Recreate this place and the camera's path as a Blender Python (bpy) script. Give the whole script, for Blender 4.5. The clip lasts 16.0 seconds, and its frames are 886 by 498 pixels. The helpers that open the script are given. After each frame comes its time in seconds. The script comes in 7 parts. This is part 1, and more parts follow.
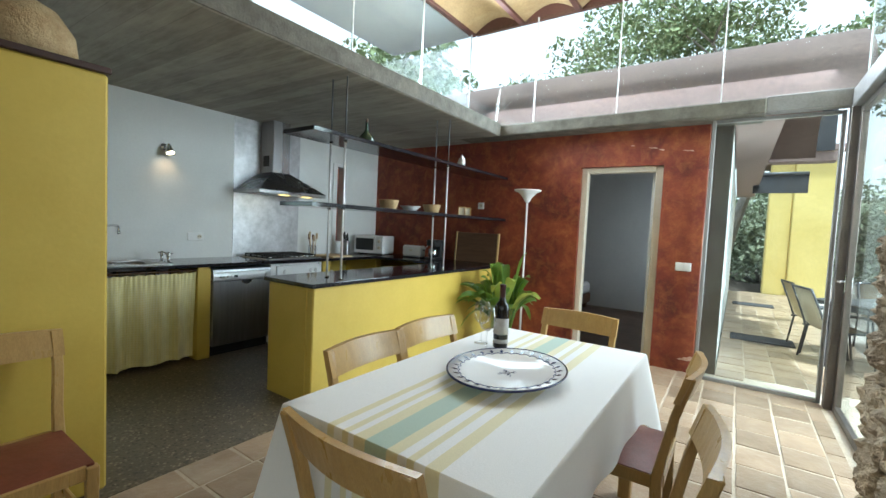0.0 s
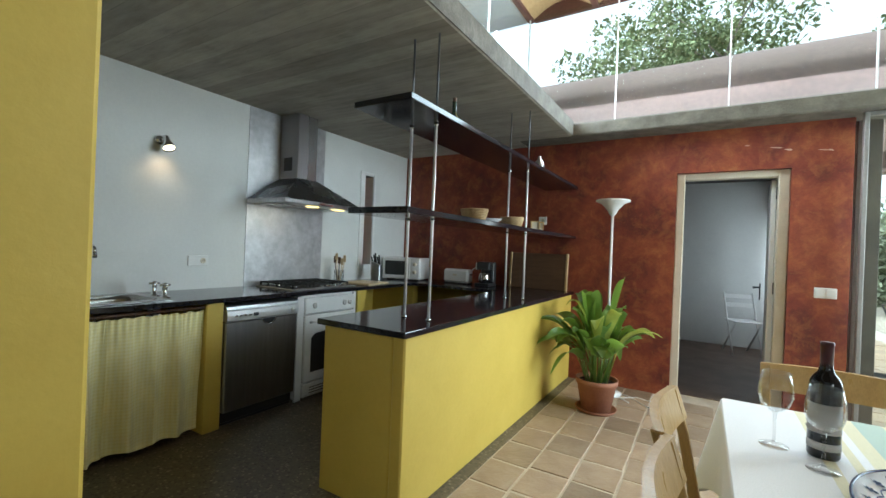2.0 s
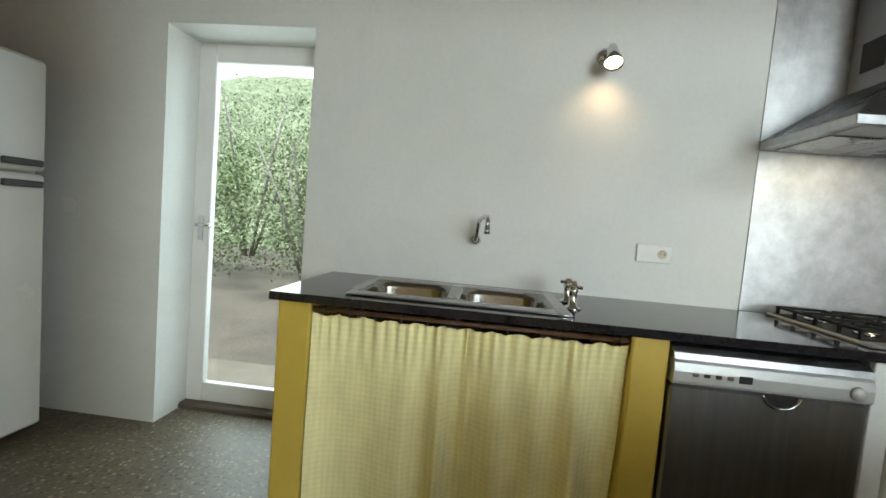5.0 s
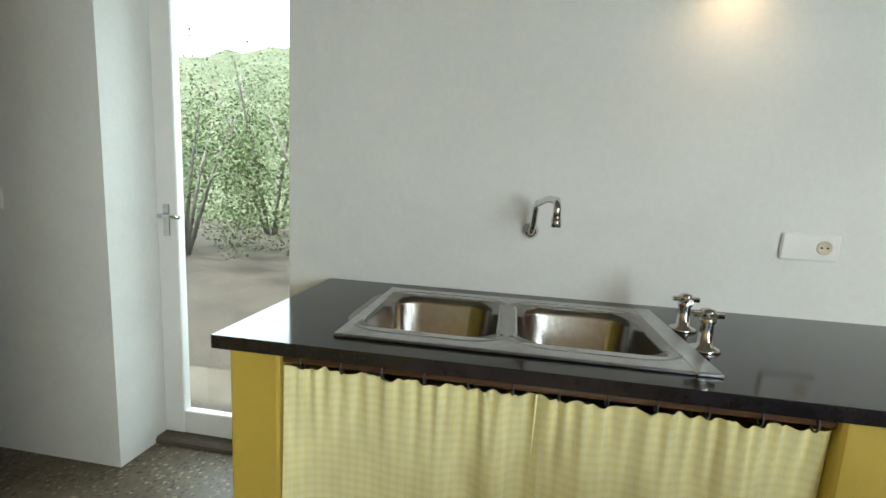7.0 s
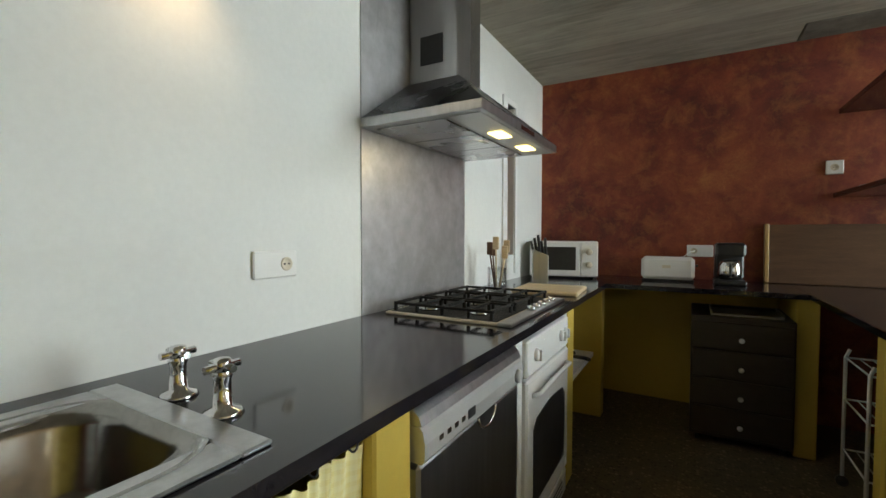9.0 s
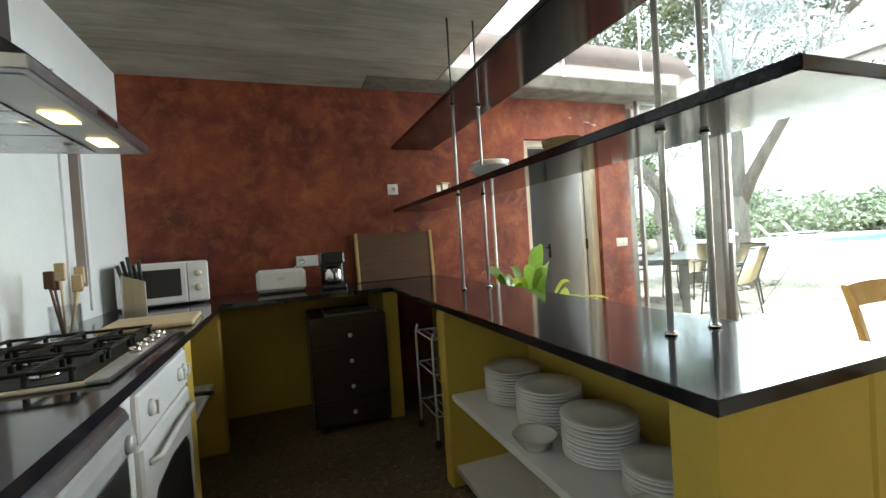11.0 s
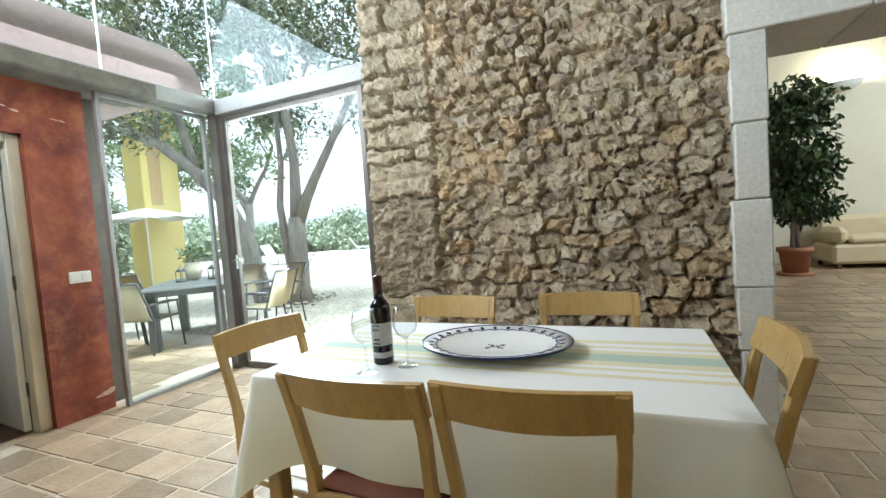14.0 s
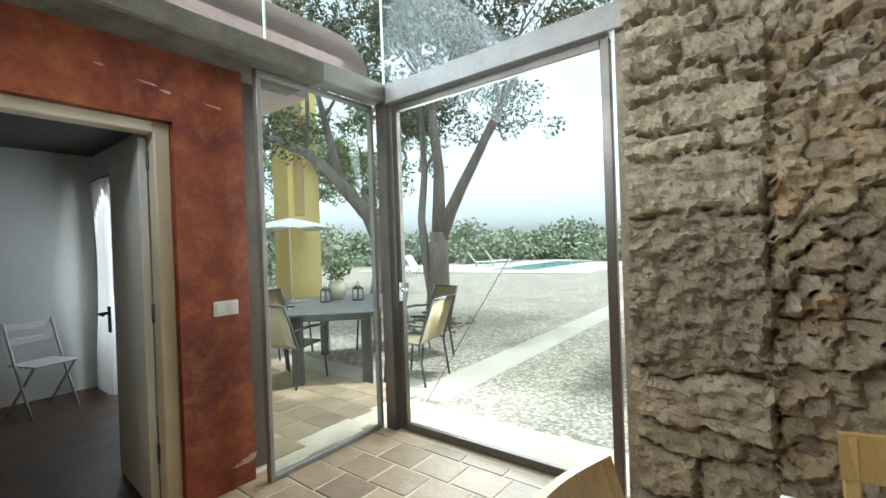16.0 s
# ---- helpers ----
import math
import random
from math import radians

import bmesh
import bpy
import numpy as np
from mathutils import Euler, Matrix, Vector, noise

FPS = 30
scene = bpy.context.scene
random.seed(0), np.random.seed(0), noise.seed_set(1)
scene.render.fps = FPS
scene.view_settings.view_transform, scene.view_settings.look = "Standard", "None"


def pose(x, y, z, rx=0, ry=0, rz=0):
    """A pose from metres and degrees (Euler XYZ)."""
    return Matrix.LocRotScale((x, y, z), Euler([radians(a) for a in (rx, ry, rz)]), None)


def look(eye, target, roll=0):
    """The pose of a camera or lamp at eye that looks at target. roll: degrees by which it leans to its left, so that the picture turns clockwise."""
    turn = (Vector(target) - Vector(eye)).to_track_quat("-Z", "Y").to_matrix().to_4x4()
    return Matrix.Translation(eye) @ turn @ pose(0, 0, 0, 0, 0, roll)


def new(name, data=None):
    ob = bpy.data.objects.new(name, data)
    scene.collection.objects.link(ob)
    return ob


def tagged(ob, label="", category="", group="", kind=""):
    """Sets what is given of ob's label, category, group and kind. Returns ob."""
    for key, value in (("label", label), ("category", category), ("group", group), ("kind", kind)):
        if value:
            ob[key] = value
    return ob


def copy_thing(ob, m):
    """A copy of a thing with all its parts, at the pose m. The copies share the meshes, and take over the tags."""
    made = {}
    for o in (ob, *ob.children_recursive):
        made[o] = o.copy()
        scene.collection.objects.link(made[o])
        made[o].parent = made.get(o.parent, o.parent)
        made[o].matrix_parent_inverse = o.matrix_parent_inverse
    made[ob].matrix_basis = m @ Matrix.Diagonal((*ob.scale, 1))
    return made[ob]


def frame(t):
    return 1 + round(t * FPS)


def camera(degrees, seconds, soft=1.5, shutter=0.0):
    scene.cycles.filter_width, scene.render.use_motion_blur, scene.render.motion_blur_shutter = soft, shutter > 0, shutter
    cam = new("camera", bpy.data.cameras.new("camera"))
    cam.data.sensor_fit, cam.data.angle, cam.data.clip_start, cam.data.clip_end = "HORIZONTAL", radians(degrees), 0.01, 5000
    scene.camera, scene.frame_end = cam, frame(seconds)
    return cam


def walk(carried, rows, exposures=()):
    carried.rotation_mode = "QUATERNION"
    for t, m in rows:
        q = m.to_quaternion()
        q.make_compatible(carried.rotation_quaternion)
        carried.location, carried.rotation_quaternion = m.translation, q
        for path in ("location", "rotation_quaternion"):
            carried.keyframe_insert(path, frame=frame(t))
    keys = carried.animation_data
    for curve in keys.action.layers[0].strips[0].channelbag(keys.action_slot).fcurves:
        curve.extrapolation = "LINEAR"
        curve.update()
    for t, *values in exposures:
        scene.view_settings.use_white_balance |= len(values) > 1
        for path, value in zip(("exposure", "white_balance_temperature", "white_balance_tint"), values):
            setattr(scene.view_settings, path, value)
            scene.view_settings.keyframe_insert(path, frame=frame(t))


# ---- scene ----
cam = camera(92.0, 16.0)
PATH = [
    (0, (1.389, 0.408, 1.337), (0.261, 2.056, 1.23), 2.7),
    (0.5, (1.057, 0.471, 1.354), (-0.073, 2.119, 1.264), 2.6),
    (1, (0.719, 0.509, 1.296), (-0.404, 2.163, 1.258), 2.5),
    (1.5, (0.434, 0.618, 1.284), (-0.64, 2.305, 1.263), 2.3),
    (2, (0.137, 0.758, 1.277), (-0.905, 2.465, 1.276), 2.3),
    (2.5, (-0.121, 0.954, 1.293), (-1.189, 2.645, 1.302), 2.5),
    (3, (-0.313, 1.242, 1.287), (-1.598, 2.774, 1.28), 3.2),
    (3.5, (-0.468, 1.49, 1.307), (-2.147, 2.575, 1.253), 5.1),
    (4, (-0.71, 1.723, 1.232), (-2.645, 2.224, 1.168), 5.1),
    (4.5, (-0.939, 1.823, 1.184), (-2.934, 1.949, 1.114), 4.8),
    (4.7, (-1.032, 1.836, 1.178), (-3.03, 1.811, 1.096), 4.8),
    (6.8, (-1.756, 1.736, 1.228), (-3.657, 1.184, 0.942), 2.7),
    (7, (-1.782, 1.723, 1.227), (-3.738, 1.415, 0.947), 2.9),
    (7.5, (-1.824, 1.682, 1.205), (-3.704, 2.332, 1.003), 3.7),
    (8, (-1.92, 1.713, 1.19), (-3.578, 2.824, 1.064), 2.7),
    (9, (-2.118, 1.738, 1.199), (-3.119, 3.468, 1.133), 0.1),
    (9.5, (-2.229, 1.775, 1.182), (-2.611, 3.738, 1.145), -2.3),
    (9.7, (-2.248, 1.78, 1.178), (-2.443, 3.771, 1.135), -2.8),
    (11.8, (-2.086, 1.843, 1.186), (-0.95, 3.489, 1.138), -4.6),
    (12, (-1.982, 1.806, 1.202), (-0.725, 3.36, 1.14), -4.9),
    (12.5, (-1.745, 1.706, 1.228), (-0.125, 2.873, 1.106), -4.7),
    (13, (-1.5, 1.576, 1.198), (0.285, 2.469, 1.065), -4.8),
    (13.5, (-1.193, 1.476, 1.184), (0.64, 2.267, 1.071), -4.5),
    (14, (-0.881, 1.511, 1.216), (0.954, 2.299, 1.115), -4.2),
    (14.5, (-0.662, 1.724, 1.21), (1.098, 2.67, 1.139), -3.6),
    (15, (-0.527, 2.048, 1.233), (1.187, 3.078, 1.19), -3.0),
    (15.5, (-0.353, 2.379, 1.294), (1.307, 3.495, 1.271), -2.6),
    (16, (-0.211, 2.763, 1.347), (1.376, 3.98, 1.339), -2.1),
]
EXPOSURES = [(0.0, 0.85, 5450, 0), (2.0, 0.87, 5500, 0), (4.0, 1.25, 5900, 2), (7.0, 1.4, 6100, 3), (9.5, 1.5, 6100, 3), (12.0, 1.65, 5700, 2), (12.6, 1.55, 5700, 2), (14.0, 1.0, 5500, 1), (15.0, 0.68, 5600, 1), (16.0, 0.24, 5750, 2)]
walk(cam, [(t, look(eye, target, roll)) for t, eye, target, roll in PATH], EXPOSURES)

# ---- world and light ----
world = bpy.data.worlds.new("sky")
scene.world = world
world.use_nodes = True
wn = world.node_tree
sky = wn.nodes.new("ShaderNodeTexSky")
sky.sky_type = "NISHITA"
sky.sun_disc = False
sky.sun_elevation, sky.sun_rotation = radians(76), radians(162)
sky.dust_density = 3.0
haze = wn.nodes.new("ShaderNodeHueSaturation")
haze.inputs["Saturation"].default_value = 0.16
haze.inputs["Value"].default_value = 1.9
wn.links.new(sky.outputs[0], haze.inputs["Color"])
wn.links.new(haze.outputs[0], wn.nodes["Background"].inputs[0])
wn.nodes["Background"].inputs[1].default_value = 0.15


def lamp(name, kind, m, energy, colour=(1, 1, 1), **more):
    data = bpy.data.lights.new(name, kind)
    data.energy, data.color = energy, colour
    for key, value in more.items():
        if key == "size":
            data.shape, data.size, data.size_y = "RECTANGLE", value[0], value[1]
        elif key == "angle":
            data.angle = value
        elif key == "radius":
            data.shadow_soft_size = value
        elif key == "spot":
            data.spot_size, data.spot_blend = value
    ob = new(name, data)
    ob.matrix_world = m
    return ob


lamp("sun", "SUN", look((2, -6, 26), (0, 0, 0)), 3.4, (1, 0.96, 0.88), angle=radians(3))
# sky light that falls in through the clerestory, the glass door and the garden door
lamp("sky_north", "AREA", look((0.3, 5.2, 3.15), (0.3, 2.5, 1.6)), 66, (0.96, 0.97, 1), size=(3.4, 1.0))
lamp("sky_east", "AREA", look((3.3, 4.45, 1.9), (-2, 3.1, 0.8)), 145, (1, 1, 0.97), size=(2.4, 2.6))
lamp("sky_west", "AREA", look((-3.85, 0.42, 1.2), (0, 1.0, 0.6)), 6, (0.96, 1, 0.96), size=(0.7, 1.7))
lamp("sky_high_west", "AREA", look((-1.65, 4.1, 2.98), (1.9, 2.2, 2.5)), 86, (0.98, 0.98, 0.97), size=(1.4, 0.6))
# added fill inside the closed living room, not tied to any opening
lamp("fill_living", "AREA", look((6.0, -4.5, 3.6), (6.5, -1.5, 0.5)), 115, (1, 0.97, 0.9), size=(4, 2))
lamp("sky_bedroom", "AREA", look((1.24, 7.9, 1.3), (-1, 7.4, 0.8)), 7, (1, 1, 1), size=(0.7, 1.5))

# ---- materials ----
MATS = {}


def base_nodes(name):
    m = bpy.data.materials.new(name)
    m.use_nodes = True
    nt = m.node_tree
    return m, nt, nt.nodes["Principled BSDF"]


def node(nt, kind, **values):
    n = nt.nodes.new(kind)
    for key, value in values.items():
        n.inputs[key].default_value = value
    return n


def ramp(nt, source, stops):
    r = nt.nodes.new("ShaderNodeValToRGB")
    el = r.color_ramp.elements
    while len(el) < len(stops):
        el.new(0.5)
    for e, (at, c) in zip(el, stops):
        e.position, e.color = at, (*c, 1)
    nt.links.new(source, r.inputs[0])
    return r.outputs[0]


def mixc(nt, fac, a, b, kind="MIX"):
    n = nt.nodes.new("ShaderNodeMix")
    n.data_type, n.blend_type = "RGBA", kind
    for i, v in ((0, fac), (6, a), (7, b)):
        if hasattr(v, "is_linked"):
            nt.links.new(v, n.inputs[i])
        else:
            n.inputs[i].default_value = v if i == 0 else (*v, 1)
    return n.outputs[2]


def surface(name, c1, c2, rough=0.6, scale=3.0, fine=60.0, bump=0.15, metal=0.0, stretch=(1, 1, 1), vary=0.0, island=0.0,
            rough_var=0.1, coat=0.0, depth=0.01, world_co=False, grime=None, spec=0.5, grain_mix=0.7):
    """A two-scale surface: a large blotchy mix of two colours, a fine grain, and relief."""
    if name in MATS:
        return MATS[name]
    m, nt, bsdf = base_nodes(name)
    L = nt.links.new
    if world_co:
        co = nt.nodes.new("ShaderNodeNewGeometry").outputs["Position"]
    else:
        co = nt.nodes.new("ShaderNodeTexCoord").outputs["Object"]
    mp = node(nt, "ShaderNodeMapping", Scale=stretch)
    L(co, mp.inputs[0])
    if vary or island:
        off = nt.nodes.new("ShaderNodeObjectInfo").outputs["Random"] if vary else nt.nodes.new("ShaderNodeNewGeometry").outputs["Random Per Island"]
        mul = nt.nodes.new("ShaderNodeMath")
        mul.operation = "MULTIPLY"
        mul.inputs[1].default_value = 37.0
        L(off, mul.inputs[0])
        L(mul.outputs[0], mp.inputs["Location"])
    big = node(nt, "ShaderNodeTexNoise", Scale=scale, Detail=6.0, Roughness=0.6)
    small = node(nt, "ShaderNodeTexNoise", Scale=fine, Detail=5.0, Roughness=0.65)
    L(mp.outputs[0], big.inputs["Vector"])
    L(mp.outputs[0], small.inputs["Vector"])
    colour = mixc(nt, ramp(nt, big.outputs[0], [(0.32, (0, 0, 0)), (0.68, (1, 1, 1))]), c1, c2)
    grain = ramp(nt, small.outputs[0], [(0.25, (0.72, 0.72, 0.72)), (0.75, (1.16, 1.16, 1.16))])
    colour = mixc(nt, grain_mix, colour, grain, "MULTIPLY")
    if grime:
        g = node(nt, "ShaderNodeTexNoise", Scale=scale * 0.6, Detail=8.0, Roughness=0.75, Distortion=0.8)
        L(mp.outputs[0], g.inputs["Vector"])
        colour = mixc(nt, ramp(nt, g.outputs[0], [(0.52, (0, 0, 0)), (0.72, (0.8, 0.8, 0.8))]), colour, grime)
    if vary or island:
        v = ramp(nt, off, [(0, (1 - max(vary, island),) * 3), (1, (1 + 0.7 * max(vary, island),) * 3)])
        colour = mixc(nt, 1.0, colour, v, "MULTIPLY")
    L(colour, bsdf.inputs["Base Color"])
    rr = node(nt, "ShaderNodeMapRange")
    L(big.outputs[0], rr.inputs[0])
    rr.inputs[3].default_value, rr.inputs[4].default_value = max(0.02, rough - rough_var), min(1, rough + rough_var)
    L(rr.outputs[0], bsdf.inputs["Roughness"])
    bsdf.inputs["Metallic"].default_value = metal
    bsdf.inputs["Coat Weight"].default_value = coat
    bsdf.inputs["Specular IOR Level"].default_value = spec
    if bump:
        b = node(nt, "ShaderNodeBump", Strength=bump, Distance=depth)
        L(small.outputs[0], b.inputs["Height"])
        b2 = node(nt, "ShaderNodeBump", Strength=bump, Distance=depth * 3)
        L(big.outputs[0], b2.inputs["Height"])
        L(b.outputs[0], b2.inputs["Normal"])
        L(b2.outputs[0], bsdf.inputs["Normal"])
    MATS[name] = m
    return m


def glow(name, colour, strength):
    m, nt, bsdf = base_nodes(name)
    bsdf.inputs["Base Color"].default_value = (*colour, 1)
    bsdf.inputs["Emission Color"].default_value = (*colour, 1)
    bsdf.inputs["Emission Strength"].default_value = strength
    return m


def glass_pane(name, tint=(0.94, 0.98, 0.97), power=5.0):
    m, nt, bsdf = base_nodes(name)
    nt.nodes.remove(bsdf)
    clear = nt.nodes.new("ShaderNodeBsdfTransparent")
    clear.inputs[0].default_value = (*tint, 1)
    gloss = node(nt, "ShaderNodeBsdfGlossy", Roughness=0.02)
    lw = node(nt, "ShaderNodeLayerWeight", Blend=0.5)
    pw = nt.nodes.new("ShaderNodeMath")
    pw.operation = "POWER"
    pw.inputs[1].default_value = power
    nt.links.new(lw.outputs["Facing"], pw.inputs[0])
    fr = node(nt, "ShaderNodeMapRange")
    fr.inputs[3].default_value, fr.inputs[4].default_value = 0.02, 0.7
    nt.links.new(pw.outputs[0], fr.inputs[0])
    mx = nt.nodes.new("ShaderNodeMixShader")
    nt.links.new(fr.outputs[0], mx.inputs[0])
    nt.links.new(clear.outputs[0], mx.inputs[1])
    nt.links.new(gloss.outputs[0], mx.inputs[2])
    nt.links.new(mx.outputs[0], nt.nodes["Material Output"].inputs[0])
    return m


def banded(name, colours, axis, scale, rough=0.7, bump=0.2, joint=0.03, offset=0.0):
    """Boards cast into concrete: bands of uneven tone with fine joints across one axis."""
    m, nt, bsdf = base_nodes(name)
    L = nt.links.new
    geo = nt.nodes.new("ShaderNodeNewGeometry")
    sep = nt.nodes.new("ShaderNodeSeparateXYZ")
    L(geo.outputs["Position"], sep.inputs[0])
    mul = nt.nodes.new("ShaderNodeMath")
    mul.operation = "MULTIPLY"
    mul.inputs[1].default_value = scale
    L(sep.outputs[axis], mul.inputs[0])
    fl = nt.nodes.new("ShaderNodeMath")
    fl.operation = "FLOOR"
    L(mul.outputs[0], fl.inputs[0])
    fr = nt.nodes.new("ShaderNodeMath")
    fr.operation = "FRACT"
    L(mul.outputs[0], fr.inputs[0])
    wnz = nt.nodes.new("ShaderNodeTexWhiteNoise")
    wnz.noise_dimensions = "1D"
    L(fl.outputs[0], wnz.inputs["W"])
    st = [3.0, 3.0, 3.0]
    st[axis] = 22.0
    mp = node(nt, "ShaderNodeMapping", Scale=tuple(st))
    L(geo.outputs["Position"], mp.inputs[0])
    nz = node(nt, "ShaderNodeTexNoise", Scale=1.0, Detail=8.0, Roughness=0.7)
    L(mp.outputs[0], nz.inputs["Vector"])
    blot = node(nt, "ShaderNodeTexNoise", Scale=1.6, Detail=6.0, Roughness=0.6)
    L(geo.outputs["Position"], blot.inputs["Vector"])
    c = mixc(nt, ramp(nt, nz.outputs[0], [(0.35, (0, 0, 0)), (0.65, (1, 1, 1))]), colours[0], colours[1])
    c = mixc(nt, ramp(nt, blot.outputs[0], [(0.4, (0, 0, 0)), (0.7, (0.7, 0.7, 0.7))]), c, colours[2])
    c = mixc(nt, 1.0, c, ramp(nt, wnz.outputs[0], [(0, (0.8, 0.8, 0.8)), (1, (1.12, 1.12, 1.12))]), "MULTIPLY")
    jn = ramp(nt, fr.outputs[0], [(0.0, (0.55, 0.55, 0.55)), (joint, (1, 1, 1))])
    c = mixc(nt, 1.0, c, jn, "MULTIPLY")
    L(c, bsdf.inputs["Base Color"])
    bsdf.inputs["Roughness"].default_value = rough
    b = node(nt, "ShaderNodeBump", Strength=bump, Distance=0.01)
    L(nz.outputs[0], b.inputs["Height"])
    L(b.outputs[0], bsdf.inputs["Normal"])
    return m


def stucco_red():
    m, nt, bsdf = base_nodes("red_stucco")
    L = nt.links.new
    co = nt.nodes.new("ShaderNodeNewGeometry").outputs["Position"]
    a = node(nt, "ShaderNodeTexNoise", Scale=2.6, Detail=9.0, Roughness=0.7, Distortion=0.3)
    b = node(nt, "ShaderNodeTexNoise", Scale=8.0, Detail=8.0, Roughness=0.72, Distortion=0.4)
    f = node(nt, "ShaderNodeTexNoise", Scale=110.0, Detail=3.0)
    w = node(nt, "ShaderNodeTexNoise", Scale=3.4, Detail=9.0, Roughness=0.75, Distortion=1.5)
    for n in (a, b, f, w):
        L(co, n.inputs["Vector"])
    c = ramp(nt, a.outputs[0], [(0.32, (0.095, 0.016, 0.010)), (0.46, (0.175, 0.029, 0.014)), (0.58, (0.245, 0.052, 0.020)), (0.70, (0.34, 0.11, 0.034))])
    c = mixc(nt, ramp(nt, b.outputs[0], [(0.48, (0, 0, 0)), (0.72, (0.6, 0.6, 0.6))]), c, (0.39, 0.155, 0.042))
    c = mixc(nt, ramp(nt, w.outputs[0], [(0.66, (0, 0, 0)), (0.76, (0.4, 0.4, 0.4))]), c, (0.52, 0.25, 0.12))
    c = mixc(nt, 0.5, c, ramp(nt, f.outputs[0], [(0.3, (0.75, 0.75, 0.75)), (0.7, (1.1, 1.1, 1.1))]), "MULTIPLY")
    L(c, bsdf.inputs["Base Color"])
    bsdf.inputs["Roughness"].default_value = 0.62
    bp = node(nt, "ShaderNodeBump", Strength=0.25, Distance=0.01)
    L(b.outputs[0], bp.inputs["Height"])
    L(bp.outputs[0], bsdf.inputs["Normal"])
    return m


def striped_cloth():
    """White table linen, with woven yellow and green stripes along its middle."""
    m, nt, bsdf = base_nodes("table_linen")
    L = nt.links.new
    sep = nt.nodes.new("ShaderNodeSeparateXYZ")
    L(nt.nodes.new("ShaderNodeTexCoord").outputs["Object"], sep.inputs[0])
    rr = node(nt, "ShaderNodeMapRange")
    rr.inputs[1].default_value, rr.inputs[2].default_value = -0.5, 0.5
    L(sep.outputs[0], rr.inputs[0])
    W, Y, G = (0.80, 0.80, 0.79), (0.70, 0.65, 0.42), (0.42, 0.53, 0.44)
    r = nt.nodes.new("ShaderNodeValToRGB")
    r.color_ramp.interpolation = "CONSTANT"
    stops = [(0, W), (0.30, Y), (0.325, W), (0.36, Y), (0.385, W), (0.41, Y), (0.45, G), (0.53, Y), (0.57, W), (0.60, Y), (0.625, W), (0.66, Y), (0.70, W)]
    el = r.color_ramp.elements
    while len(el) < len(stops):
        el.new(0.99)
    for e, (at, c) in zip(el, stops):
        e.position, e.color = at, (*c, 1)
    L(rr.outputs[0], r.inputs[0])
    weave = node(nt, "ShaderNodeTexNoise", Scale=420.0, Detail=2.0)
    c = mixc(nt, 0.6, r.outputs[0], ramp(nt, weave.outputs[0], [(0.3, (0.85, 0.85, 0.85)), (0.7, (1.08, 1.08, 1.08))]), "MULTIPLY")
    L(c, bsdf.inputs["Base Color"])
    bsdf.inputs["Roughness"].default_value = 0.8
    bsdf.inputs["Sheen Weight"].default_value = 0.2
    b = node(nt, "ShaderNodeBump", Strength=0.1, Distance=0.002)
    L(weave.outputs[0], b.inputs["Height"])
    L(b.outputs[0], bsdf.inputs["Normal"])
    return m


def gingham():
    """Yellow and white woven check of the sink curtain."""
    m, nt, bsdf = base_nodes("gingham")
    L = nt.links.new
    sep = nt.nodes.new("ShaderNodeSeparateXYZ")
    L(nt.nodes.new("ShaderNodeTexCoord").outputs["Object"], sep.inputs[0])
    waves = []
    for axis in (1, 2):
        k = nt.nodes.new("ShaderNodeMath")
        k.operation = "MULTIPLY"
        k.inputs[1].default_value = 2 * math.pi / 0.02
        L(sep.outputs[axis], k.inputs[0])
        s = nt.nodes.new("ShaderNodeMath")
        s.operation = "SINE"
        L(k.outputs[0], s.inputs[0])
        waves.append(ramp(nt, s.outputs[0], [(0.0, (0, 0, 0)), (0.25, (1, 1, 1))]))
    c = mixc(nt, waves[0], (0.86, 0.82, 0.50), (0.84, 0.785, 0.42))
    c2 = mixc(nt, waves[1], (1, 1, 1), (0.97, 0.95, 0.84))
    c = mixc(nt, 1.0, c, c2, "MULTIPLY")
    n = node(nt, "ShaderNodeTexNoise", Scale=7.0, Detail=5.0)
    c = mixc(nt, 0.5, c, ramp(nt, n.outputs[0], [(0.3, (0.85, 0.85, 0.85)), (0.7, (1.1, 1.1, 1.1))]), "MULTIPLY")
    L(c, bsdf.inputs["Base Color"])
    bsdf.inputs["Roughness"].default_value = 0.85
    return m


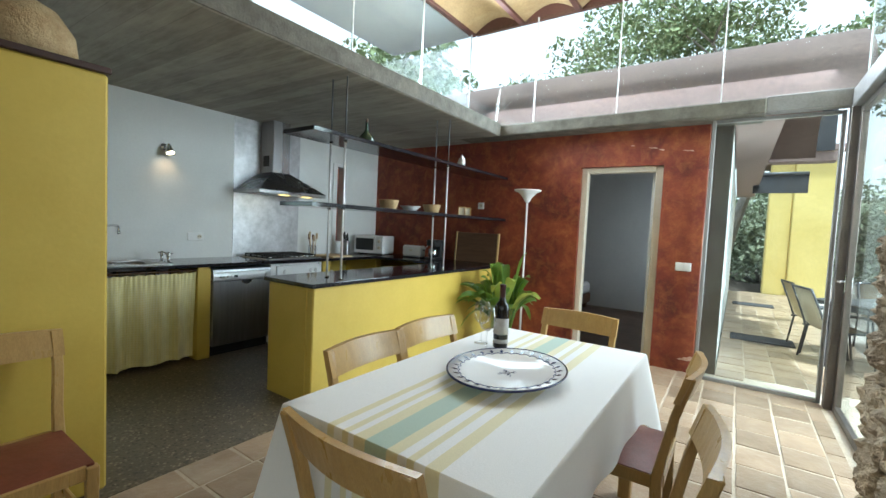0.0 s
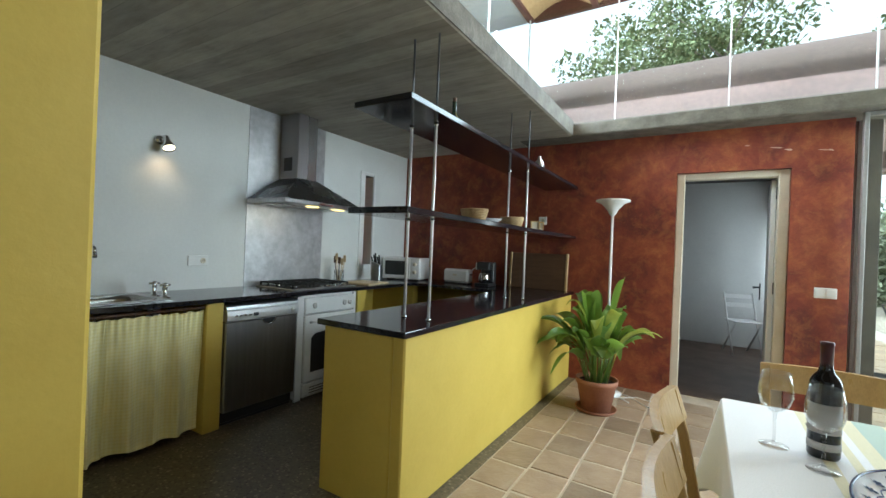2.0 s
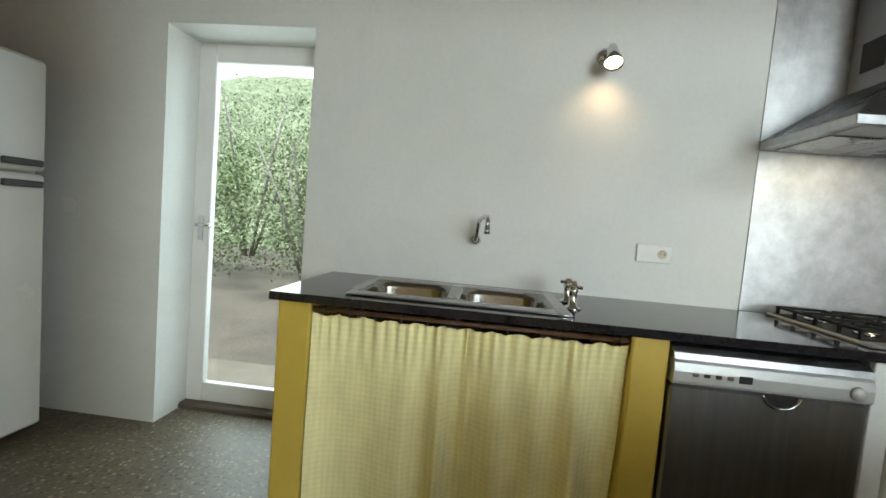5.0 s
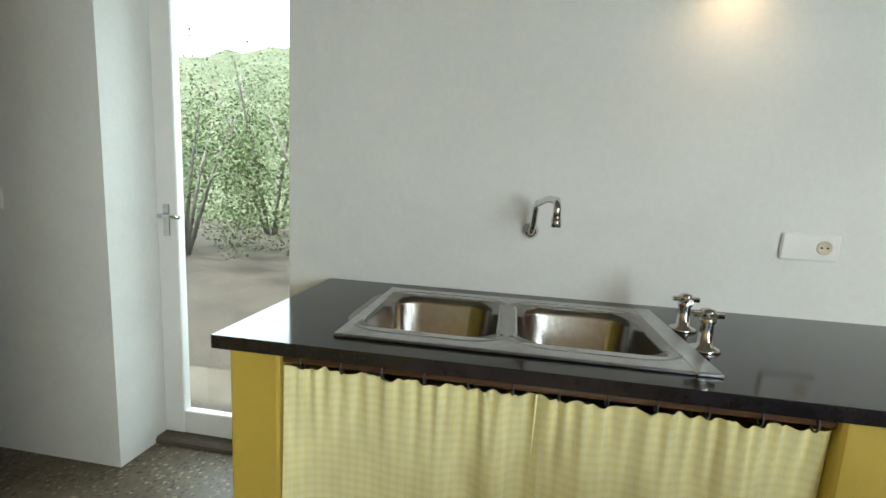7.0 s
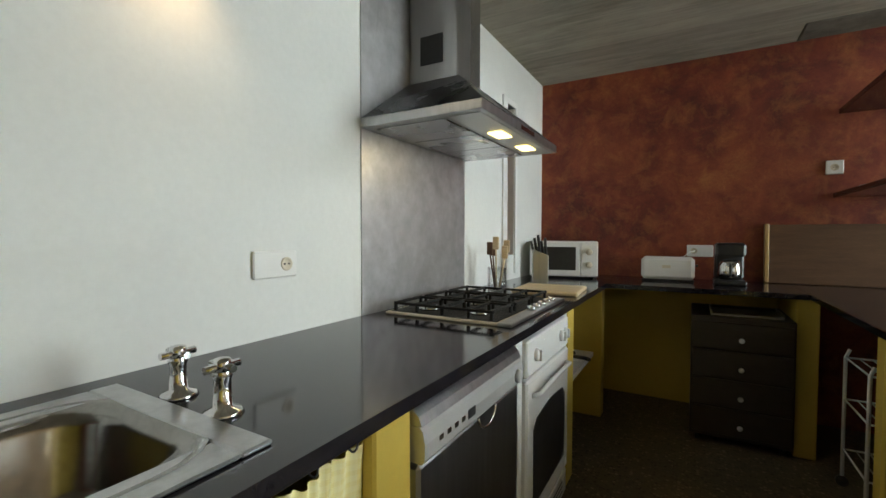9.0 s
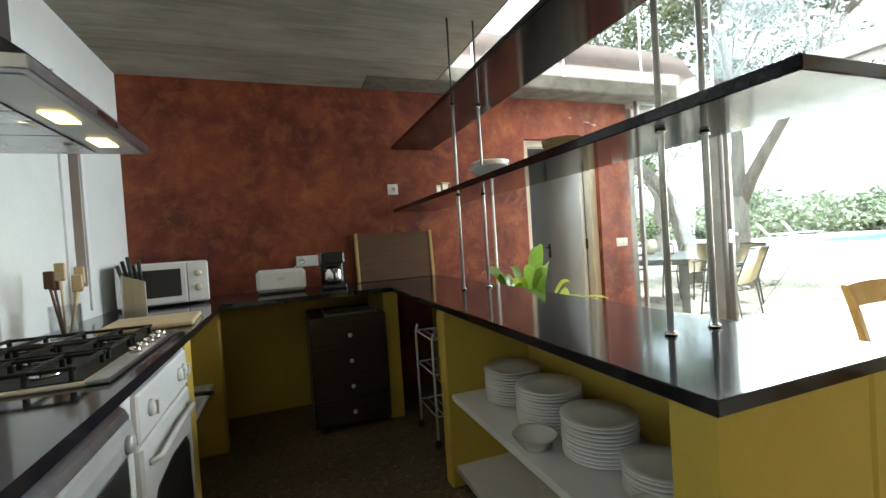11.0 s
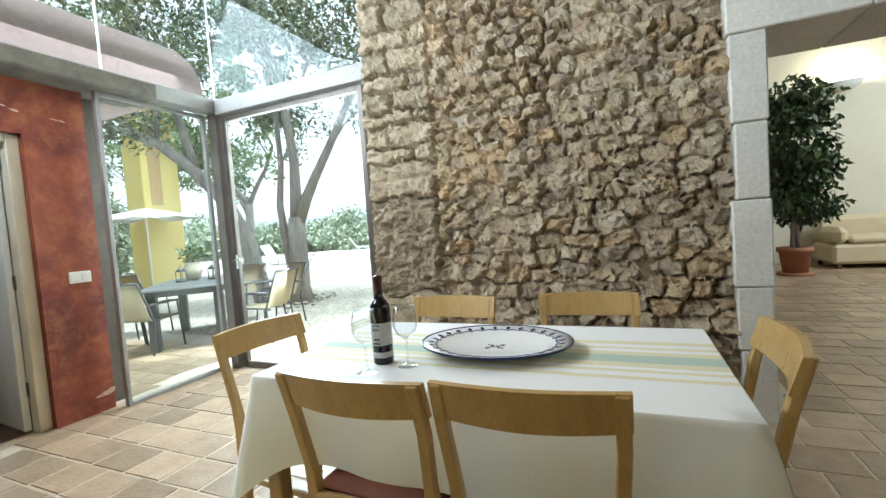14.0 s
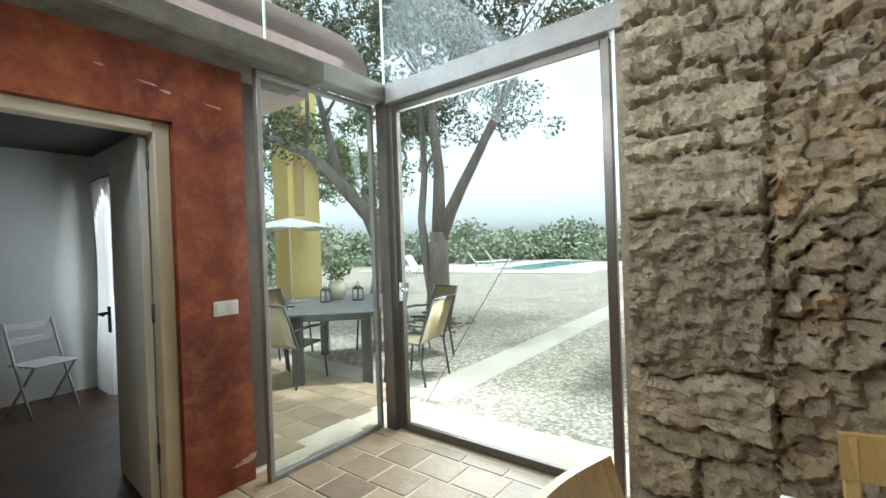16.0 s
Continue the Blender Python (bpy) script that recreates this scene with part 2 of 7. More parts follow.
def rubble(name, source):
    """Weathered rubble: every stone its own tint, smeared with earth mortar, pitted and rough."""
    m, nt, bsdf = base_nodes(name)
    L = nt.links.new
    geo = nt.nodes.new("ShaderNodeNewGeometry")
    pick = nt.nodes.new("ShaderNodeObjectInfo").outputs["Random"] if source == "Object" else geo.outputs["Random Per Island"]
    co = geo.outputs["Position"]
    tint = ramp(nt, pick, [(0.0, (0.28, 0.215, 0.16)), (0.18, (0.50, 0.41, 0.28)), (0.36, (0.38, 0.315, 0.245)), (0.52, (0.58, 0.50, 0.37)), (0.68, (0.31, 0.245, 0.19)), (0.84, (0.51, 0.37, 0.21)), (1.0, (0.52, 0.46, 0.37))])
    big = node(nt, "ShaderNodeTexNoise", Scale=2.2, Detail=7.0, Roughness=0.65)
    mid = node(nt, "ShaderNodeTexNoise", Scale=13.0, Detail=9.0, Roughness=0.72, Distortion=0.5)
    fine = node(nt, "ShaderNodeTexNoise", Scale=75.0, Detail=6.0, Roughness=0.7)
    for n in (big, mid, fine):
        L(co, n.inputs["Vector"])
    earth = mixc(nt, ramp(nt, big.outputs[0], [(0.35, (0, 0, 0)), (0.65, (1, 1, 1))]), (0.53, 0.435, 0.265), (0.46, 0.37, 0.24))
    c = mixc(nt, ramp(nt, mid.outputs[0], [(0.45, (0, 0, 0)), (0.60, (0.8, 0.8, 0.8))]), tint, earth)
    c = mixc(nt, 0.9, c, ramp(nt, fine.outputs[0], [(0.25, (0.55, 0.53, 0.50)), (0.5, (0.98, 0.95, 0.95)), (0.78, (1.3, 1.3, 1.3))]), "MULTIPLY")
    L(c, bsdf.inputs["Base Color"])
    bsdf.inputs["Roughness"].default_value = 0.92
    bsdf.inputs["Specular IOR Level"].default_value = 0.25
    b1 = node(nt, "ShaderNodeBump", Strength=0.9, Distance=0.02)
    b2 = node(nt, "ShaderNodeBump", Strength=0.9, Distance=0.012)
    L(mid.outputs[0], b1.inputs["Height"])
    L(fine.outputs[0], b2.inputs["Height"])
    L(b1.outputs[0], b2.inputs["Normal"])
    L(b2.outputs[0], bsdf.inputs["Normal"])
    return m


def pebbly():
    """Washed aggregate floor: small pebbles in a dull cement."""
    m, nt, bsdf = base_nodes("aggregate_floor")
    L = nt.links.new
    co = nt.nodes.new("ShaderNodeNewGeometry").outputs["Position"]
    v = node(nt, "ShaderNodeTexVoronoi", Scale=62.0)
    big = node(nt, "ShaderNodeTexNoise", Scale=1.6, Detail=7.0, Roughness=0.65)
    fine = node(nt, "ShaderNodeTexNoise", Scale=140.0, Detail=4.0)
    for n in (v, big, fine):
        L(co, n.inputs["Vector"])
    sep = nt.nodes.new("ShaderNodeSeparateColor")
    L(v.outputs["Color"], sep.inputs[0])
    peb = ramp(nt, sep.outputs[0], [(0.0, (0.035, 0.03, 0.023)), (0.4, (0.088, 0.076, 0.056)), (0.75, (0.125, 0.106, 0.078)), (1.0, (0.25, 0.22, 0.17))])
    c = mixc(nt, ramp(nt, v.outputs["Distance"], [(0.35, (0, 0, 0)), (0.6, (1, 1, 1))]), peb, (0.098, 0.084, 0.062))
    c = mixc(nt, 1.0, c, ramp(nt, big.outputs[0], [(0.3, (0.78, 0.76, 0.72)), (0.7, (1.55, 1.46, 1.3))]), "MULTIPLY")
    L(c, bsdf.inputs["Base Color"])
    rr = node(nt, "ShaderNodeMapRange")
    rr.inputs[3].default_value, rr.inputs[4].default_value = 0.32, 0.62
    L(big.outputs[0], rr.inputs[0])
    L(rr.outputs[0], bsdf.inputs["Roughness"])
    b1 = node(nt, "ShaderNodeBump", Strength=0.25, Distance=0.003)
    b1.invert = True
    L(v.outputs["Distance"], b1.inputs["Height"])
    b2 = node(nt, "ShaderNodeBump", Strength=0.2, Distance=0.003)
    L(fine.outputs[0], b2.inputs["Height"])
    L(b1.outputs[0], b2.inputs["Normal"])
    L(b2.outputs[0], bsdf.inputs["Normal"])
    return m


def gravel():
    """Loose pale gravel: rounded pebbles of uneven tone with dark gaps between them."""
    m, nt, bsdf = base_nodes("gravel")
    L = nt.links.new
    co = nt.nodes.new("ShaderNodeNewGeometry").outputs["Position"]
    v = node(nt, "ShaderNodeTexVoronoi", Scale=30.0)
    big = node(nt, "ShaderNodeTexNoise", Scale=0.9, Detail=7.0, Roughness=0.65)
    mid = node(nt, "ShaderNodeTexNoise", Scale=9.0, Detail=6.0, Roughness=0.7)
    for n in (v, big, mid):
        L(co, n.inputs["Vector"])
    sep = nt.nodes.new("ShaderNodeSeparateColor")
    L(v.outputs["Color"], sep.inputs[0])
    peb = ramp(nt, sep.outputs[0], [(0.0, (0.25, 0.22, 0.18)), (0.35, (0.35, 0.315, 0.265)), (0.7, (0.43, 0.39, 0.335)), (1.0, (0.55, 0.51, 0.45))])
    c = mixc(nt, ramp(nt, v.outputs["Distance"], [(0.42, (0, 0, 0)), (0.75, (1, 1, 1))]), peb, (0.21, 0.18, 0.145))
    c = mixc(nt, 1.0, c, ramp(nt, big.outputs[0], [(0.3, (0.82, 0.82, 0.82)), (0.7, (1.15, 1.15, 1.13))]), "MULTIPLY")
    c = mixc(nt, 1.0, c, ramp(nt, mid.outputs[0], [(0.3, (0.80, 0.79, 0.78)), (0.7, (1.15, 1.15, 1.14))]), "MULTIPLY")
    L(c, bsdf.inputs["Base Color"])
    bsdf.inputs["Roughness"].default_value = 0.95
    b = node(nt, "ShaderNodeBump", Strength=0.6, Distance=0.015)
    b.invert = True
    L(v.outputs["Distance"], b.inputs["Height"])
    L(b.outputs[0], bsdf.inputs["Normal"])
    return m


def sheer():
    """Thin white cotton that lets daylight through."""
    m, nt, bsdf = base_nodes("sheer_cotton")
    bsdf.inputs["Base Color"].default_value = (0.82, 0.82, 0.81, 1)
    bsdf.inputs["Roughness"].default_value = 0.9
    tr = nt.nodes.new("ShaderNodeBsdfTranslucent")
    tr.inputs[0].default_value = (0.85, 0.85, 0.84, 1)
    w = node(nt, "ShaderNodeTexNoise", Scale=300.0, Detail=2.0)
    b = node(nt, "ShaderNodeBump", Strength=0.1, Distance=0.002)
    nt.links.new(w.outputs[0], b.inputs["Height"])
    nt.links.new(b.outputs[0], bsdf.inputs["Normal"])
    mx = nt.nodes.new("ShaderNodeMixShader")
    mx.inputs[0].default_value = 0.5
    nt.links.new(bsdf.outputs[0], mx.inputs[1])
    nt.links.new(tr.outputs[0], mx.inputs[2])
    nt.links.new(mx.outputs[0], nt.nodes["Material Output"].inputs[0])
    return m


M_WHITE = surface("white_plaster", (0.74, 0.75, 0.73), (0.68, 0.69, 0.68), 0.75, 1.4, 45, 0.04, world_co=True, grime=(0.64, 0.645, 0.63), grain_mix=0.15)
M_RED = stucco_red()
M_YELLOW = surface("ochre_plaster", (0.58, 0.435, 0.08), (0.52, 0.38, 0.06), 0.55, 2.0, 40, 0.08, world_co=True, grime=(0.52, 0.37, 0.06), grain_mix=0.15)
M_YEL_OUT = surface("yellow_render", (0.70, 0.56, 0.2), (0.62, 0.48, 0.15), 0.8, 1.2, 30, 0.2)
M_PINK = surface("pink_render", (0.29, 0.21, 0.19), (0.25, 0.185, 0.17), 0.8, 1.0, 25, 0.2, world_co=True)
M_SLAB = banded("board_concrete", [(0.36, 0.335, 0.27), (0.21, 0.195, 0.155), (0.44, 0.40, 0.33)], 1, 7.0)
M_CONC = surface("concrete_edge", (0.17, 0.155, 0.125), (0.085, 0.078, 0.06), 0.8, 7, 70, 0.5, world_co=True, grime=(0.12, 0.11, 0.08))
M_AGG = pebbly()
M_GROUT = surface("grout", (0.60, 0.52, 0.41), (0.48, 0.40, 0.31), 0.9, 5, 90, 0.4, world_co=True)
M_TERRA = surface("terracotta_tile", (0.385, 0.285, 0.19), (0.30, 0.215, 0.14), 0.36, 5, 40, 0.3, vary=0.28, grime=(0.42, 0.345, 0.26), rough_var=0.14, grain_mix=0.4)
M_TERRA2 = surface("terracotta_rest", (0.385, 0.285, 0.19), (0.30, 0.215, 0.14), 0.36, 5, 40, 0.3, island=0.28, grime=(0.42, 0.345, 0.26), rough_var=0.14, grain_mix=0.4)
M_STONE = rubble("rubble_stone", "Object")
M_STONE2 = rubble("rubble_stone_small", "Island")
M_QUOIN = surface("pale_quoin_stone", (0.52, 0.435, 0.31), (0.41, 0.335, 0.235), 0.92, 9, 70, 1.0, vary=0.2, world_co=True, depth=0.012, grime=(0.30, 0.25, 0.20), grain_mix=0.9, spec=0.25)
M_QUOIN_D = surface("grey_pitted_quoin_stone", (0.50, 0.405, 0.29), (0.34, 0.27, 0.195), 0.92, 11, 75, 1.0, world_co=True, depth=0.018, grime=(0.48, 0.40, 0.28), grain_mix=1.0, spec=0.25)
M_MORTAR = surface("earth_mortar", (0.46, 0.40, 0.29), (0.36, 0.30, 0.22), 0.95, 9, 70, 1.0, world_co=True, depth=0.02)
M_ASHLAR = surface("limestone_ashlar", (0.66, 0.63, 0.57), (0.58, 0.55, 0.49), 0.8, 3, 50, 0.3, vary=0.1)
M_CHIP = surface("dusty_plaster", (0.62, 0.46, 0.38), (0.42, 0.22, 0.15), 0.9, 40, 160, 0.2, world_co=True)
M_GRANITE = surface("black_granite", (0.012, 0.011, 0.014), (0.02, 0.018, 0.022), 0.10, 30, 300, 0.0, rough_var=0.04)
M_STEEL = surface("stainless", (0.52, 0.52, 0.52), (0.44, 0.44, 0.45), 0.30, 3, 30, 0.03, metal=1.0, stretch=(1, 1, 0.08), rough_var=0.08)
M_SPLASH = surface("clouded_stainless", (0.62, 0.62, 0.63), (0.44, 0.43, 0.44), 0.42, 5, 16, 0.02, metal=0.9, rough_var=0.15, grime=(0.36, 0.355, 0.36))
M_BOWL = surface("drawn_steel", (0.36, 0.345, 0.325), (0.29, 0.28, 0.265), 0.20, 4, 60, 0.02, metal=1.0, rough_var=0.06)
M_EARTHF = surface("dark_brown_floor", (0.14, 0.085, 0.055), (0.10, 0.06, 0.04), 0.45, 3, 40, 0.15, world_co=True)
M_CEIL_D = surface("dark_ceiling_boards", (0.075, 0.065, 0.055), (0.05, 0.043, 0.037), 0.7, 3, 40, 0.2, stretch=(1, 9, 1), world_co=True)
M_STEEL_D = surface("brushed_steel_dark", (0.52, 0.52, 0.53), (0.42, 0.42, 0.43), 0.27, 3, 30, 0.03, metal=1.0, stretch=(1, 1, 0.06), rough_var=0.08, grain_mix=0.3)
M_SATIN = surface("satin_tube", (0.80, 0.80, 0.79), (0.72, 0.72, 0.71), 0.35, 10, 80, 0, metal=0.4, rough_var=0.05)
M_CHROME = surface("chrome", (0.75, 0.75, 0.76), (0.65, 0.65, 0.66), 0.12, 10, 80, 0, metal=1.0, rough_var=0.03)
M_ALU = surface("aluminium_frame", (0.30, 0.29, 0.28), (0.24, 0.23, 0.22), 0.5, 4, 60, 0.05, metal=0.4)
M_BRONZE = surface("bronze_frame", (0.16, 0.135, 0.115), (0.11, 0.095, 0.085), 0.4, 4, 60, 0.05, metal=0.6)
M_ENAMEL = surface("white_enamel", (0.78, 0.78, 0.77), (0.72, 0.72, 0.71), 0.25, 3, 50, 0.0, grain_mix=0.06)
M_PVC = surface("white_frame", (0.78, 0.78, 0.77), (0.7, 0.7, 0.69), 0.45, 3, 50, 0.02, grain_mix=0.1)
M_CREAM = surface("cream_paint", (0.66, 0.60, 0.48), (0.58, 0.52, 0.41), 0.5, 4, 50, 0.06, grain_mix=0.2)
M_BLACK = surface("black_plastic", (0.018, 0.018, 0.019), (0.03, 0.03, 0.03), 0.35, 6, 60, 0.05)
M_BLKWOOD = surface("black_brown_wood", (0.020, 0.014, 0.012), (0.032, 0.022, 0.018), 0.4, 6, 40, 0.1, stretch=(1, 1, 8))
M_IRON = surface("cast_iron", (0.012, 0.012, 0.012), (0.02, 0.02, 0.02), 0.62, 20, 120, 0.3, spec=0.2)
M_WOOD = surface("beech_wood", (0.50, 0.33, 0.12), (0.41, 0.26, 0.09), 0.30, 3, 30, 0.06, stretch=(9, 9, 1.2), vary=0.1)
M_BOARD = surface("light_board", (0.66, 0.54, 0.36), (0.58, 0.46, 0.28), 0.6, 3, 30, 0.1, stretch=(1, 8, 8))
M_BROWNWOOD = surface("brown_wood", (0.13, 0.065, 0.03), (0.085, 0.04, 0.018), 0.5, 3, 30, 0.1, stretch=(1, 6, 8))
M_SEAT = surface("rust_leather", (0.20, 0.055, 0.032), (0.15, 0.04, 0.024), 0.5, 6, 90, 0.15)
M_LINEN = striped_cloth()
M_GING = gingham()
M_WICKER = surface("wicker", (0.56, 0.42, 0.22), (0.44, 0.30, 0.14), 0.7, 20, 110, 0.6)
M_POT = surface("terracotta_pot", (0.36, 0.15, 0.08), (0.28, 0.11, 0.06), 0.7, 5, 50, 0.2)
M_SOIL = surface("soil", (0.05, 0.035, 0.025), (0.03, 0.022, 0.016), 0.95, 20, 90, 0.8)
M_LEAF = surface("aspidistra_leaf", (0.17, 0.29, 0.06), (0.10, 0.20, 0.04), 0.35, 6, 40, 0.15, vary=0.35)
M_LEAF_Y = surface("yellow_green_leaf", (0.32, 0.38, 0.08), (0.22, 0.30, 0.06), 0.35, 6, 40, 0.15)
for m, tint in ((M_LEAF, (0.24, 0.37, 0.05, 1)), (M_LEAF_Y, (0.50, 0.56, 0.08, 1))):
    tr = m.node_tree.nodes.new("ShaderNodeBsdfTranslucent")
    tr.inputs[0].default_value = tint
    mx = m.node_tree.nodes.new("ShaderNodeMixShader")
    mx.inputs[0].default_value = 0.38
    m.node_tree.links.new(m.node_tree.nodes["Principled BSDF"].outputs[0], mx.inputs[1])
    m.node_tree.links.new(tr.outputs[0], mx.inputs[2])
    m.node_tree.links.new(mx.outputs[0], m.node_tree.nodes["Material Output"].inputs[0])
M_FICUS = surface("ficus_leaf", (0.03, 0.055, 0.018), (0.045, 0.075, 0.022), 0.4, 6, 40, 0.1, island=0.4)
M_OLIVE = surface("holm_oak_leaf", (0.13, 0.15, 0.075), (0.17, 0.19, 0.105), 0.5, 6, 40, 0.1, island=0.5)
# distance haze is mixed into this leaf colour, paler than the foliage itself
M_SCRUB = surface("haze_paled_scrub_leaf", (0.27, 0.31, 0.20), (0.33, 0.36, 0.25), 0.7, 6, 40, 0.1, island=0.35)
# brownish concrete, darkened in its colour to stand for shade on the step
M_STEPC = surface("shaded_step_concrete", (0.11, 0.09, 0.07), (0.08, 0.065, 0.05), 0.9, 4, 50, 0.3, world_co=True)
M_SILVER = surface("silver_panel", (0.56, 0.56, 0.55), (0.50, 0.50, 0.50), 0.35, 4, 60, 0.0, metal=0.35, grain_mix=0.1)
M_HEDGE = surface("light_hedge_leaf", (0.17, 0.215, 0.095), (0.22, 0.26, 0.13), 0.7, 6, 40, 0.1, island=0.3, spec=0.25)
M_HILL = surface("wooded_hill", (0.17, 0.20, 0.11), (0.26, 0.28, 0.17), 0.95, 0.5, 2.5, 1.0, depth=0.6, world_co=True, grime=(0.10, 0.12, 0.065), grain_mix=1.0)
M_BUSH = surface("bush_leaf", (0.115, 0.155, 0.055), (0.085, 0.12, 0.04), 0.7, 6, 40, 0.1, island=0.35, spec=0.25)
M_GARDEN = surface("garden_leaf", (0.115, 0.135, 0.065), (0.15, 0.17, 0.09), 0.7, 6, 40, 0.1, island=0.3, spec=0.2)
M_BARK = surface("bark", (0.34, 0.30, 0.265), (0.22, 0.195, 0.17), 0.95, 7, 40, 1.0, stretch=(1, 1, 0.25), depth=0.03)
M_GRAVEL = gravel()
M_LITTER = surface("leaf_litter", (0.07, 0.054, 0.040), (0.045, 0.034, 0.025), 0.95, 2, 30, 0.8, world_co=True, depth=0.03)
M_PAVE = surface("pale_concrete", (0.52, 0.48, 0.42), (0.45, 0.41, 0.36), 0.9, 3, 50, 0.3, world_co=True)
M_CERAM = surface("white_ceramic", (0.80, 0.80, 0.79), (0.775, 0.775, 0.765), 0.13, 3, 60, 0.0, grain_mix=0.04, rough_var=0.03)
M_BLUE = surface("cobalt_glaze", (0.015, 0.022, 0.08), (0.02, 0.03, 0.11), 0.2, 8, 60, 0.0)
M_BLUE_P = surface("thin_blue_glaze", (0.07, 0.09, 0.20), (0.09, 0.11, 0.24), 0.2, 8, 60, 0.0)
M_BOTTLE = surface("dark_wine_glass", (0.008, 0.008, 0.010), (0.012, 0.012, 0.014), 0.06, 4, 60, 0.0)
M_LABEL = surface("paper_label", (0.50, 0.49, 0.48), (0.44, 0.43, 0.42), 0.6, 6, 60, 0.0)
M_FOIL = surface("red_foil", (0.06, 0.012, 0.012), (0.05, 0.01, 0.01), 0.3, 6, 60, 0.0, metal=0.4)
M_GREENGL = surface("green_glass", (0.02, 0.045, 0.022), (0.015, 0.035, 0.02), 0.1, 6, 60, 0.0)
M_VAULT = surface("vault_brick", (0.50, 0.36, 0.18), (0.42, 0.29, 0.14), 0.8, 3, 40, 0.3, world_co=True, grime=(0.58, 0.46, 0.26))
M_BEAM = surface("oxide_beam", (0.13, 0.05, 0.035), (0.10, 0.04, 0.03), 0.6, 5, 50, 0.15, world_co=True)
M_EAVE = surface("grey_soffit", (0.42, 0.42, 0.44), (0.36, 0.36, 0.39), 0.7, 1.0, 40, 0.1, world_co=True)
M_CAP = surface("dark_cap", (0.055, 0.025, 0.02), (0.04, 0.02, 0.016), 0.5, 6, 50, 0.1)
M_FABRIC = surface("grey_awning", (0.055, 0.055, 0.06), (0.045, 0.045, 0.05), 0.85, 3, 120, 0.1)
M_SLING = surface("beige_sling", (0.52, 0.44, 0.30), (0.46, 0.38, 0.25), 0.75, 4, 200, 0.1)
M_METAL_D = surface("grey_metal", (0.10, 0.10, 0.105), (0.08, 0.08, 0.085), 0.45, 5, 60, 0.05, metal=0.5)
M_TABLE_O = surface("grey_slate_top", (0.10, 0.10, 0.10), (0.075, 0.075, 0.075), 0.6, 6, 70, 0.1)
M_CANVAS = surface("white_canvas", (0.76, 0.76, 0.75), (0.7, 0.7, 0.69), 0.9, 4, 140, 0.1)
M_SOFA = surface("cream_upholstery", (0.66, 0.56, 0.38), (0.6, 0.5, 0.33), 0.85, 4, 140, 0.2)
M_WATER = surface("pool_water", (0.20, 0.42, 0.43), (0.25, 0.47, 0.47), 0.08, 2, 20, 0.1)
M_PLASTIC_B = surface("blue_plastic", (0.02, 0.05, 0.28), (0.02, 0.04, 0.22), 0.4, 6, 60, 0.05)
M_SHEER = sheer()
M_ROOM = surface("cream_room_plaster", (0.76, 0.72, 0.60), (0.70, 0.66, 0.54), 0.8, 1.4, 45, 0.1, world_co=True)
M_PANE = glass_pane("window_glass")
M_WINE = glass_pane("drinking_glass", (0.955, 0.96, 0.96), 2.6)
M_BULB = glow("warm_bulb", (1.0, 0.80, 0.5), 5)
M_HALO = glow("hood_bulb", (1.0, 0.72, 0.22), 2.2)
M_UPL = glow("sconce_bulb", (1.0, 0.86, 0.6), 12)

# ---- builders ----


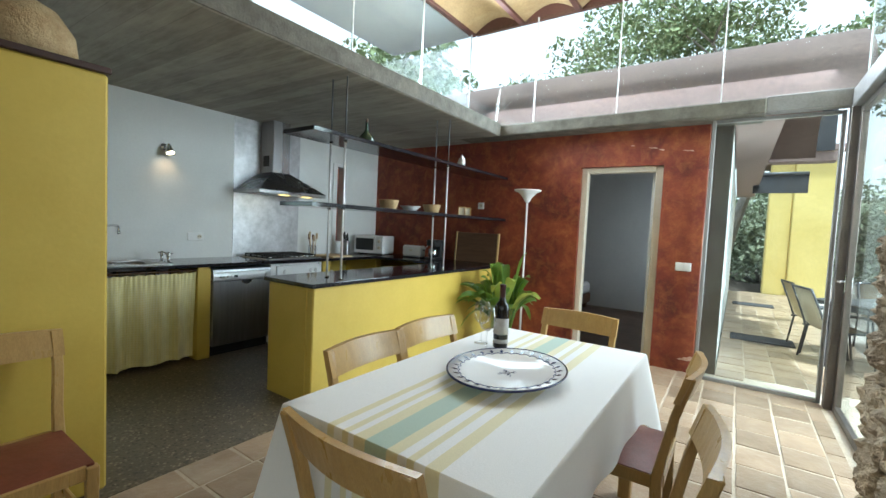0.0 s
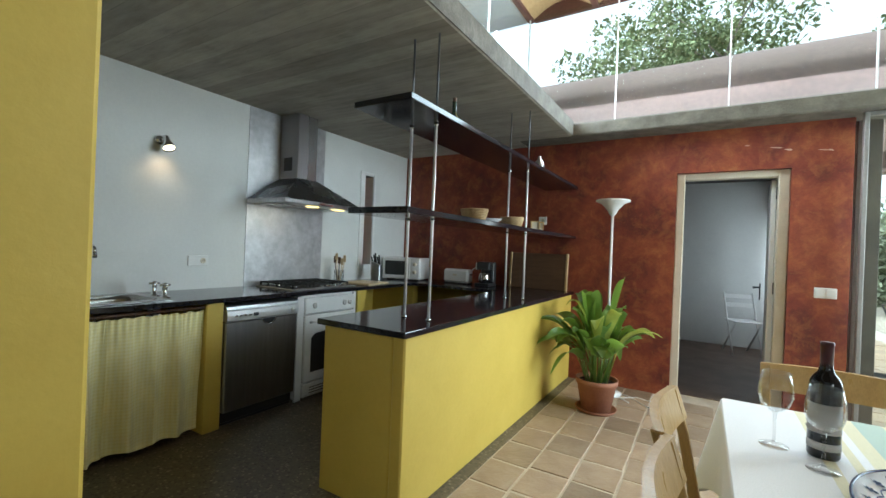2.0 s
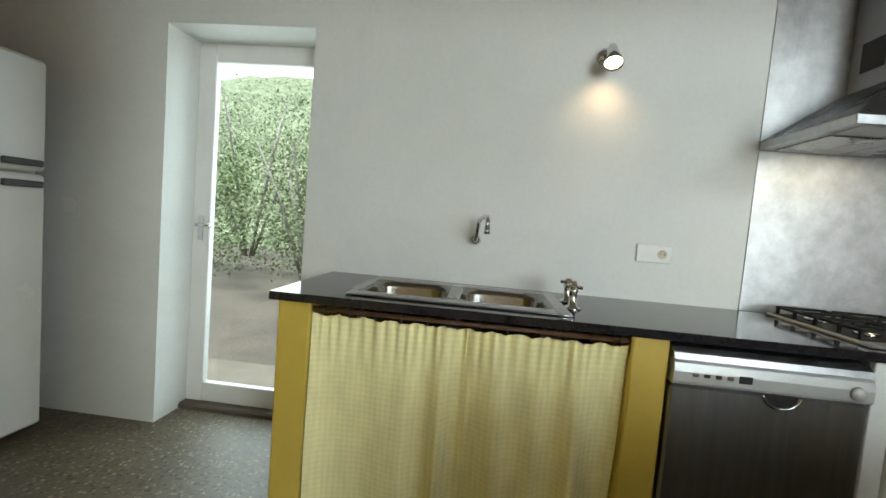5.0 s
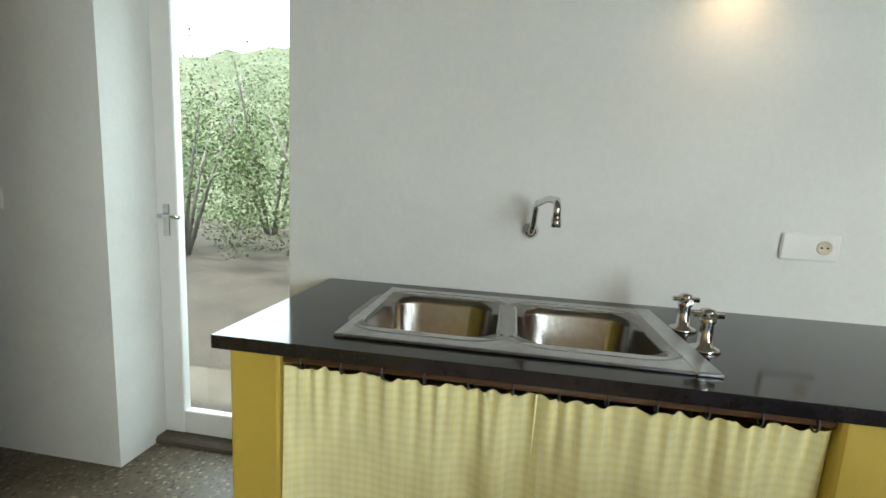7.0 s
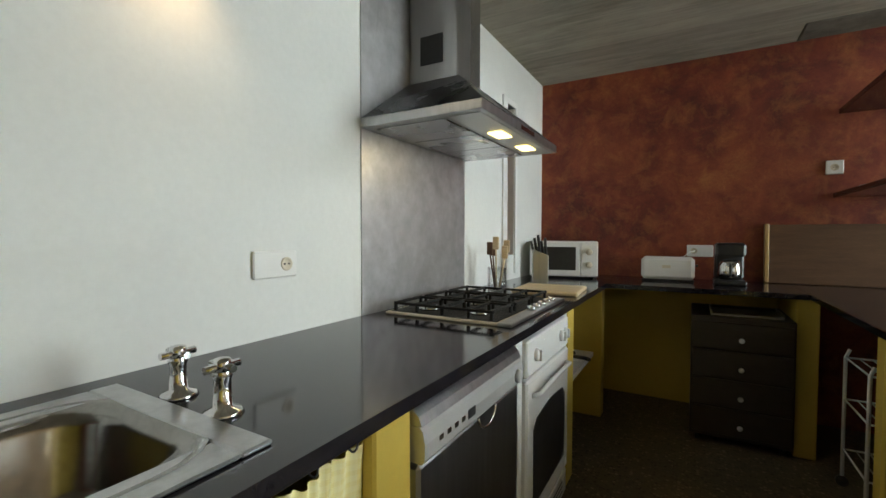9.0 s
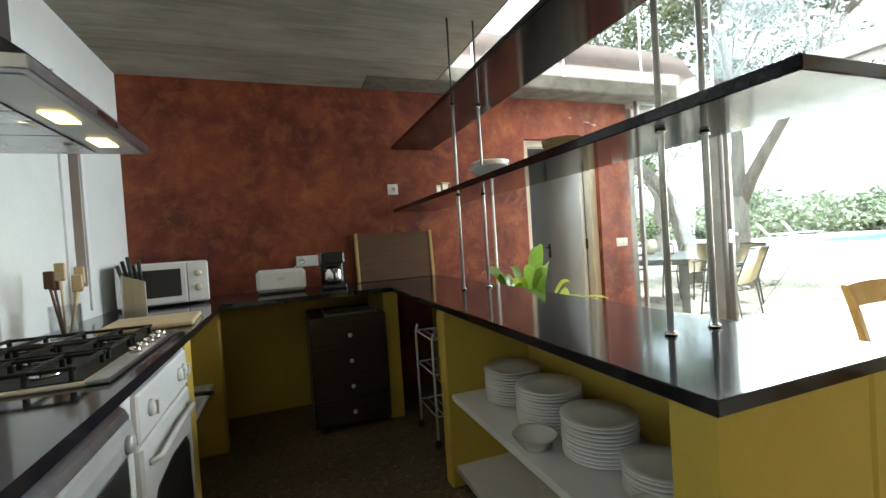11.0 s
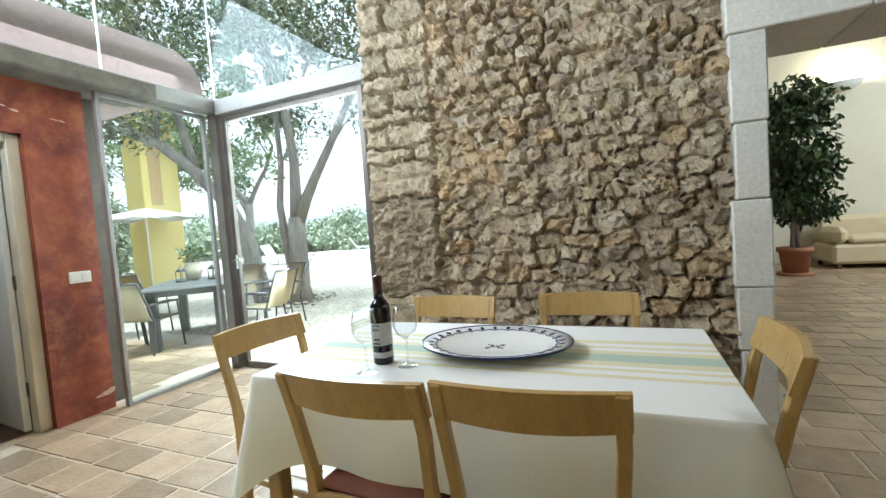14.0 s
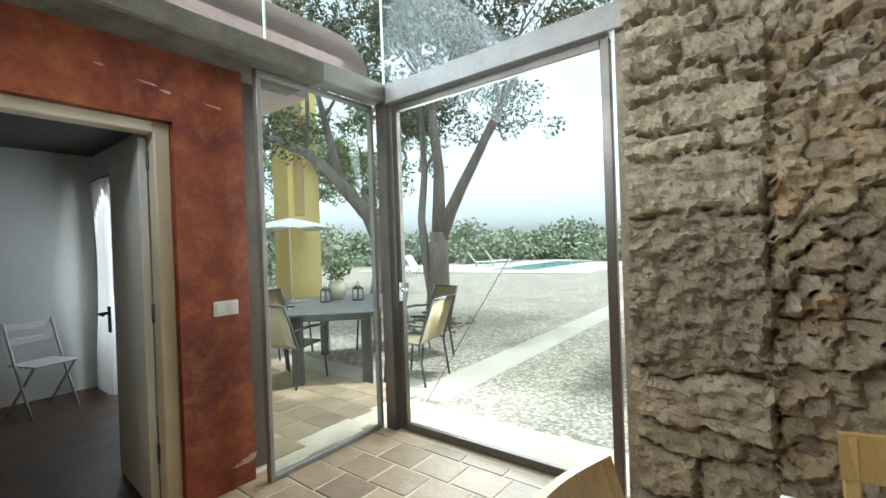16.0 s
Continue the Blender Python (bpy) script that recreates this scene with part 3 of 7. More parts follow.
class B:
    """Collects shapes into one mesh."""

    def __init__(self):
        self.bm = bmesh.new()

    def box(self, x0, y0, z0, x1, y1, z1, bev=0.004, m=None):
        c = Matrix.Translation(((x0 + x1) / 2, (y0 + y1) / 2, (z0 + z1) / 2)) @ Matrix.Diagonal((abs(x1 - x0), abs(y1 - y0), abs(z1 - z0), 1))
        g = bmesh.ops.create_cube(self.bm, size=1.0, matrix=c)
        vs = g["verts"]
        if bev:
            es = list({e for v in vs for e in v.link_edges})
            r = bmesh.ops.bevel(self.bm, geom=es, offset=min(bev, 0.45 * min(abs(x1 - x0), abs(y1 - y0), abs(z1 - z0))), segments=1, affect="EDGES")
            vs = list({v for f in r["faces"] for v in f.verts} | {v for v in vs if v.is_valid})
        if m is not None:
            bmesh.ops.transform(self.bm, matrix=m, verts=vs)
        return self

    def lathe(self, prof, at=(0, 0, 0), n=24, m=None):
        """A turned shape from (radius, height) pairs."""
        rings = []
        for r, z in prof:
            if r < 1e-5:
                rings.append([self.bm.verts.new((at[0], at[1], at[2] + z))])
            else:
                rings.append([self.bm.verts.new((at[0] + r * math.cos(2 * math.pi * i / n), at[1] + r * math.sin(2 * math.pi * i / n), at[2] + z)) for i in range(n)])
        for a, b in zip(rings, rings[1:]):
            for i in range(n):
                j = (i + 1) % n
                if len(a) == 1 and len(b) > 1:
                    f = (a[0], b[j], b[i])
                elif len(b) == 1 and len(a) > 1:
                    f = (a[i], a[j], b[0])
                elif len(a) > 1:
                    f = (a[i], a[j], b[j], b[i])
                else:
                    continue
                self.bm.faces.new(f).smooth = True
        for ring, flip in ((rings[0], True), (rings[-1], False)):
            if len(ring) > 1:
                self.bm.faces.new(list(reversed(ring)) if flip else ring)
        if m is not None:
            bmesh.ops.transform(self.bm, matrix=m, verts=[v for r in rings for v in r])
        return self

    def tube(self, pts, r, n=8, cap=True):
        """A bent round bar through points; r is one radius or one per point."""
        pts = [Vector(p) for p in pts]
        rs = r if isinstance(r, (list, tuple)) else [r] * len(pts)
        rings, up = [], None
        for i, p in enumerate(pts):
            d = (pts[min(i + 1, len(pts) - 1)] - pts[max(i - 1, 0)]).normalized()
            if up is None:
                up = d.orthogonal().normalized()
            side = d.cross(up).normalized()
            up = side.cross(d).normalized()
            rings.append([self.bm.verts.new(p + rs[i] * (math.cos(2 * math.pi * k / n) * up + math.sin(2 * math.pi * k / n) * side)) for k in range(n)])
        for a, b in zip(rings, rings[1:]):
            for i in range(n):
                self.bm.faces.new((a[i], b[i], b[(i + 1) % n], a[(i + 1) % n])).smooth = True
        if cap:
            self.bm.faces.new(rings[0])
            self.bm.faces.new(list(reversed(rings[-1])))
        return self

    def sheet(self, rows, thick=0.0, smooth=True):
        """A skin over a grid of points, thickened if asked."""
        vs = [[self.bm.verts.new(p) for p in row] for row in rows]
        fs = []
        for a, b in zip(vs, vs[1:]):
            for i in range(len(a) - 1):
                f = self.bm.faces.new((a[i], a[i + 1], b[i + 1], b[i]))
                f.smooth = smooth
                fs.append(f)
        if thick:
            bmesh.ops.solidify(self.bm, geom=fs, thickness=thick)
        return self

    def prism(self, poly, z0, z1, bev=0.0, m=None):
        """An upright block over a plan outline."""
        lo = [self.bm.verts.new((x, y, z0)) for x, y in poly]
        hi = [self.bm.verts.new((x, y, z1)) for x, y in poly]
        self.bm.faces.new(list(reversed(lo)))
        self.bm.faces.new(hi)
        for i in range(len(poly)):
            j = (i + 1) % len(poly)
            self.bm.faces.new((lo[i], lo[j], hi[j], hi[i]))
        vs = lo + hi
        if bev:
            es = list({e for v in vs for e in v.link_edges})
            r = bmesh.ops.bevel(self.bm, geom=es, offset=bev, segments=1, affect="EDGES")
            vs = list({v for f in r["faces"] for v in f.verts} | {v for v in vs if v.is_valid})
        if m is not None:
            bmesh.ops.transform(self.bm, matrix=m, verts=vs)
        return self

    def mesh(self, name, mat):
        bmesh.ops.recalc_face_normals(self.bm, faces=self.bm.faces[:])
        me = bpy.data.meshes.new(name)
        self.bm.to_mesh(me)
        self.bm.free()
        me.materials.append(mat)
        return me


def part(name, b, mat, parent, label=""):
    ob = new(name, b.mesh(name, mat))
    ob.parent = parent
    return tagged(ob, label)


def thing(name, at, label, category, group="", turn=0.0):
    ob = new(name)
    ob.empty_display_size = 0.1
    ob.matrix_world = pose(*at, 0, 0, turn)
    return tagged(ob, label, category, group)


def single(name, b, mat, label, category, at=(0, 0, 0), turn=0.0, group=""):
    ob = new(name, b.mesh(name, mat))
    ob.matrix_world = pose(*at, 0, 0, turn)
    return tagged(ob, label, category, group)


def structure(name, b, mat, label="", category=""):
    return tagged(new(name, b.mesh(name, mat)), label, category or name.split("_")[0], kind="structure")


def clear_pane(ob):
    ob.visible_shadow = False
    return ob

# ---- large structure ----
WX, RY, GX = -3.20, 5.25, 2.11      # white wall face, red wall face, glass door plane
TOP = 2.43                          # underside of the concrete slab and beam
CT = 0.89                           # counter height


def wall_with_hole(name, mat, axis, face, back, lo, hi, zt, hole, label, z0=-0.1):
    """A wall along x or y between lo and hi, with one opening (lo, hi, z0, z1)."""
    b = B()
    h0, h1, hz0, hz1 = hole
    spans = [(lo, h0, z0, zt), (h1, hi, z0, zt), (h0, h1, hz1, zt)]
    if hz0 > z0 + 0.01:
        spans.append((h0, h1, z0, hz0))
    for a, c, za, zb in spans:
        if c - a < 1e-3:
            continue
        if axis == "x":
            b.box(a, min(face, back), za, c, max(face, back), zb, 0)
        else:
            b.box(min(face, back), a, za, max(face, back), c, zb, 0)
    return structure(name, b, mat, label, "wall")


# kitchen wall with the garden door, red walls, closing walls
wall_west = wall_with_hole("wall_west", M_WHITE, "y", WX, WX - 0.32, -2.6, 4.46, 2.6, (0.18, 0.94, -0.1, 2.05), "white plastered kitchen wall with a garden door")
b = B().box(WX - 0.32, 4.60, -0.1, WX, 5.6, 2.6, 0).box(WX - 0.32, 4.46, -0.1, WX, 4.60, 1.06, 0).box(WX - 0.32, 4.46, 2.08, WX, 4.60, 2.6, 0)
structure("wall_west_corner", b, M_WHITE, "white plastered wall with a narrow slot window", "wall")
wall_north = wall_with_hole("wall_north", M_RED, "x", RY, RY + 0.15, WX, 1.11, TOP, (-0.10, 0.73, -0.1, 2.06), "red lime stucco wall with a doorway")
structure("wall_south", B().box(WX, -1.05, -0.1, -1.58, -0.9, 2.6, 0), M_RED, "dark red plastered wall behind the fridge", "wall")
structure("wall_south_dining", B().box(-1.58, -2.6, -0.1, 2.55, -2.45, 4.0, 0), M_WHITE, "plain white plastered wall", "wall")
structure("wall_west_high", B().box(-1.62, -2.45, 2.58, -1.5, 1.2, 3.75, 0), M_WHITE, "white upper wall above the concrete slab", "wall")

# yellow block that hides the fridge
yb = thing("partition_block", (-1.305, 0.175, 0), "yellow plastered partition with a dark tiled top", "partition")
part("body", B().box(-0.275, -1.075, 0, 0.275, 0.995, 1.955, 0.012), M_YELLOW, yb)
part("cap", B().box(-0.285, -1.075, 1.956, 0.285, 1.005, 1.985, 0.004), M_CAP, yb, "dark brown cap tiles")

# concrete slab over the kitchen, concrete beam over the red wall
structure("ceiling_slab", B().box(WX - 0.32, -2.6, TOP, -1.01, 4.98, 2.57, 0.008).box(WX - 0.32, 4.98, TOP, -1.56, RY + 0.15, 2.57, 0), M_SLAB, "board-marked raw concrete ceiling slab", "ceiling")
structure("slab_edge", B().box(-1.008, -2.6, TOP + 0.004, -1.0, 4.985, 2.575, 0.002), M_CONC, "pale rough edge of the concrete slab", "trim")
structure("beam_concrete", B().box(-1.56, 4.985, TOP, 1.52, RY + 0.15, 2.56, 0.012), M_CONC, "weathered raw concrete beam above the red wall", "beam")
structure("beam_steel_north", B().box(1.52, 5.00, 2.44, GX + 0.06, 5.14, 2.57, 0.006), M_ALU, "grey steel beam above the glass", "beam")
structure("beam_steel_east", B().box(GX - 0.05, 3.30, 2.42, GX + 0.10, 4.998, 2.56, 0.006), M_ALU, "grey steel beam above the glass door", "beam")
structure("corner_post", B().box(GX - 0.05, 5.0, 0, GX + 0.05, 5.10, 2.438, 0.004), M_BRONZE, "bronze coloured steel corner post", "post")

# clerestory: frameless panes between the beams and the vaulted roof
ZC0, ZC1 = 2.575, 3.76
cl = thing("window_clerestory", (0, 5.09, ZC0), "frameless clerestory glazing above the red wall", "window")
tagged(cl, kind="structure")
xs = [-1.53, -0.64, 0.27, 1.18, GX + 0.04]
for a, c in zip(xs, xs[1:]):
    clear_pane(part("pane", B().box(a + 0.006, -0.006, 0, c - 0.006, 0.006, ZC1 - ZC0, 0), M_PANE, cl))
for a in xs:
    part("joint", B().box(a - 0.005, -0.008, 0, a + 0.005, 0.008, ZC1 - ZC0, 0), M_CANVAS, cl, "pale silicone joint")
clw = thing("window_clerestory_west", (-1.53, 0, ZC0), "frameless clerestory glazing above the concrete slab", "window")
tagged(clw, kind="structure")
ys = [1.2, 2.15, 3.1, 4.1, 5.08]
for a, c in zip(ys, ys[1:]):
    clear_pane(part("pane", B().box(-0.006, a + 0.006, 0, 0.006, c - 0.006, ZC1 - ZC0, 0), M_PANE, clw))
    part("joint", B().box(-0.008, a - 0.005, 0, 0.008, a + 0.005, ZC1 - ZC0, 0), M_CANVAS, clw, "pale silicone joint")
cle = thing("window_clerestory_east", (GX + 0.04, 0, ZC0), "frameless clerestory glazing above the glass door", "window")
tagged(cle, kind="structure")
clear_pane(part("pane", B().box(-0.006, 3.30, 0, 0.006, 5.08, ZC1 - ZC0, 0), M_PANE, cle))

# vaulted roof: dark red joists with shallow brick vaults between them
b = B()
pitch, n = 0.67, 6
x0 = -1.54
for i in range(n):
    rows = []
    for k in range(9):
        a = k / 8
        rows.append([(x0 + pitch * (i + a), y, 3.76 + 0.15 * math.sin(math.pi * a)) for y in (-2.6, -1, 1, 3, 5.15)])
    b.sheet(rows)
b.box(x0 - 1.3, -2.6, 3.96, 2.6, 5.15, 4.1, 0)
structure("ceiling_vaults", b, M_VAULT, "shallow brick vaults between dark red joists", "ceiling")
for i in range(n + 1):
    structure("joist", B().box(x0 + pitch * i - 0.03, -2.6, 3.745, x0 + pitch * i + 0.03, 5.16, 3.80, 0.004), M_BEAM, "dark red painted ceiling joist", "joist")
structure("roof_fascia", B().box(x0 + 0.03, 5.155, 3.76, 2.6, 5.2, 4.1, 0), M_BEAM, "dark roof edge", "trim")
structure("eave_west", B().box(-2.85, -2.6, 3.74, -1.575, 5.12, 3.90, 0), M_EAVE, "smooth grey soffit of the roof overhang", "eave")

# rubble wall core, opening to the living room
SX = 1.95
structure("wall_east", B().box(SX + 0.15, 0.94, -0.1, 2.60, 3.30, 3.95, 0), M_MORTAR, "earth mortar core of the rubble wall", "wall")
structure("wall_east_south", B().box(SX + 0.05, -2.6, -0.1, 2.60, -1.7, 3.95, 0), M_WHITE, "plain plastered wall beside the opening", "wall")
structure("wall_east_over", B().box(SX + 0.06, -1.7, 2.41, 2.60, 0.94, 3.95, 0), M_MORTAR, "rubble wall above the opening", "wall")
lintel = thing("opening_surround", (SX, 0.86, 0), "pale dressed limestone door surround in the rubble wall", "door surround")
tagged(lintel, kind="structure")
z = -0.02
for i, h in enumerate((0.42, 0.36, 0.49, 0.42, 0.48)):
    part("stone", B().box(0.0, -0.085 + 0.008 * (i % 2), z, 0.62, 0.078 + 0.012 * ((i * 7) % 3), z + h - 0.006, 0.008), M_ASHLAR, lintel)
    z += h
for i in range(4):
    part("stone", B().box(0.0, 0.10 - 0.62 * (i + 1) + 0.004, z, 0.62, 0.10 - 0.62 * i, z + 0.26, 0.008), M_ASHLAR, lintel)

# floors
structure("floor_kitchen", B().box(WX - 0.4, -2.6, -0.1, -0.95, 5.4, 0.0, 0), M_AGG, "polished dark aggregate concrete kitchen floor", "floor")
floor_dining = structure("floor_dining", B().box(-0.95, -2.6, -0.1, 2.62, 5.4, -0.0045, 0), M_GROUT, "terracotta tiled floor with pale joints", "floor")
floor_living = structure("floor_living", B().box(2.62, -7, -0.1, 9.9, 3.0, -0.0045, 0), M_GROUT, "terracotta tiled living room floor", "floor")
structure("floor_bedroom", B().box(-2.5, 5.4, -0.1, 1.16, 8.7, 0.0, 0), M_EARTHF, "dark brown polished bedroom floor", "floor")
floor_porch = structure("floor_porch", B().box(1.3, 5.4, -0.1, 2.75, 14, -0.005, 0), M_GROUT, "terracotta tiled porch floor", "floor")

# living room beyond the opening
structure("wall_living_far", B().box(9.6, -7, -0.1, 9.8, 3, 5.6, 0), M_ROOM, "cream plastered living room wall", "wall")
structure("wall_living_north", B().box(2.6, 2.6, -0.1, 9.6, 2.8, 5.6, 0), M_ROOM, "cream plastered living room wall", "wall")
structure("wall_living_south", B().box(2.6, -7, -0.1, 9.6, -6.8, 5.6, 0), M_ROOM, "cream plastered living room wall", "wall")
structure("wall_living_west", B().box(2.44, -7, -0.1, 2.6, -2.6, 5.6, 0).box(2.605, -1.7, 3.95, 2.7, 2.6, 5.6, 0), M_ROOM, "cream plastered living room wall", "wall")
structure("ceiling_living", B().box(2.44, -7, 5.6, 9.8, 3, 5.75, 0), M_ROOM, "white living room ceiling", "ceiling")

structure("wall_end_trim", B().box(1.152, 5.372, 0, 1.298, 5.398, 2.43, 0.002), M_BRONZE, "bronze trim on the end of the wall", "trim")

# bedroom behind the red wall
structure("wall_bedroom_north", B().box(-2.5, 8.5, -0.1, 1.16, 8.65, 2.45, 0), M_WHITE, "white bedroom wall", "wall")
structure("wall_bedroom_west", B().box(-2.65, 5.4, -0.1, -2.5, 8.65, 2.45, 0), M_WHITE, "white bedroom wall", "wall")
wall_with_hole("wall_bedroom_east", M_WHITE, "y", 1.16, 1.29, 5.4, 14.0, 2.45, (7.55, 8.25, -0.1, 2.1), "bedroom wall beside the porch")
structure("ceiling_bedroom", B().box(-2.65, 5.4, 2.45, 1.30, 8.65, 2.58, 0), M_CEIL_D, "dark boarded bedroom ceiling", "ceiling")
structure("porch_soffit", B().box(1.302, 5.4, 2.46, 1.68, 14.0, 2.58, 0), M_PINK, "rendered porch soffit", "soffit")
rows = []
for k in range(15):
    a = math.pi * k / 14
    rows.append([(x, 7.0 - 1.66 * math.cos(a), 2.585 + 0.95 * math.sin(a) ** 0.8) for x in (-2.65, -1, 0.5, 1.5, 2.25)])
structure("roof_bedroom", B().sheet(rows, 0.06), M_PINK, "pink rendered barrel roof of the bedroom wing", "roof")

# ---- doors and windows ----


def glazed_door(name, at, turn, w, h, mat, label, stile=0.05, handle_at=None, depth=0.045):
    d = thing(name, at, label, "door", turn=turn)
    tagged(d, kind="structure")
    fr = part("door_frame", B().box(0, 0, 0, stile, depth, h).box(w - stile, 0, 0, w, depth, h).box(stile, 0.002, 0, w - stile, depth - 0.002, stile * 1.1).box(stile, 0.002, h - stile, w - stile, depth - 0.002, h), mat, d)
    clear_pane(part("pane", B().box(stile, depth / 2 - 0.004, stile, w - stile, depth / 2 + 0.004, h - stile, 0), M_PANE, d))
    if handle_at:
        hx, hz = handle_at
        part("handle", B().tube([(hx, -0.0, hz), (hx, -0.045, hz), (hx + 0.10, -0.045, hz)], 0.009).box(hx - 0.016, -0.006, hz - 0.09, hx + 0.016, 0.0, hz + 0.05, 0.002), M_CHROME, d, "metal lever handle")
    return d


# tall glass door to the gravel yard, and the fixed pane beside the red wall
glazed_door("door_yard", (GX, 4.985, 0.0), -90, 1.58, 2.415, M_BRONZE, "tall bronze framed glass door to the gravel yard", 0.05, (0.035, 1.05))
glazed_door("window_fixed", (1.13, 5.12, 0.0), 0, 0.925, 2.43, M_ALU, "tall fixed pane between the red wall and the post", 0.03)
# garden door in the white wall
dg = glazed_door("door_garden", (WX - 0.24, 0.18, 0.03), 90, 0.76, 2.02, M_PVC, "white framed glass door to the wooded garden", 0.10, (0.05, 1.02))
structure("door_step", B().box(WX - 0.9, -0.3, -0.1, WX - 0.18, 1.1, 0.03, 0.01), M_STEPC, "brown concrete door step, darkened for shade", "step")

# bedroom door: cream frame and white leaf standing open
df = thing("door_bedroom", (0, 5.33, 0), "white bedroom door standing open in a cream frame", "door")
tagged(df, kind="structure")
part("door_frame", B().box(-0.10, -0.035, 0, -0.035, 0.06, 2.06, 0.006).box(0.655, -0.035, 0, 0.73, 0.06, 2.06, 0.006).box(-0.035, -0.034, 2.0, 0.655, 0.059, 2.06, 0.006), M_CREAM, df, "cream painted wooden frame")
leaf = part("leaf", B().box(-0.02, 0.0, 0.012, 0.02, 0.66, 1.99, 0.004, m=pose(0.635, 0.07, 0, 0, 0, -4)), M_PVC, df, "white flush door leaf")
part("handle", B().tube([(0.61, 0.66, 1.02), (0.565, 0.66, 1.02), (0.56, 0.56, 1.02)], 0.009).box(0.612, 0.64, 0.90, 0.62, 0.68, 1.06, 0.002), M_METAL_D, leaf, "dark metal lever handle")
for hz in (0.25, 1.0, 1.82):
    part("hinge", B().box(0.648, 0.045, hz, 0.668, 0.075, hz + 0.1, 0.002), M_METAL_D, df, "dark hinge")

# bare plaster showing through the red stucco
for cx, cz, w, h, seed in ((1.05, 0.135, 0.075, 0.022, 1), (0.62, 2.235, 0.045, 0.005, 2), (0.70, 2.212, 0.03, 0.007, 3), (0.94, 2.19, 0.05, 0.006, 4), (0.42, 2.27, 0.02, 0.005, 5)):
    r = random.Random(seed)
    b = B()
    pts = [(math.cos(t) * w * r.uniform(0.75, 1.15), math.sin(t) * h * r.uniform(0.6, 1.3) + 0.25 * h * math.sin(2 * t)) for t in [2 * math.pi * k / 18 for k in range(18)]]
    b.bm.faces.new([b.bm.verts.new((cx + u + 0.0, RY - 0.003, cz + v + 0.18 * u * (1 if seed == 1 else -0.6))) for u, v in pts])
    structure("plaster_chip", b, M_CHIP, "bare pinkish plaster where the red stucco has flaked", "plaster")

# slot window in the white wall
sw = thing("window_slot", (WX, 4.53, 1.06), "narrow slot window with a reddish reveal", "window")
tagged(sw, kind="structure")
part("window_frame", B().box(-0.1, -0.15, -0.13, 0.012, -0.075, 1.06, 0.003).box(-0.1, 0.075, -0.13, 0.012, 0.11, 1.06, 0.003).box(-0.1, -0.075, 1.02, 0.010, 0.075, 1.06, 0.003), M_PVC, sw)
part("shutter", B().box(-0.16, -0.07, 0.0, -0.13, 0.07, 1.02, 0.003), M_RED, sw, "dull red shutter behind the slot")

# ---- outdoors ----
structure("ground", B().box(-600, -600, -0.30, 600, 600, -0.12, 0), M_LITTER, "brown ground under the trees", "ground")
structure("gravel_yard", B().box(2.16, 5.36, -0.12, 28, 60, -0.03, 0).box(2.62, 3.1, -0.12, 28, 5.36, -0.03, 0), M_GRAVEL, "pale raked gravel yard", "ground")
structure("pavement", B().box(2.162, 3.36, -0.12, 2.6, 5.34, -0.005, 0.006).box(2.75, 5.10, -0.12, 14, 5.55, -0.022, 0.006).box(2.75, 5.56, -0.12, 3.15, 14, -0.022, 0.006), M_PAVE, "pale concrete strips in the gravel", "pavement")
structure("pool_terrace", B().box(18, 9, -0.12, 34, 24, 0.0, 0), M_PAVE, "pale terrace round the pool", "pavement")
structure("water", B().box(20.5, 12.6, -0.05, 30, 15.4, 0.006, 0), M_WATER, "turquoise pool water", "water")

# ---- kitchen ----
# worktops: one continuous run in black granite, with cut-outs left by joined pieces
wt = thing("worktop", (0, 0, 0.86), "polished black granite worktop on yellow masonry", "worktop")
TH = CT - 0.86
SY0, SY1 = 1.37, 2.13
for x0, y0, x1, y1 in ((WX, 1.10, -2.58, SY0), (WX, SY0, -3.10, SY1), (-2.66, SY0, -2.58, SY1), (WX, SY1, -2.58, 4.62)):
    part("slab", B().box(x0, y0, 0, x1, y1, TH, 0), M_GRANITE, wt)
part("slab", B().box(WX, 4.623, 0, -1.572, RY, TH, 0.003), M_GRANITE, wt)
part("slab", B().box(-1.57, 2.325, 0, -1.0, RY, TH, 0.003), M_GRANITE, wt)

for i, (y0, y1) in enumerate(((1.12, 1.24), (2.34, 2.46), (3.76, 3.88), (4.66, 4.76))):
    structure("pier", B().box(WX, y0, 0, -2.61, y1, 0.86, 0.006), M_YELLOW, "yellow plastered masonry pier under the worktop", "pier")
for x0, x1 in ((-1.62, -1.52),):
    structure("pier", B().box(x0, 4.66, 0, x1, RY, 0.86, 0.006), M_YELLOW, "yellow plastered masonry pier under the worktop", "pier")

structure("plaster_under_worktop", B().box(WX, RY - 0.012, 0, -1.53, RY - 0.001, 0.858, 0), M_YELLOW, "yellow plaster on the wall under the back worktop", "wall")

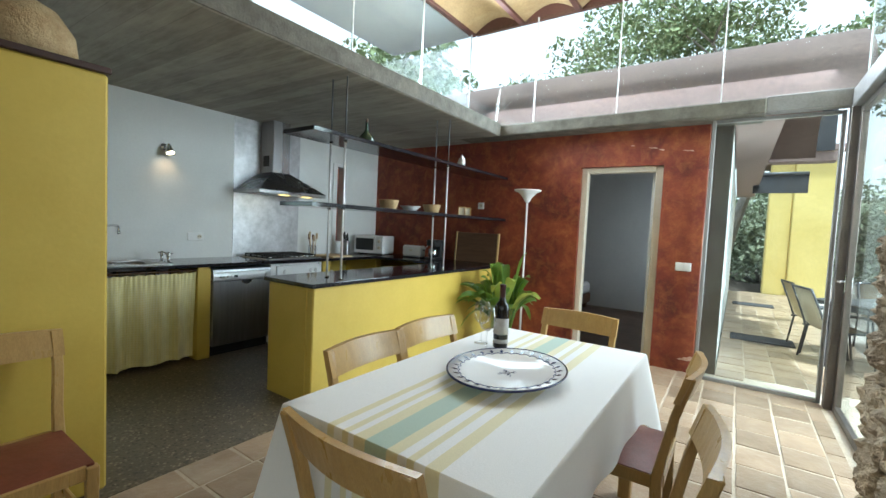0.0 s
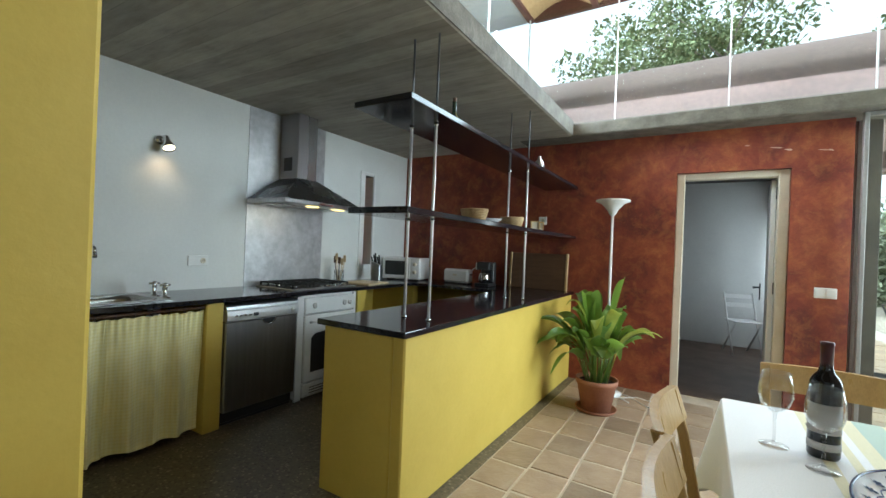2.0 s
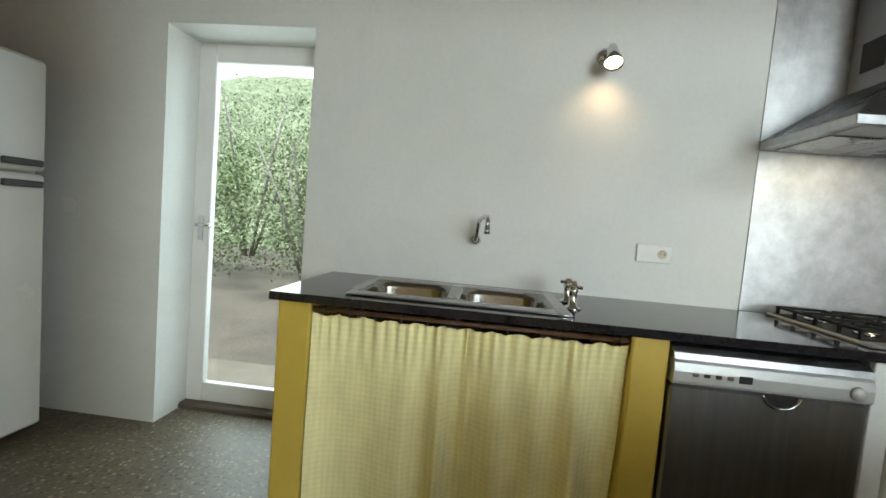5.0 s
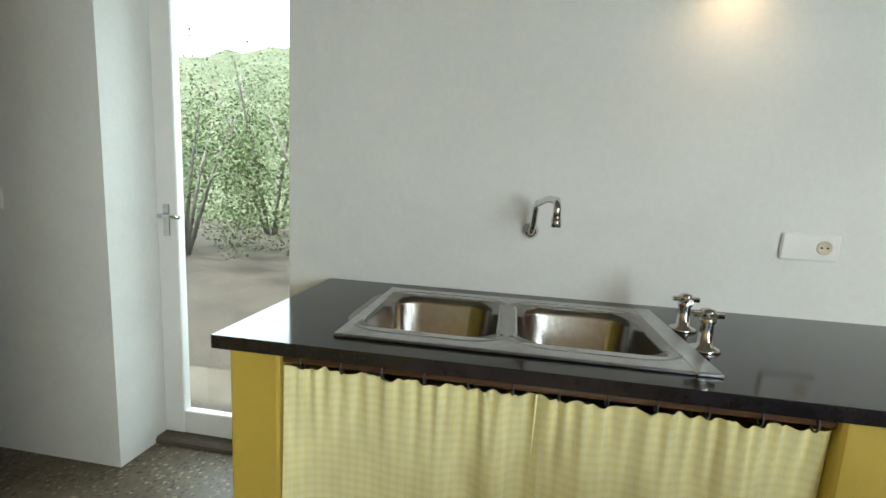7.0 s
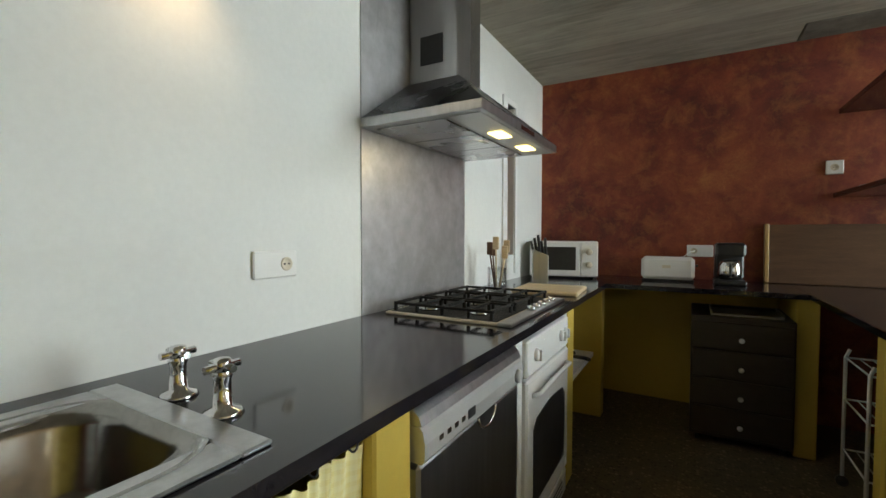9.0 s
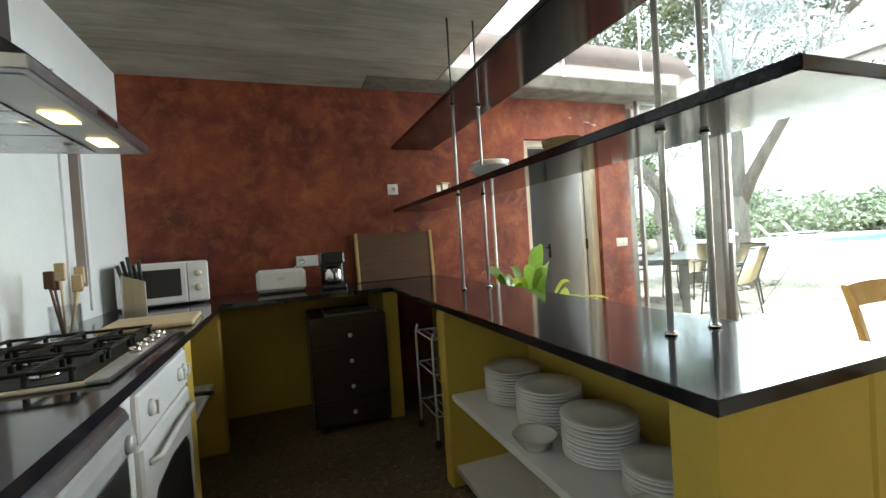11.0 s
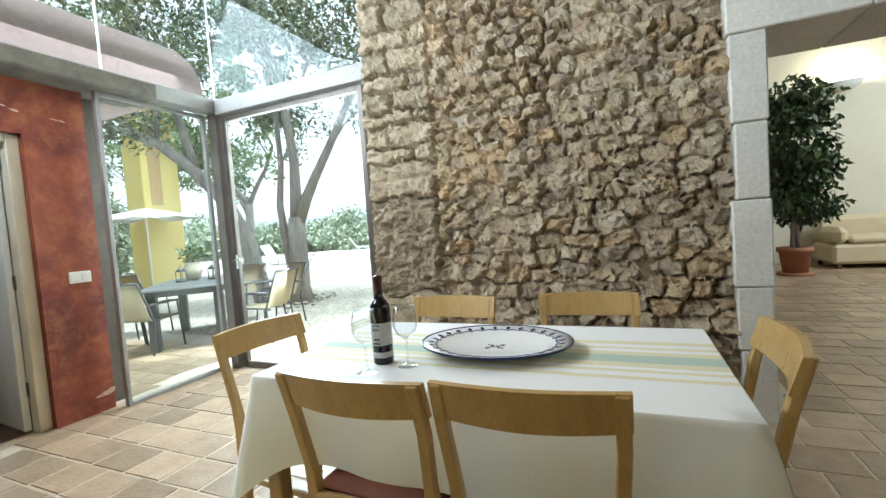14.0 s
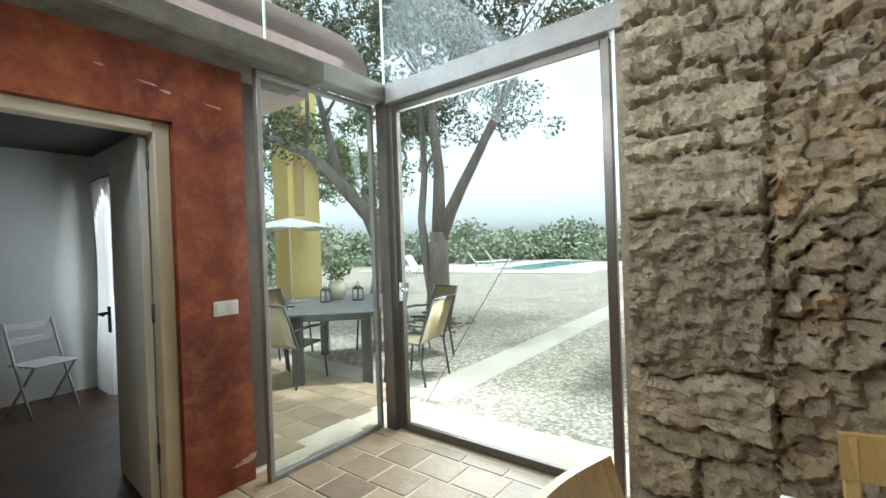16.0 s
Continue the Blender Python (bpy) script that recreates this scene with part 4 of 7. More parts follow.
# island: yellow masonry shell, open towards the kitchen
isl = thing("kitchen_island", (-1.02, 2.352, 0), "yellow plastered kitchen island with open shelves", "island")
part("front_wall", B().box(-0.07, 0, 0, 0, 2.893, 0.86, 0.008), M_YELLOW, isl)
part("end_wall", B().box(-0.525, 0.002, 0, -0.071, 0.10, 0.859, 0.008), M_YELLOW, isl)
part("end_wall", B().box(-0.525, 1.36, 0, -0.071, 1.44, 0.859, 0.008), M_YELLOW, isl)
part("shelf", B().box(-0.50, 0.101, 0.42, -0.072, 1.359, 0.45, 0.003), M_ENAMEL, isl, "white shelf board")
part("shelf", B().box(-0.50, 0.101, 0.08, -0.072, 1.359, 0.11, 0.003), M_ENAMEL, isl, "white shelf board")


def plate_stack(at, n, r, label, hgt=0.0118):
    t = thing("plate_stack", at, label, "plates", "stacks of plates")
    prof = [(0, 0.004), (r * 0.55, 0.002), (r * 0.62, 0.004), (r, 0.018), (r, 0.022), (r * 0.62, 0.009), (0, 0.008)]
    first = part("plate", B().lathe(prof, n=24), M_CERAM, t)
    for i in range(1, n):
        o = new("plate", first.data)
        o.parent, o.location = t, (0.002 * math.sin(i * 3), 0.002 * math.cos(i * 5), i * hgt)
    return t


for i, (y, n, r) in enumerate(((3.51, 12, 0.125), (3.235, 12, 0.125), (2.95, 11, 0.12), (2.71, 7, 0.10))):
    plate_stack((-1.30, y, 0.452), n, r, "stack of white china plates on the island shelf")
for y, x in ((2.60, -1.42), (3.09, -1.46), (2.56, -1.22)):
    single("bowl", B().lathe([(0, 0), (0.035, 0.0), (0.04, 0.006), (0.075, 0.05), (0.08, 0.052), (0.07, 0.045), (0.03, 0.012), (0, 0.01)]), M_CERAM, "small white china bowl on the island shelf", "bowl", (x, y, 0.452), group="bowls")

# wire trolley beside the island wall
tr = thing("wire_trolley", (-1.33, 4.28, 0), "white wire trolley under the worktop", "trolley")
for x in (-0.14, 0.14):
    for y in (-0.16, 0.16):
        part("leg", B().tube([(x, y, 0.05), (x, y, 0.62), (x * 0.9, y, 0.66)], 0.008), M_ENAMEL, tr)
        part("caster", B().lathe([(0, -0.012), (0.024, -0.012), (0.024, 0.012), (0, 0.012)], n=12, m=pose(x, y, 0.025, 90, 0, 0)), M_BLACK, tr, "black caster")
for z in (0.18, 0.42, 0.62):
    b = B().tube([(-0.14, -0.16, z), (0.14, -0.16, z), (0.14, 0.16, z), (-0.14, 0.16, z), (-0.14, -0.16, z)], 0.005, 6)
    for k in range(7):
        b.tube([(-0.14 + 0.0467 * k, -0.16, z), (-0.14 + 0.0467 * k, 0.16, z)], 0.003, 6)
    part("basket", b, M_ENAMEL, tr)

# hanging shelves
for z, x0, x1, lab in ((1.432, -1.36, -1.0, "lower"), (1.945, -1.345, -1.0, "upper")):
    hs = thing("hanging_shelf", (0, 0, z), "polished black granite %s shelf hung on steel rods" % lab, "shelf", "hanging shelves")
    part("slab", B().box(x0, 2.30, 0, x1, RY - 0.002, 0.03, 0.003), M_GRANITE, hs)
    for x in (-1.27, -1.11):
        for y in (2.68, 4.08):
            part("ferrule", B().lathe([(0.0088, -0.010), (0.013, -0.010), (0.013, -0.0005), (0.0088, -0.0005)], (x, y, 0), 12), M_CHROME, hs, "small steel ring round the rod")
for x in (-1.27, -1.11):
    for y in (2.68, 4.08):
        rod = thing("shelf_rod", (x, y, CT), "steel rod between worktop and ceiling", "rod", "shelf rods")
        part("tube", B().tube([(0, 0, 0), (0, 0, 1.055)], 0.0085, 12), M_SATIN, rod, "bright tube under the upper shelf")
        part("threaded_rod", B().tube([(0, 0, 1.086), (0, 0, TOP - CT)], 0.006, 8), M_METAL_D, rod, "dark thin rod up to the ceiling")
        part("collar", B().lathe([(0, 0), (0.016, 0), (0.016, 0.008), (0.010, 0.012)], n=12), M_CHROME, rod)

# stainless splashback and hood
structure("splashback", B().box(WX, 2.985, CT, WX + 0.006, 3.835, TOP - 0.002, 0.001), M_SPLASH, "brushed stainless splashback panel", "splashback")
hd = thing("cooker_hood", (WX + 0.006, 3.41, 1.60), "stainless pyramid cooker hood with lit lamps", "cooker hood")
part("rim", B().box(0, -0.43, 0, 0.50, 0.43, 0.035, 0.003), M_STEEL, hd, "bright steel lower rim")
part("canopy", B().sheet([[(0.0, -0.43, 0.035), (0.50, -0.43, 0.035), (0.50, 0.43, 0.035), (0.0, 0.43, 0.035)], [(0.0, -0.115, 0.25), (0.25, -0.115, 0.25), (0.25, 0.115, 0.25), (0.0, 0.115, 0.25)]], 0.004, False), M_STEEL_D, hd)
part("chimney", B().box(0, -0.11, 0.245, 0.24, 0.11, TOP - 1.60 - 0.002, 0.006), M_STEEL_D, hd)
part("vent_grille", B().box(0.06, -0.114, 0.32, 0.17, -0.1105, 0.44, 0.001), M_BLACK, hd, "black side vent")
for y in (-0.26, 0.0, 0.26):
    part("filter", B().box(0.04, y - 0.126, -0.005, 0.34, y + 0.126, 0.0, 0.003), M_STEEL_D, hd, "grey mesh grease filter")
    part("filter_latch", B().box(0.30, y - 0.03, -0.009, 0.325, y + 0.03, -0.0055, 0.001), M_SILVER, hd)
part("lamp_strip", B().box(0.36, -0.40, -0.003, 0.48, 0.40, 0.0, 0.001), M_SILVER, hd, "pale strip round the lamps")
for y in (-0.08, 0.22):
    part("lamp", B().box(0.385, y - 0.055, -0.008, 0.445, y + 0.055, -0.0035, 0.004), M_HALO, hd, "warm lit hood lamp")
part("control_strip", B().box(0.501, -0.08, 0.008, 0.503, 0.08, 0.026, 0.0005), M_CHROME, hd)
lamp("hood_lamp", "AREA", look((-2.79, 3.41, 1.585), (-2.85, 3.41, 0.9)), 0.7, (1, 0.78, 0.45), size=(0.08, 0.5))

# hob
hob = thing("gas_hob", (-2.90, 3.41, CT), "five burner stainless gas hob with cast iron grates", "hob")
part("tray", B().box(-0.25, -0.34, 0.0005, 0.25, 0.34, 0.010, 0.003), M_CREAM, hob)
part("plate", B().box(-0.235, -0.322, 0.0102, 0.215, 0.322, 0.0125, 0.002), M_IRON, hob, "black enamel plate")
part("trim", B().box(0.225, -0.345, 0.001, 0.275, 0.345, 0.014, 0.003), M_STEEL, hob)
for i, (x, y, r) in enumerate(((-0.12, -0.22, 0.045), (0.10, -0.22, 0.036), (-0.01, 0.0, 0.06), (-0.12, 0.22, 0.036), (0.10, 0.22, 0.045))):
    part("burner", B().lathe([(0, 0.01), (r, 0.01), (r, 0.022), (r * 0.75, 0.026), (0, 0.027)], (x, y, 0), 16), M_CHROME, hob, "bright burner crown")
    part("burner_cap", B().lathe([(0, 0.0275), (r * 0.62, 0.0275), (r * 0.6, 0.033), (0, 0.034)], (x, y, 0), 16), M_IRON, hob, "black enamel burner cap")
for y in (-0.22, 0.0, 0.22):
    b = B()
    for k in (-0.09, 0.09):
        b.box(-0.22, y + k - 0.006, 0.036, 0.20, y + k + 0.006, 0.046, 0.002)
    for x in (-0.22, -0.12, -0.01, 0.10, 0.19):
        b.box(x - 0.005, y - 0.098, 0.036, x + 0.005, y + 0.098, 0.047, 0.002)
        b.box(x - 0.006, y - 0.096, 0.010, x + 0.006, y - 0.084, 0.04, 0.002).box(x - 0.006, y + 0.084, 0.010, x + 0.006, y + 0.096, 0.04, 0.002)
    part("grate", b, M_IRON, hob, "cast iron pan support")
for k in range(5):
    part("knob", B().lathe([(0, 0), (0.017, 0), (0.016, 0.018), (0, 0.02)], (0.245, -0.05 + 0.07 * k, 0.013), 12), M_CHROME, hob)

# double sink with taps
sk = thing("double_sink", (-2.88, 1.75, CT), "double bowl stainless sink set into the worktop", "sink")


def bowl_ring(x0, y0, x1, y1, r, n=6):
    pts = []
    for cx, cy, a0 in ((x1 - r, y1 - r, 0), (x0 + r, y1 - r, 90), (x0 + r, y0 + r, 180), (x1 - r, y0 + r, 270)):
        for k in range(n):
            a = radians(a0 + 90 * k / (n - 1))
            pts.append((cx + r * math.cos(a), cy + r * math.sin(a)))
    return pts


part("rim", B().box(-0.235, -0.40, 0.0, 0.235, -0.375, 0.009, 0.003).box(-0.235, 0.35, 0.0, 0.235, 0.40, 0.009, 0.003).box(-0.235, -0.39, 0.001, -0.165, 0.35, 0.008, 0.003).box(0.165, -0.39, 0.001, 0.235, 0.35, 0.008, 0.003).box(-0.165, -0.045, 0.001, 0.165, 0.005, 0.0075, 0.002), M_STEEL, sk)
for y0, y1 in ((-0.385, -0.03), (-0.01, 0.345)):
    b = B()
    rows = []
    for k, (ins, z) in enumerate(((-0.03, 0.0085), (0.0, 0.007), (0.012, -0.02), (0.02, -0.12), (0.05, -0.155), (0.15, -0.16))):
        ring = bowl_ring(-0.17 + ins, y0 + ins, 0.17 - ins, y1 - ins, max(0.10 - ins * 0.4, 0.02))
        rows.append([(x, y, z) for x, y in ring + ring[:1]])
    b.sheet(rows, 0.0)
    part("bowl", b, M_BOWL, sk, "deep rounded steel bowl")
    part("drain", B().lathe([(0, -0.158), (0.03, -0.158), (0.032, -0.155), (0.02, -0.154), (0, -0.156)], (0, (y0 + y1) / 2, 0), 16), M_CHROME, sk)
for i, (x, y) in enumerate(((-0.08, 0.435), (0.07, 0.428))):
    tap = thing("tap_valve", (-2.88 + x, 1.75 + y, CT), "chrome cross-head tap valve beside the sink", "tap", "tap valves")
    part("base", B().lathe([(0, 0), (0.035, 0), (0.03, 0.008), (0.016, 0.014), (0.014, 0.06), (0.018, 0.07), (0.012, 0.085), (0, 0.09)], n=16), M_CHROME, tap)
    part("cross_handle", B().tube([(-0.032, 0, 0.083), (0.032, 0, 0.083)], 0.007).tube([(0, -0.032, 0.083), (0, 0.032, 0.083)], 0.007).lathe([(0, 0.074), (0.016, 0.076), (0.014, 0.096), (0, 0.1)], n=12), M_CHROME, tap)
sp = thing("wall_spout", (WX, 1.785, 1.105), "chrome swivel spout on the white wall above the sink", "tap")
part("flange", B().lathe([(0, 0), (0.026, 0.0), (0.022, 0.012), (0.014, 0.02)], n=16, m=pose(0, 0, 0, 0, 90, 0)), M_CHROME, sp)
part("pipe", B().tube([(0.015, 0, 0), (0.05, 0.0, 0.0), (0.055, 0.004, 0.02), (0.062, 0.008, 0.075), (0.08, 0.012, 0.092), (0.20, 0.035, 0.108), (0.275, 0.048, 0.105), (0.29, 0.05, 0.09), (0.293, 0.05, 0.06)], 0.010, 10), M_CHROME, sp)
part("nozzle", B().lathe([(0, -0.012), (0.013, -0.012), (0.013, 0.012), (0, 0.012)], (0.293, 0.05, 0.05), 12), M_CHROME, sp)

# curtain under the sink
cr = thing("sink_curtain", (-2.635, 1.245, 0), "yellow gingham curtain gathered under the sink", "curtain")
part("rail", B().tube([(0.0, -0.004, 0.832), (0.0, 1.094, 0.832)], 0.009), M_BROWNWOOD, cr, "dark curtain rail")
for k in range(12):
    yk = 0.04 + 0.093 * k
    part("ring", B().tube([(0.013 * math.sin(q), yk, 0.828 + 0.017 * math.cos(q)) for q in [2 * math.pi * i / 12 for i in range(13)]], 0.0022, 5, cap=False), M_METAL_D, cr)
for y0, y1, seed in ((-0.002, 0.566, 1), (0.552, 1.094, 2)):
    b = B()
    rows = []
    nz, ny = 16, 150
    for i in range(nz + 1):
        f = i / nz
        row = []
        for j in range(ny + 1):
            u = j / ny
            ph = 2 * math.pi * (2.7 * u + 0.35 * math.sin(5 * u + seed * 2))
            deep = 0.008 + 0.034 * min(1, f * 1.5)
            x = deep * math.sin(ph + 0.25 * math.sin(3 * f + seed)) * (0.65 + 0.35 * math.sin(7 * u + seed)) + 0.012 * noise.noise((u * 6, f * 1.6, seed * 7.0))
            x += 0.006 * math.sin(2 * math.pi * 15 * u + 2 * math.sin(9 * u) + seed) * max(0.0, 1 - f / 0.22) + 0.004 * (seed - 1.5)
            y = y0 + (y1 - y0) * (u + 0.014 * math.sin(ph + 1.2) * min(1, f * 2)) + 0.010 * f * math.sin(3 * u + seed)
            sag = 0.010 * abs(math.sin(math.pi * 6 * u)) + 0.004 * noise.noise((u * 40, seed, 9.0))
            hem = 0.018 * noise.noise((u * 4, seed, 3.0)) + 0.004 * math.sin(ph)
            row.append((x, y, 0.818 - sag * (1 - f) - 0.775 * f + hem * f))
        rows.append(row)
    b.sheet(rows)
    part("panel", b, M_GING, cr)

# dishwasher
dw = thing("dishwasher", (-2.62, 2.765, 0), "stainless dishwasher with a silver control strip", "dishwasher")
part("body", B().box(-0.55, -0.298, 0.02, -0.02, 0.298, 0.84, 0.004), M_BLACK, dw)
part("door", B().box(-0.02, -0.296, 0.10, 0.022, 0.296, 0.715, 0.008), M_STEEL, dw, "brushed steel door")
prof = [(-0.02, 0.722), (0.030, 0.722), (0.036, 0.732), (0.037, 0.765), (0.032, 0.792), (0.024, 0.799), (-0.02, 0.799)]
ctrl = part("control_panel", B().prism(prof, -0.296, 0.296, 0.0, Matrix(((1, 0, 0, 0), (0, 0, 1, 0), (0, 1, 0, 0), (0, 0, 0, 1)))), M_SILVER, dw, "silver curved control strip")
prof = [(-0.05, 0.802), (0.030, 0.802), (0.022, 0.822), (0.004, 0.838), (-0.05, 0.842)]
part("top_trim", B().prism(prof, -0.297, 0.297, 0.0, Matrix(((1, 0, 0, 0), (0, 0, 1, 0), (0, 1, 0, 0), (0, 0, 0, 1)))), M_STEEL, dw, "sloping steel top trim")
part("handle_recess", B().prism([(0.05 * math.cos(a), 0.038 * math.sin(a)) for a in [math.pi + math.pi * k / 12 for k in range(13)]], 0.0, 0.0015, 0.0, Matrix(((0, 0, 1, 0.0225), (1, 0, 0, 0.04), (0, 1, 0, 0.7155), (0, 0, 0, 1)))), M_BLACK, dw, "scooped dark grip")
part("grip_ring", B().tube([(0.026, 0.04 + 0.056 * math.cos(a), 0.716 + 0.042 * math.sin(a)) for a in [math.pi + math.pi * k / 14 for k in range(15)]], 0.004, 6), M_CHROME, dw, "bright half ring round the grip")
part("kick_plate", B().box(-0.08, -0.296, 0.0, -0.03, 0.296, 0.095, 0.003), M_BLACK, dw)
for k in range(4):
    part("button", B().box(0.0375, -0.24 + 0.035 * k, 0.752, 0.040, -0.222 + 0.035 * k, 0.764, 0.001), M_CHROME, ctrl)
part("display", B().box(0.0375, -0.10, 0.746, 0.0395, -0.06, 0.770, 0.001), M_BLACK, ctrl)
part("knob", B().lathe([(0, 0), (0.022, 0), (0.02, 0.012), (0, 0.013)], n=16, m=pose(0.037, 0.245, 0.755, 0, 90, 0)), M_SILVER, ctrl)

# oven
ov = thing("oven", (-2.62, 3.41, 0), "white built-in oven with a dark window", "oven")
part("body", B().box(-0.55, -0.335, 0.02, -0.012, 0.335, 0.85, 0.004), M_ENAMEL, ov)
for y0, y1 in ((-0.335, -0.27), (0.30, 0.335)):
    part("surround", B().box(-0.012, y0, 0.0, 0.008, y1, 0.85, 0.003), M_ENAMEL, ov)
pan = part("control_panel", B().box(-0.010, -0.268, 0.70, 0.024, 0.298, 0.83, 0.006), M_ENAMEL, ov)
dr = part("door", B().box(-0.010, -0.268, 0.14, 0.026, 0.298, 0.69, 0.008), M_ENAMEL, ov, "white enamel oven door")
part("window", B().prism([(-0.20, 0.22), (0.23, 0.22), (0.23, 0.50), (0.19, 0.535), (0.015, 0.55), (-0.16, 0.535), (-0.20, 0.50)], 0.0, 0.003, 0.0, Matrix(((0, 0, 1, 0.0265), (1, 0, 0, 0), (0, 1, 0, 0), (0, 0, 0, 1)))), M_BLACK, dr, "dark arched window")
part("handle", B().tube([(0.026, -0.22, 0.63), (0.05, -0.20, 0.635), (0.055, 0.015, 0.645), (0.05, 0.23, 0.635), (0.026, 0.25, 0.63)], 0.009), M_ENAMEL, dr)
for y in (-0.17, 0.17, 0.235):
    part("knob", B().lathe([(0, 0), (0.024, 0), (0.022, 0.012), (0.012, 0.016), (0, 0.017)], n=16, m=pose(0.024, y, 0.765, 0, 90, 0)).box(0.036, y - 0.005, 0.745, 0.048, y + 0.005, 0.785, 0.002), M_ENAMEL, pan)
part("drawer", B().box(-0.010, -0.268, 0.02, 0.022, 0.298, 0.13, 0.006), M_ENAMEL, ov)
for k in range(3):
    part("vent_slot", B().box(0.0222, -0.2, 0.045 + 0.022 * k, 0.024, 0.23, 0.052 + 0.022 * k, 0.001), M_BLACK, ov)

# open shelf right of the oven
structure("shelf_board", B().box(WX, 3.882, 0.40, -2.66, 4.658, 0.43, 0.003), M_ENAMEL, "white shelf board under the worktop", "shelf")
structure("shelf_back", B().box(WX, 3.882, 0.43, WX + 0.01, 4.658, 0.86, 0), M_YELLOW, "yellow plaster behind the open shelf", "wall")
single("basin", B().lathe([(0, 0), (0.11, 0), (0.15, 0.14), (0.16, 0.145), (0.155, 0.15), (0.14, 0.14), (0.10, 0.01), (0, 0.01)]), M_PLASTIC_B, "blue plastic basin on the lower shelf", "basin", (-2.85, 4.08, 0.432))
pan = thing("frying_pan", (-2.84, 4.36, 0.432), "black frying pan on the lower shelf", "pan")
part("dish", B().lathe([(0, 0), (0.10, 0), (0.13, 0.045), (0.127, 0.047), (0.098, 0.006), (0, 0.005)]), M_IRON, pan)
part("handle", B().tube([(0.12, -0.02, 0.04), (0.2, -0.1, 0.06), (0.24, -0.14, 0.065)], 0.011), M_BLACK, pan)
structure("wall_socket_low", B().box(-2.6 - 0.6, 4.3, 0.6, WX + 0.018, 4.42, 0.66, 0.004), M_CREAM, "cream socket under the worktop", "socket")


def socket_plate(name, m, w, h, label, round_at=(), mat=None):
    t = thing(name, (0, 0, 0), label, "socket")
    t.matrix_world = m
    part("plate", B().box(-w / 2, -0.012, -h / 2, w / 2, 0, h / 2, 0.004), M_PVC, t)
    for x in round_at:
        part("well", B().lathe([(0, 0), (0.021, 0), (0.021, 0.003), (0.017, 0.0032), (0.016, 0.001), (0, 0.001)], n=16, m=pose(x, -0.012, 0, 90, 0, 0)), M_CREAM, t)
        part("contacts", B().lathe([(0, 0), (0.003, 0), (0.003, 0.002), (0, 0.002)], n=8, m=pose(x - 0.008, -0.013, 0, 90, 0, 0)).lathe([(0, 0), (0.003, 0), (0.003, 0.002), (0, 0.002)], n=8, m=pose(x + 0.008, -0.013, 0, 90, 0, 0)), M_BLACK, t)
    return t


socket_plate("wall_socket", pose(WX, 2.594, 1.11, 0, 0, 90), 0.155, 0.082, "white double socket plate on the kitchen wall", (0.036,))
socket_plate("wall_socket", pose(-1.357, RY, 1.62), 0.085, 0.085, "white socket on the red wall", (0.0,))
socket_plate("wall_socket", pose(-2.06, RY, 1.09), 0.16, 0.082, "white socket plate behind the coffee maker", (-0.036,))
lsw = thing("light_switch", (0.968, RY, 1.045), "white double light switch on the red wall", "switch")
part("plate", B().box(-0.07, -0.01, -0.042, 0.07, 0, 0.042, 0.004), M_PVC, lsw)
for x in (-0.034, 0.034):
    part("rocker", B().box(x - 0.027, -0.015, -0.027, x + 0.027, -0.0105, 0.027, 0.003), M_ENAMEL, lsw)
socket_plate("light_switch_west", pose(WX, -0.33, 1.10, 0, 0, 90), 0.085, 0.085, "white switch beside the garden door")

# wall spotlight
wl = thing("wall_spotlight", (WX, 2.29, 1.97), "nickel wall spotlight with a lit bulb", "wall lamp")
part("base", B().lathe([(0, 0), (0.035, 0), (0.032, 0.02), (0.012, 0.026)], n=16, m=pose(0, 0, 0, 0, 90, 0)), M_CHROME, wl)
part("arm", B().tube([(0.02, 0, 0), (0.06, 0.0, 0.0), (0.075, 0.01, -0.01)], 0.007), M_CHROME, wl)
part("shade", B().lathe([(0.018, 0.05), (0.022, 0.04), (0.028, -0.01), (0.042, -0.055), (0.039, -0.055), (0.025, -0.01), (0.015, 0.045)], n=18, m=pose(0.085, 0.015, -0.02, 0, -30, 0)), M_CHROME, wl)
part("bulb", B().lathe([(0, -0.05), (0.034, -0.048), (0.03, -0.02), (0, -0.01)], n=16, m=pose(0.085, 0.015, -0.02, 0, -30, 0)), M_BULB, wl)
lamp("spotlight", "SPOT", look((WX + 0.13, 2.305, 1.86), (WX + 0.0, 2.305, 1.70)), 0.52, (1, 0.60, 0.28), spot=(radians(120), 1.0), radius=0.03)

# microwave, toaster, coffee maker, knife block, utensils, boards
mw = thing("microwave", (-2.94, 4.96, CT), "white microwave oven on the worktop", "microwave", turn=14)
part("body", B().box(-0.235, -0.15, 0.012, 0.235, 0.17, 0.265, 0.008), M_ENAMEL, mw)
d2 = part("door", B().box(-0.233, -0.170, 0.018, 0.115, -0.151, 0.260, 0.006), M_ENAMEL, mw)
part("window", B().box(-0.20, -0.1725, 0.06, 0.085, -0.1705, 0.225, 0.002), M_BLACK, d2, "dark door window")
p2 = part("control_panel", B().box(0.118, -0.170, 0.018, 0.233, -0.151, 0.260, 0.006), M_ENAMEL, mw)
for z in (0.19, 0.10):
    part("dial", B().lathe([(0, 0), (0.022, 0), (0.02, 0.014), (0, 0.015)], n=16, m=pose(0.175, -0.170, z, 90, 0, 0)), M_CREAM, p2)
for x in (-0.19, 0.19):
    part("foot", B().box(x - 0.015, -0.10, 0, x + 0.015, 0.10, 0.0125, 0.002), M_BLACK, mw)
ts = thing("toaster", (-2.25, 5.02, CT), "white long slot toaster on the worktop", "toaster")
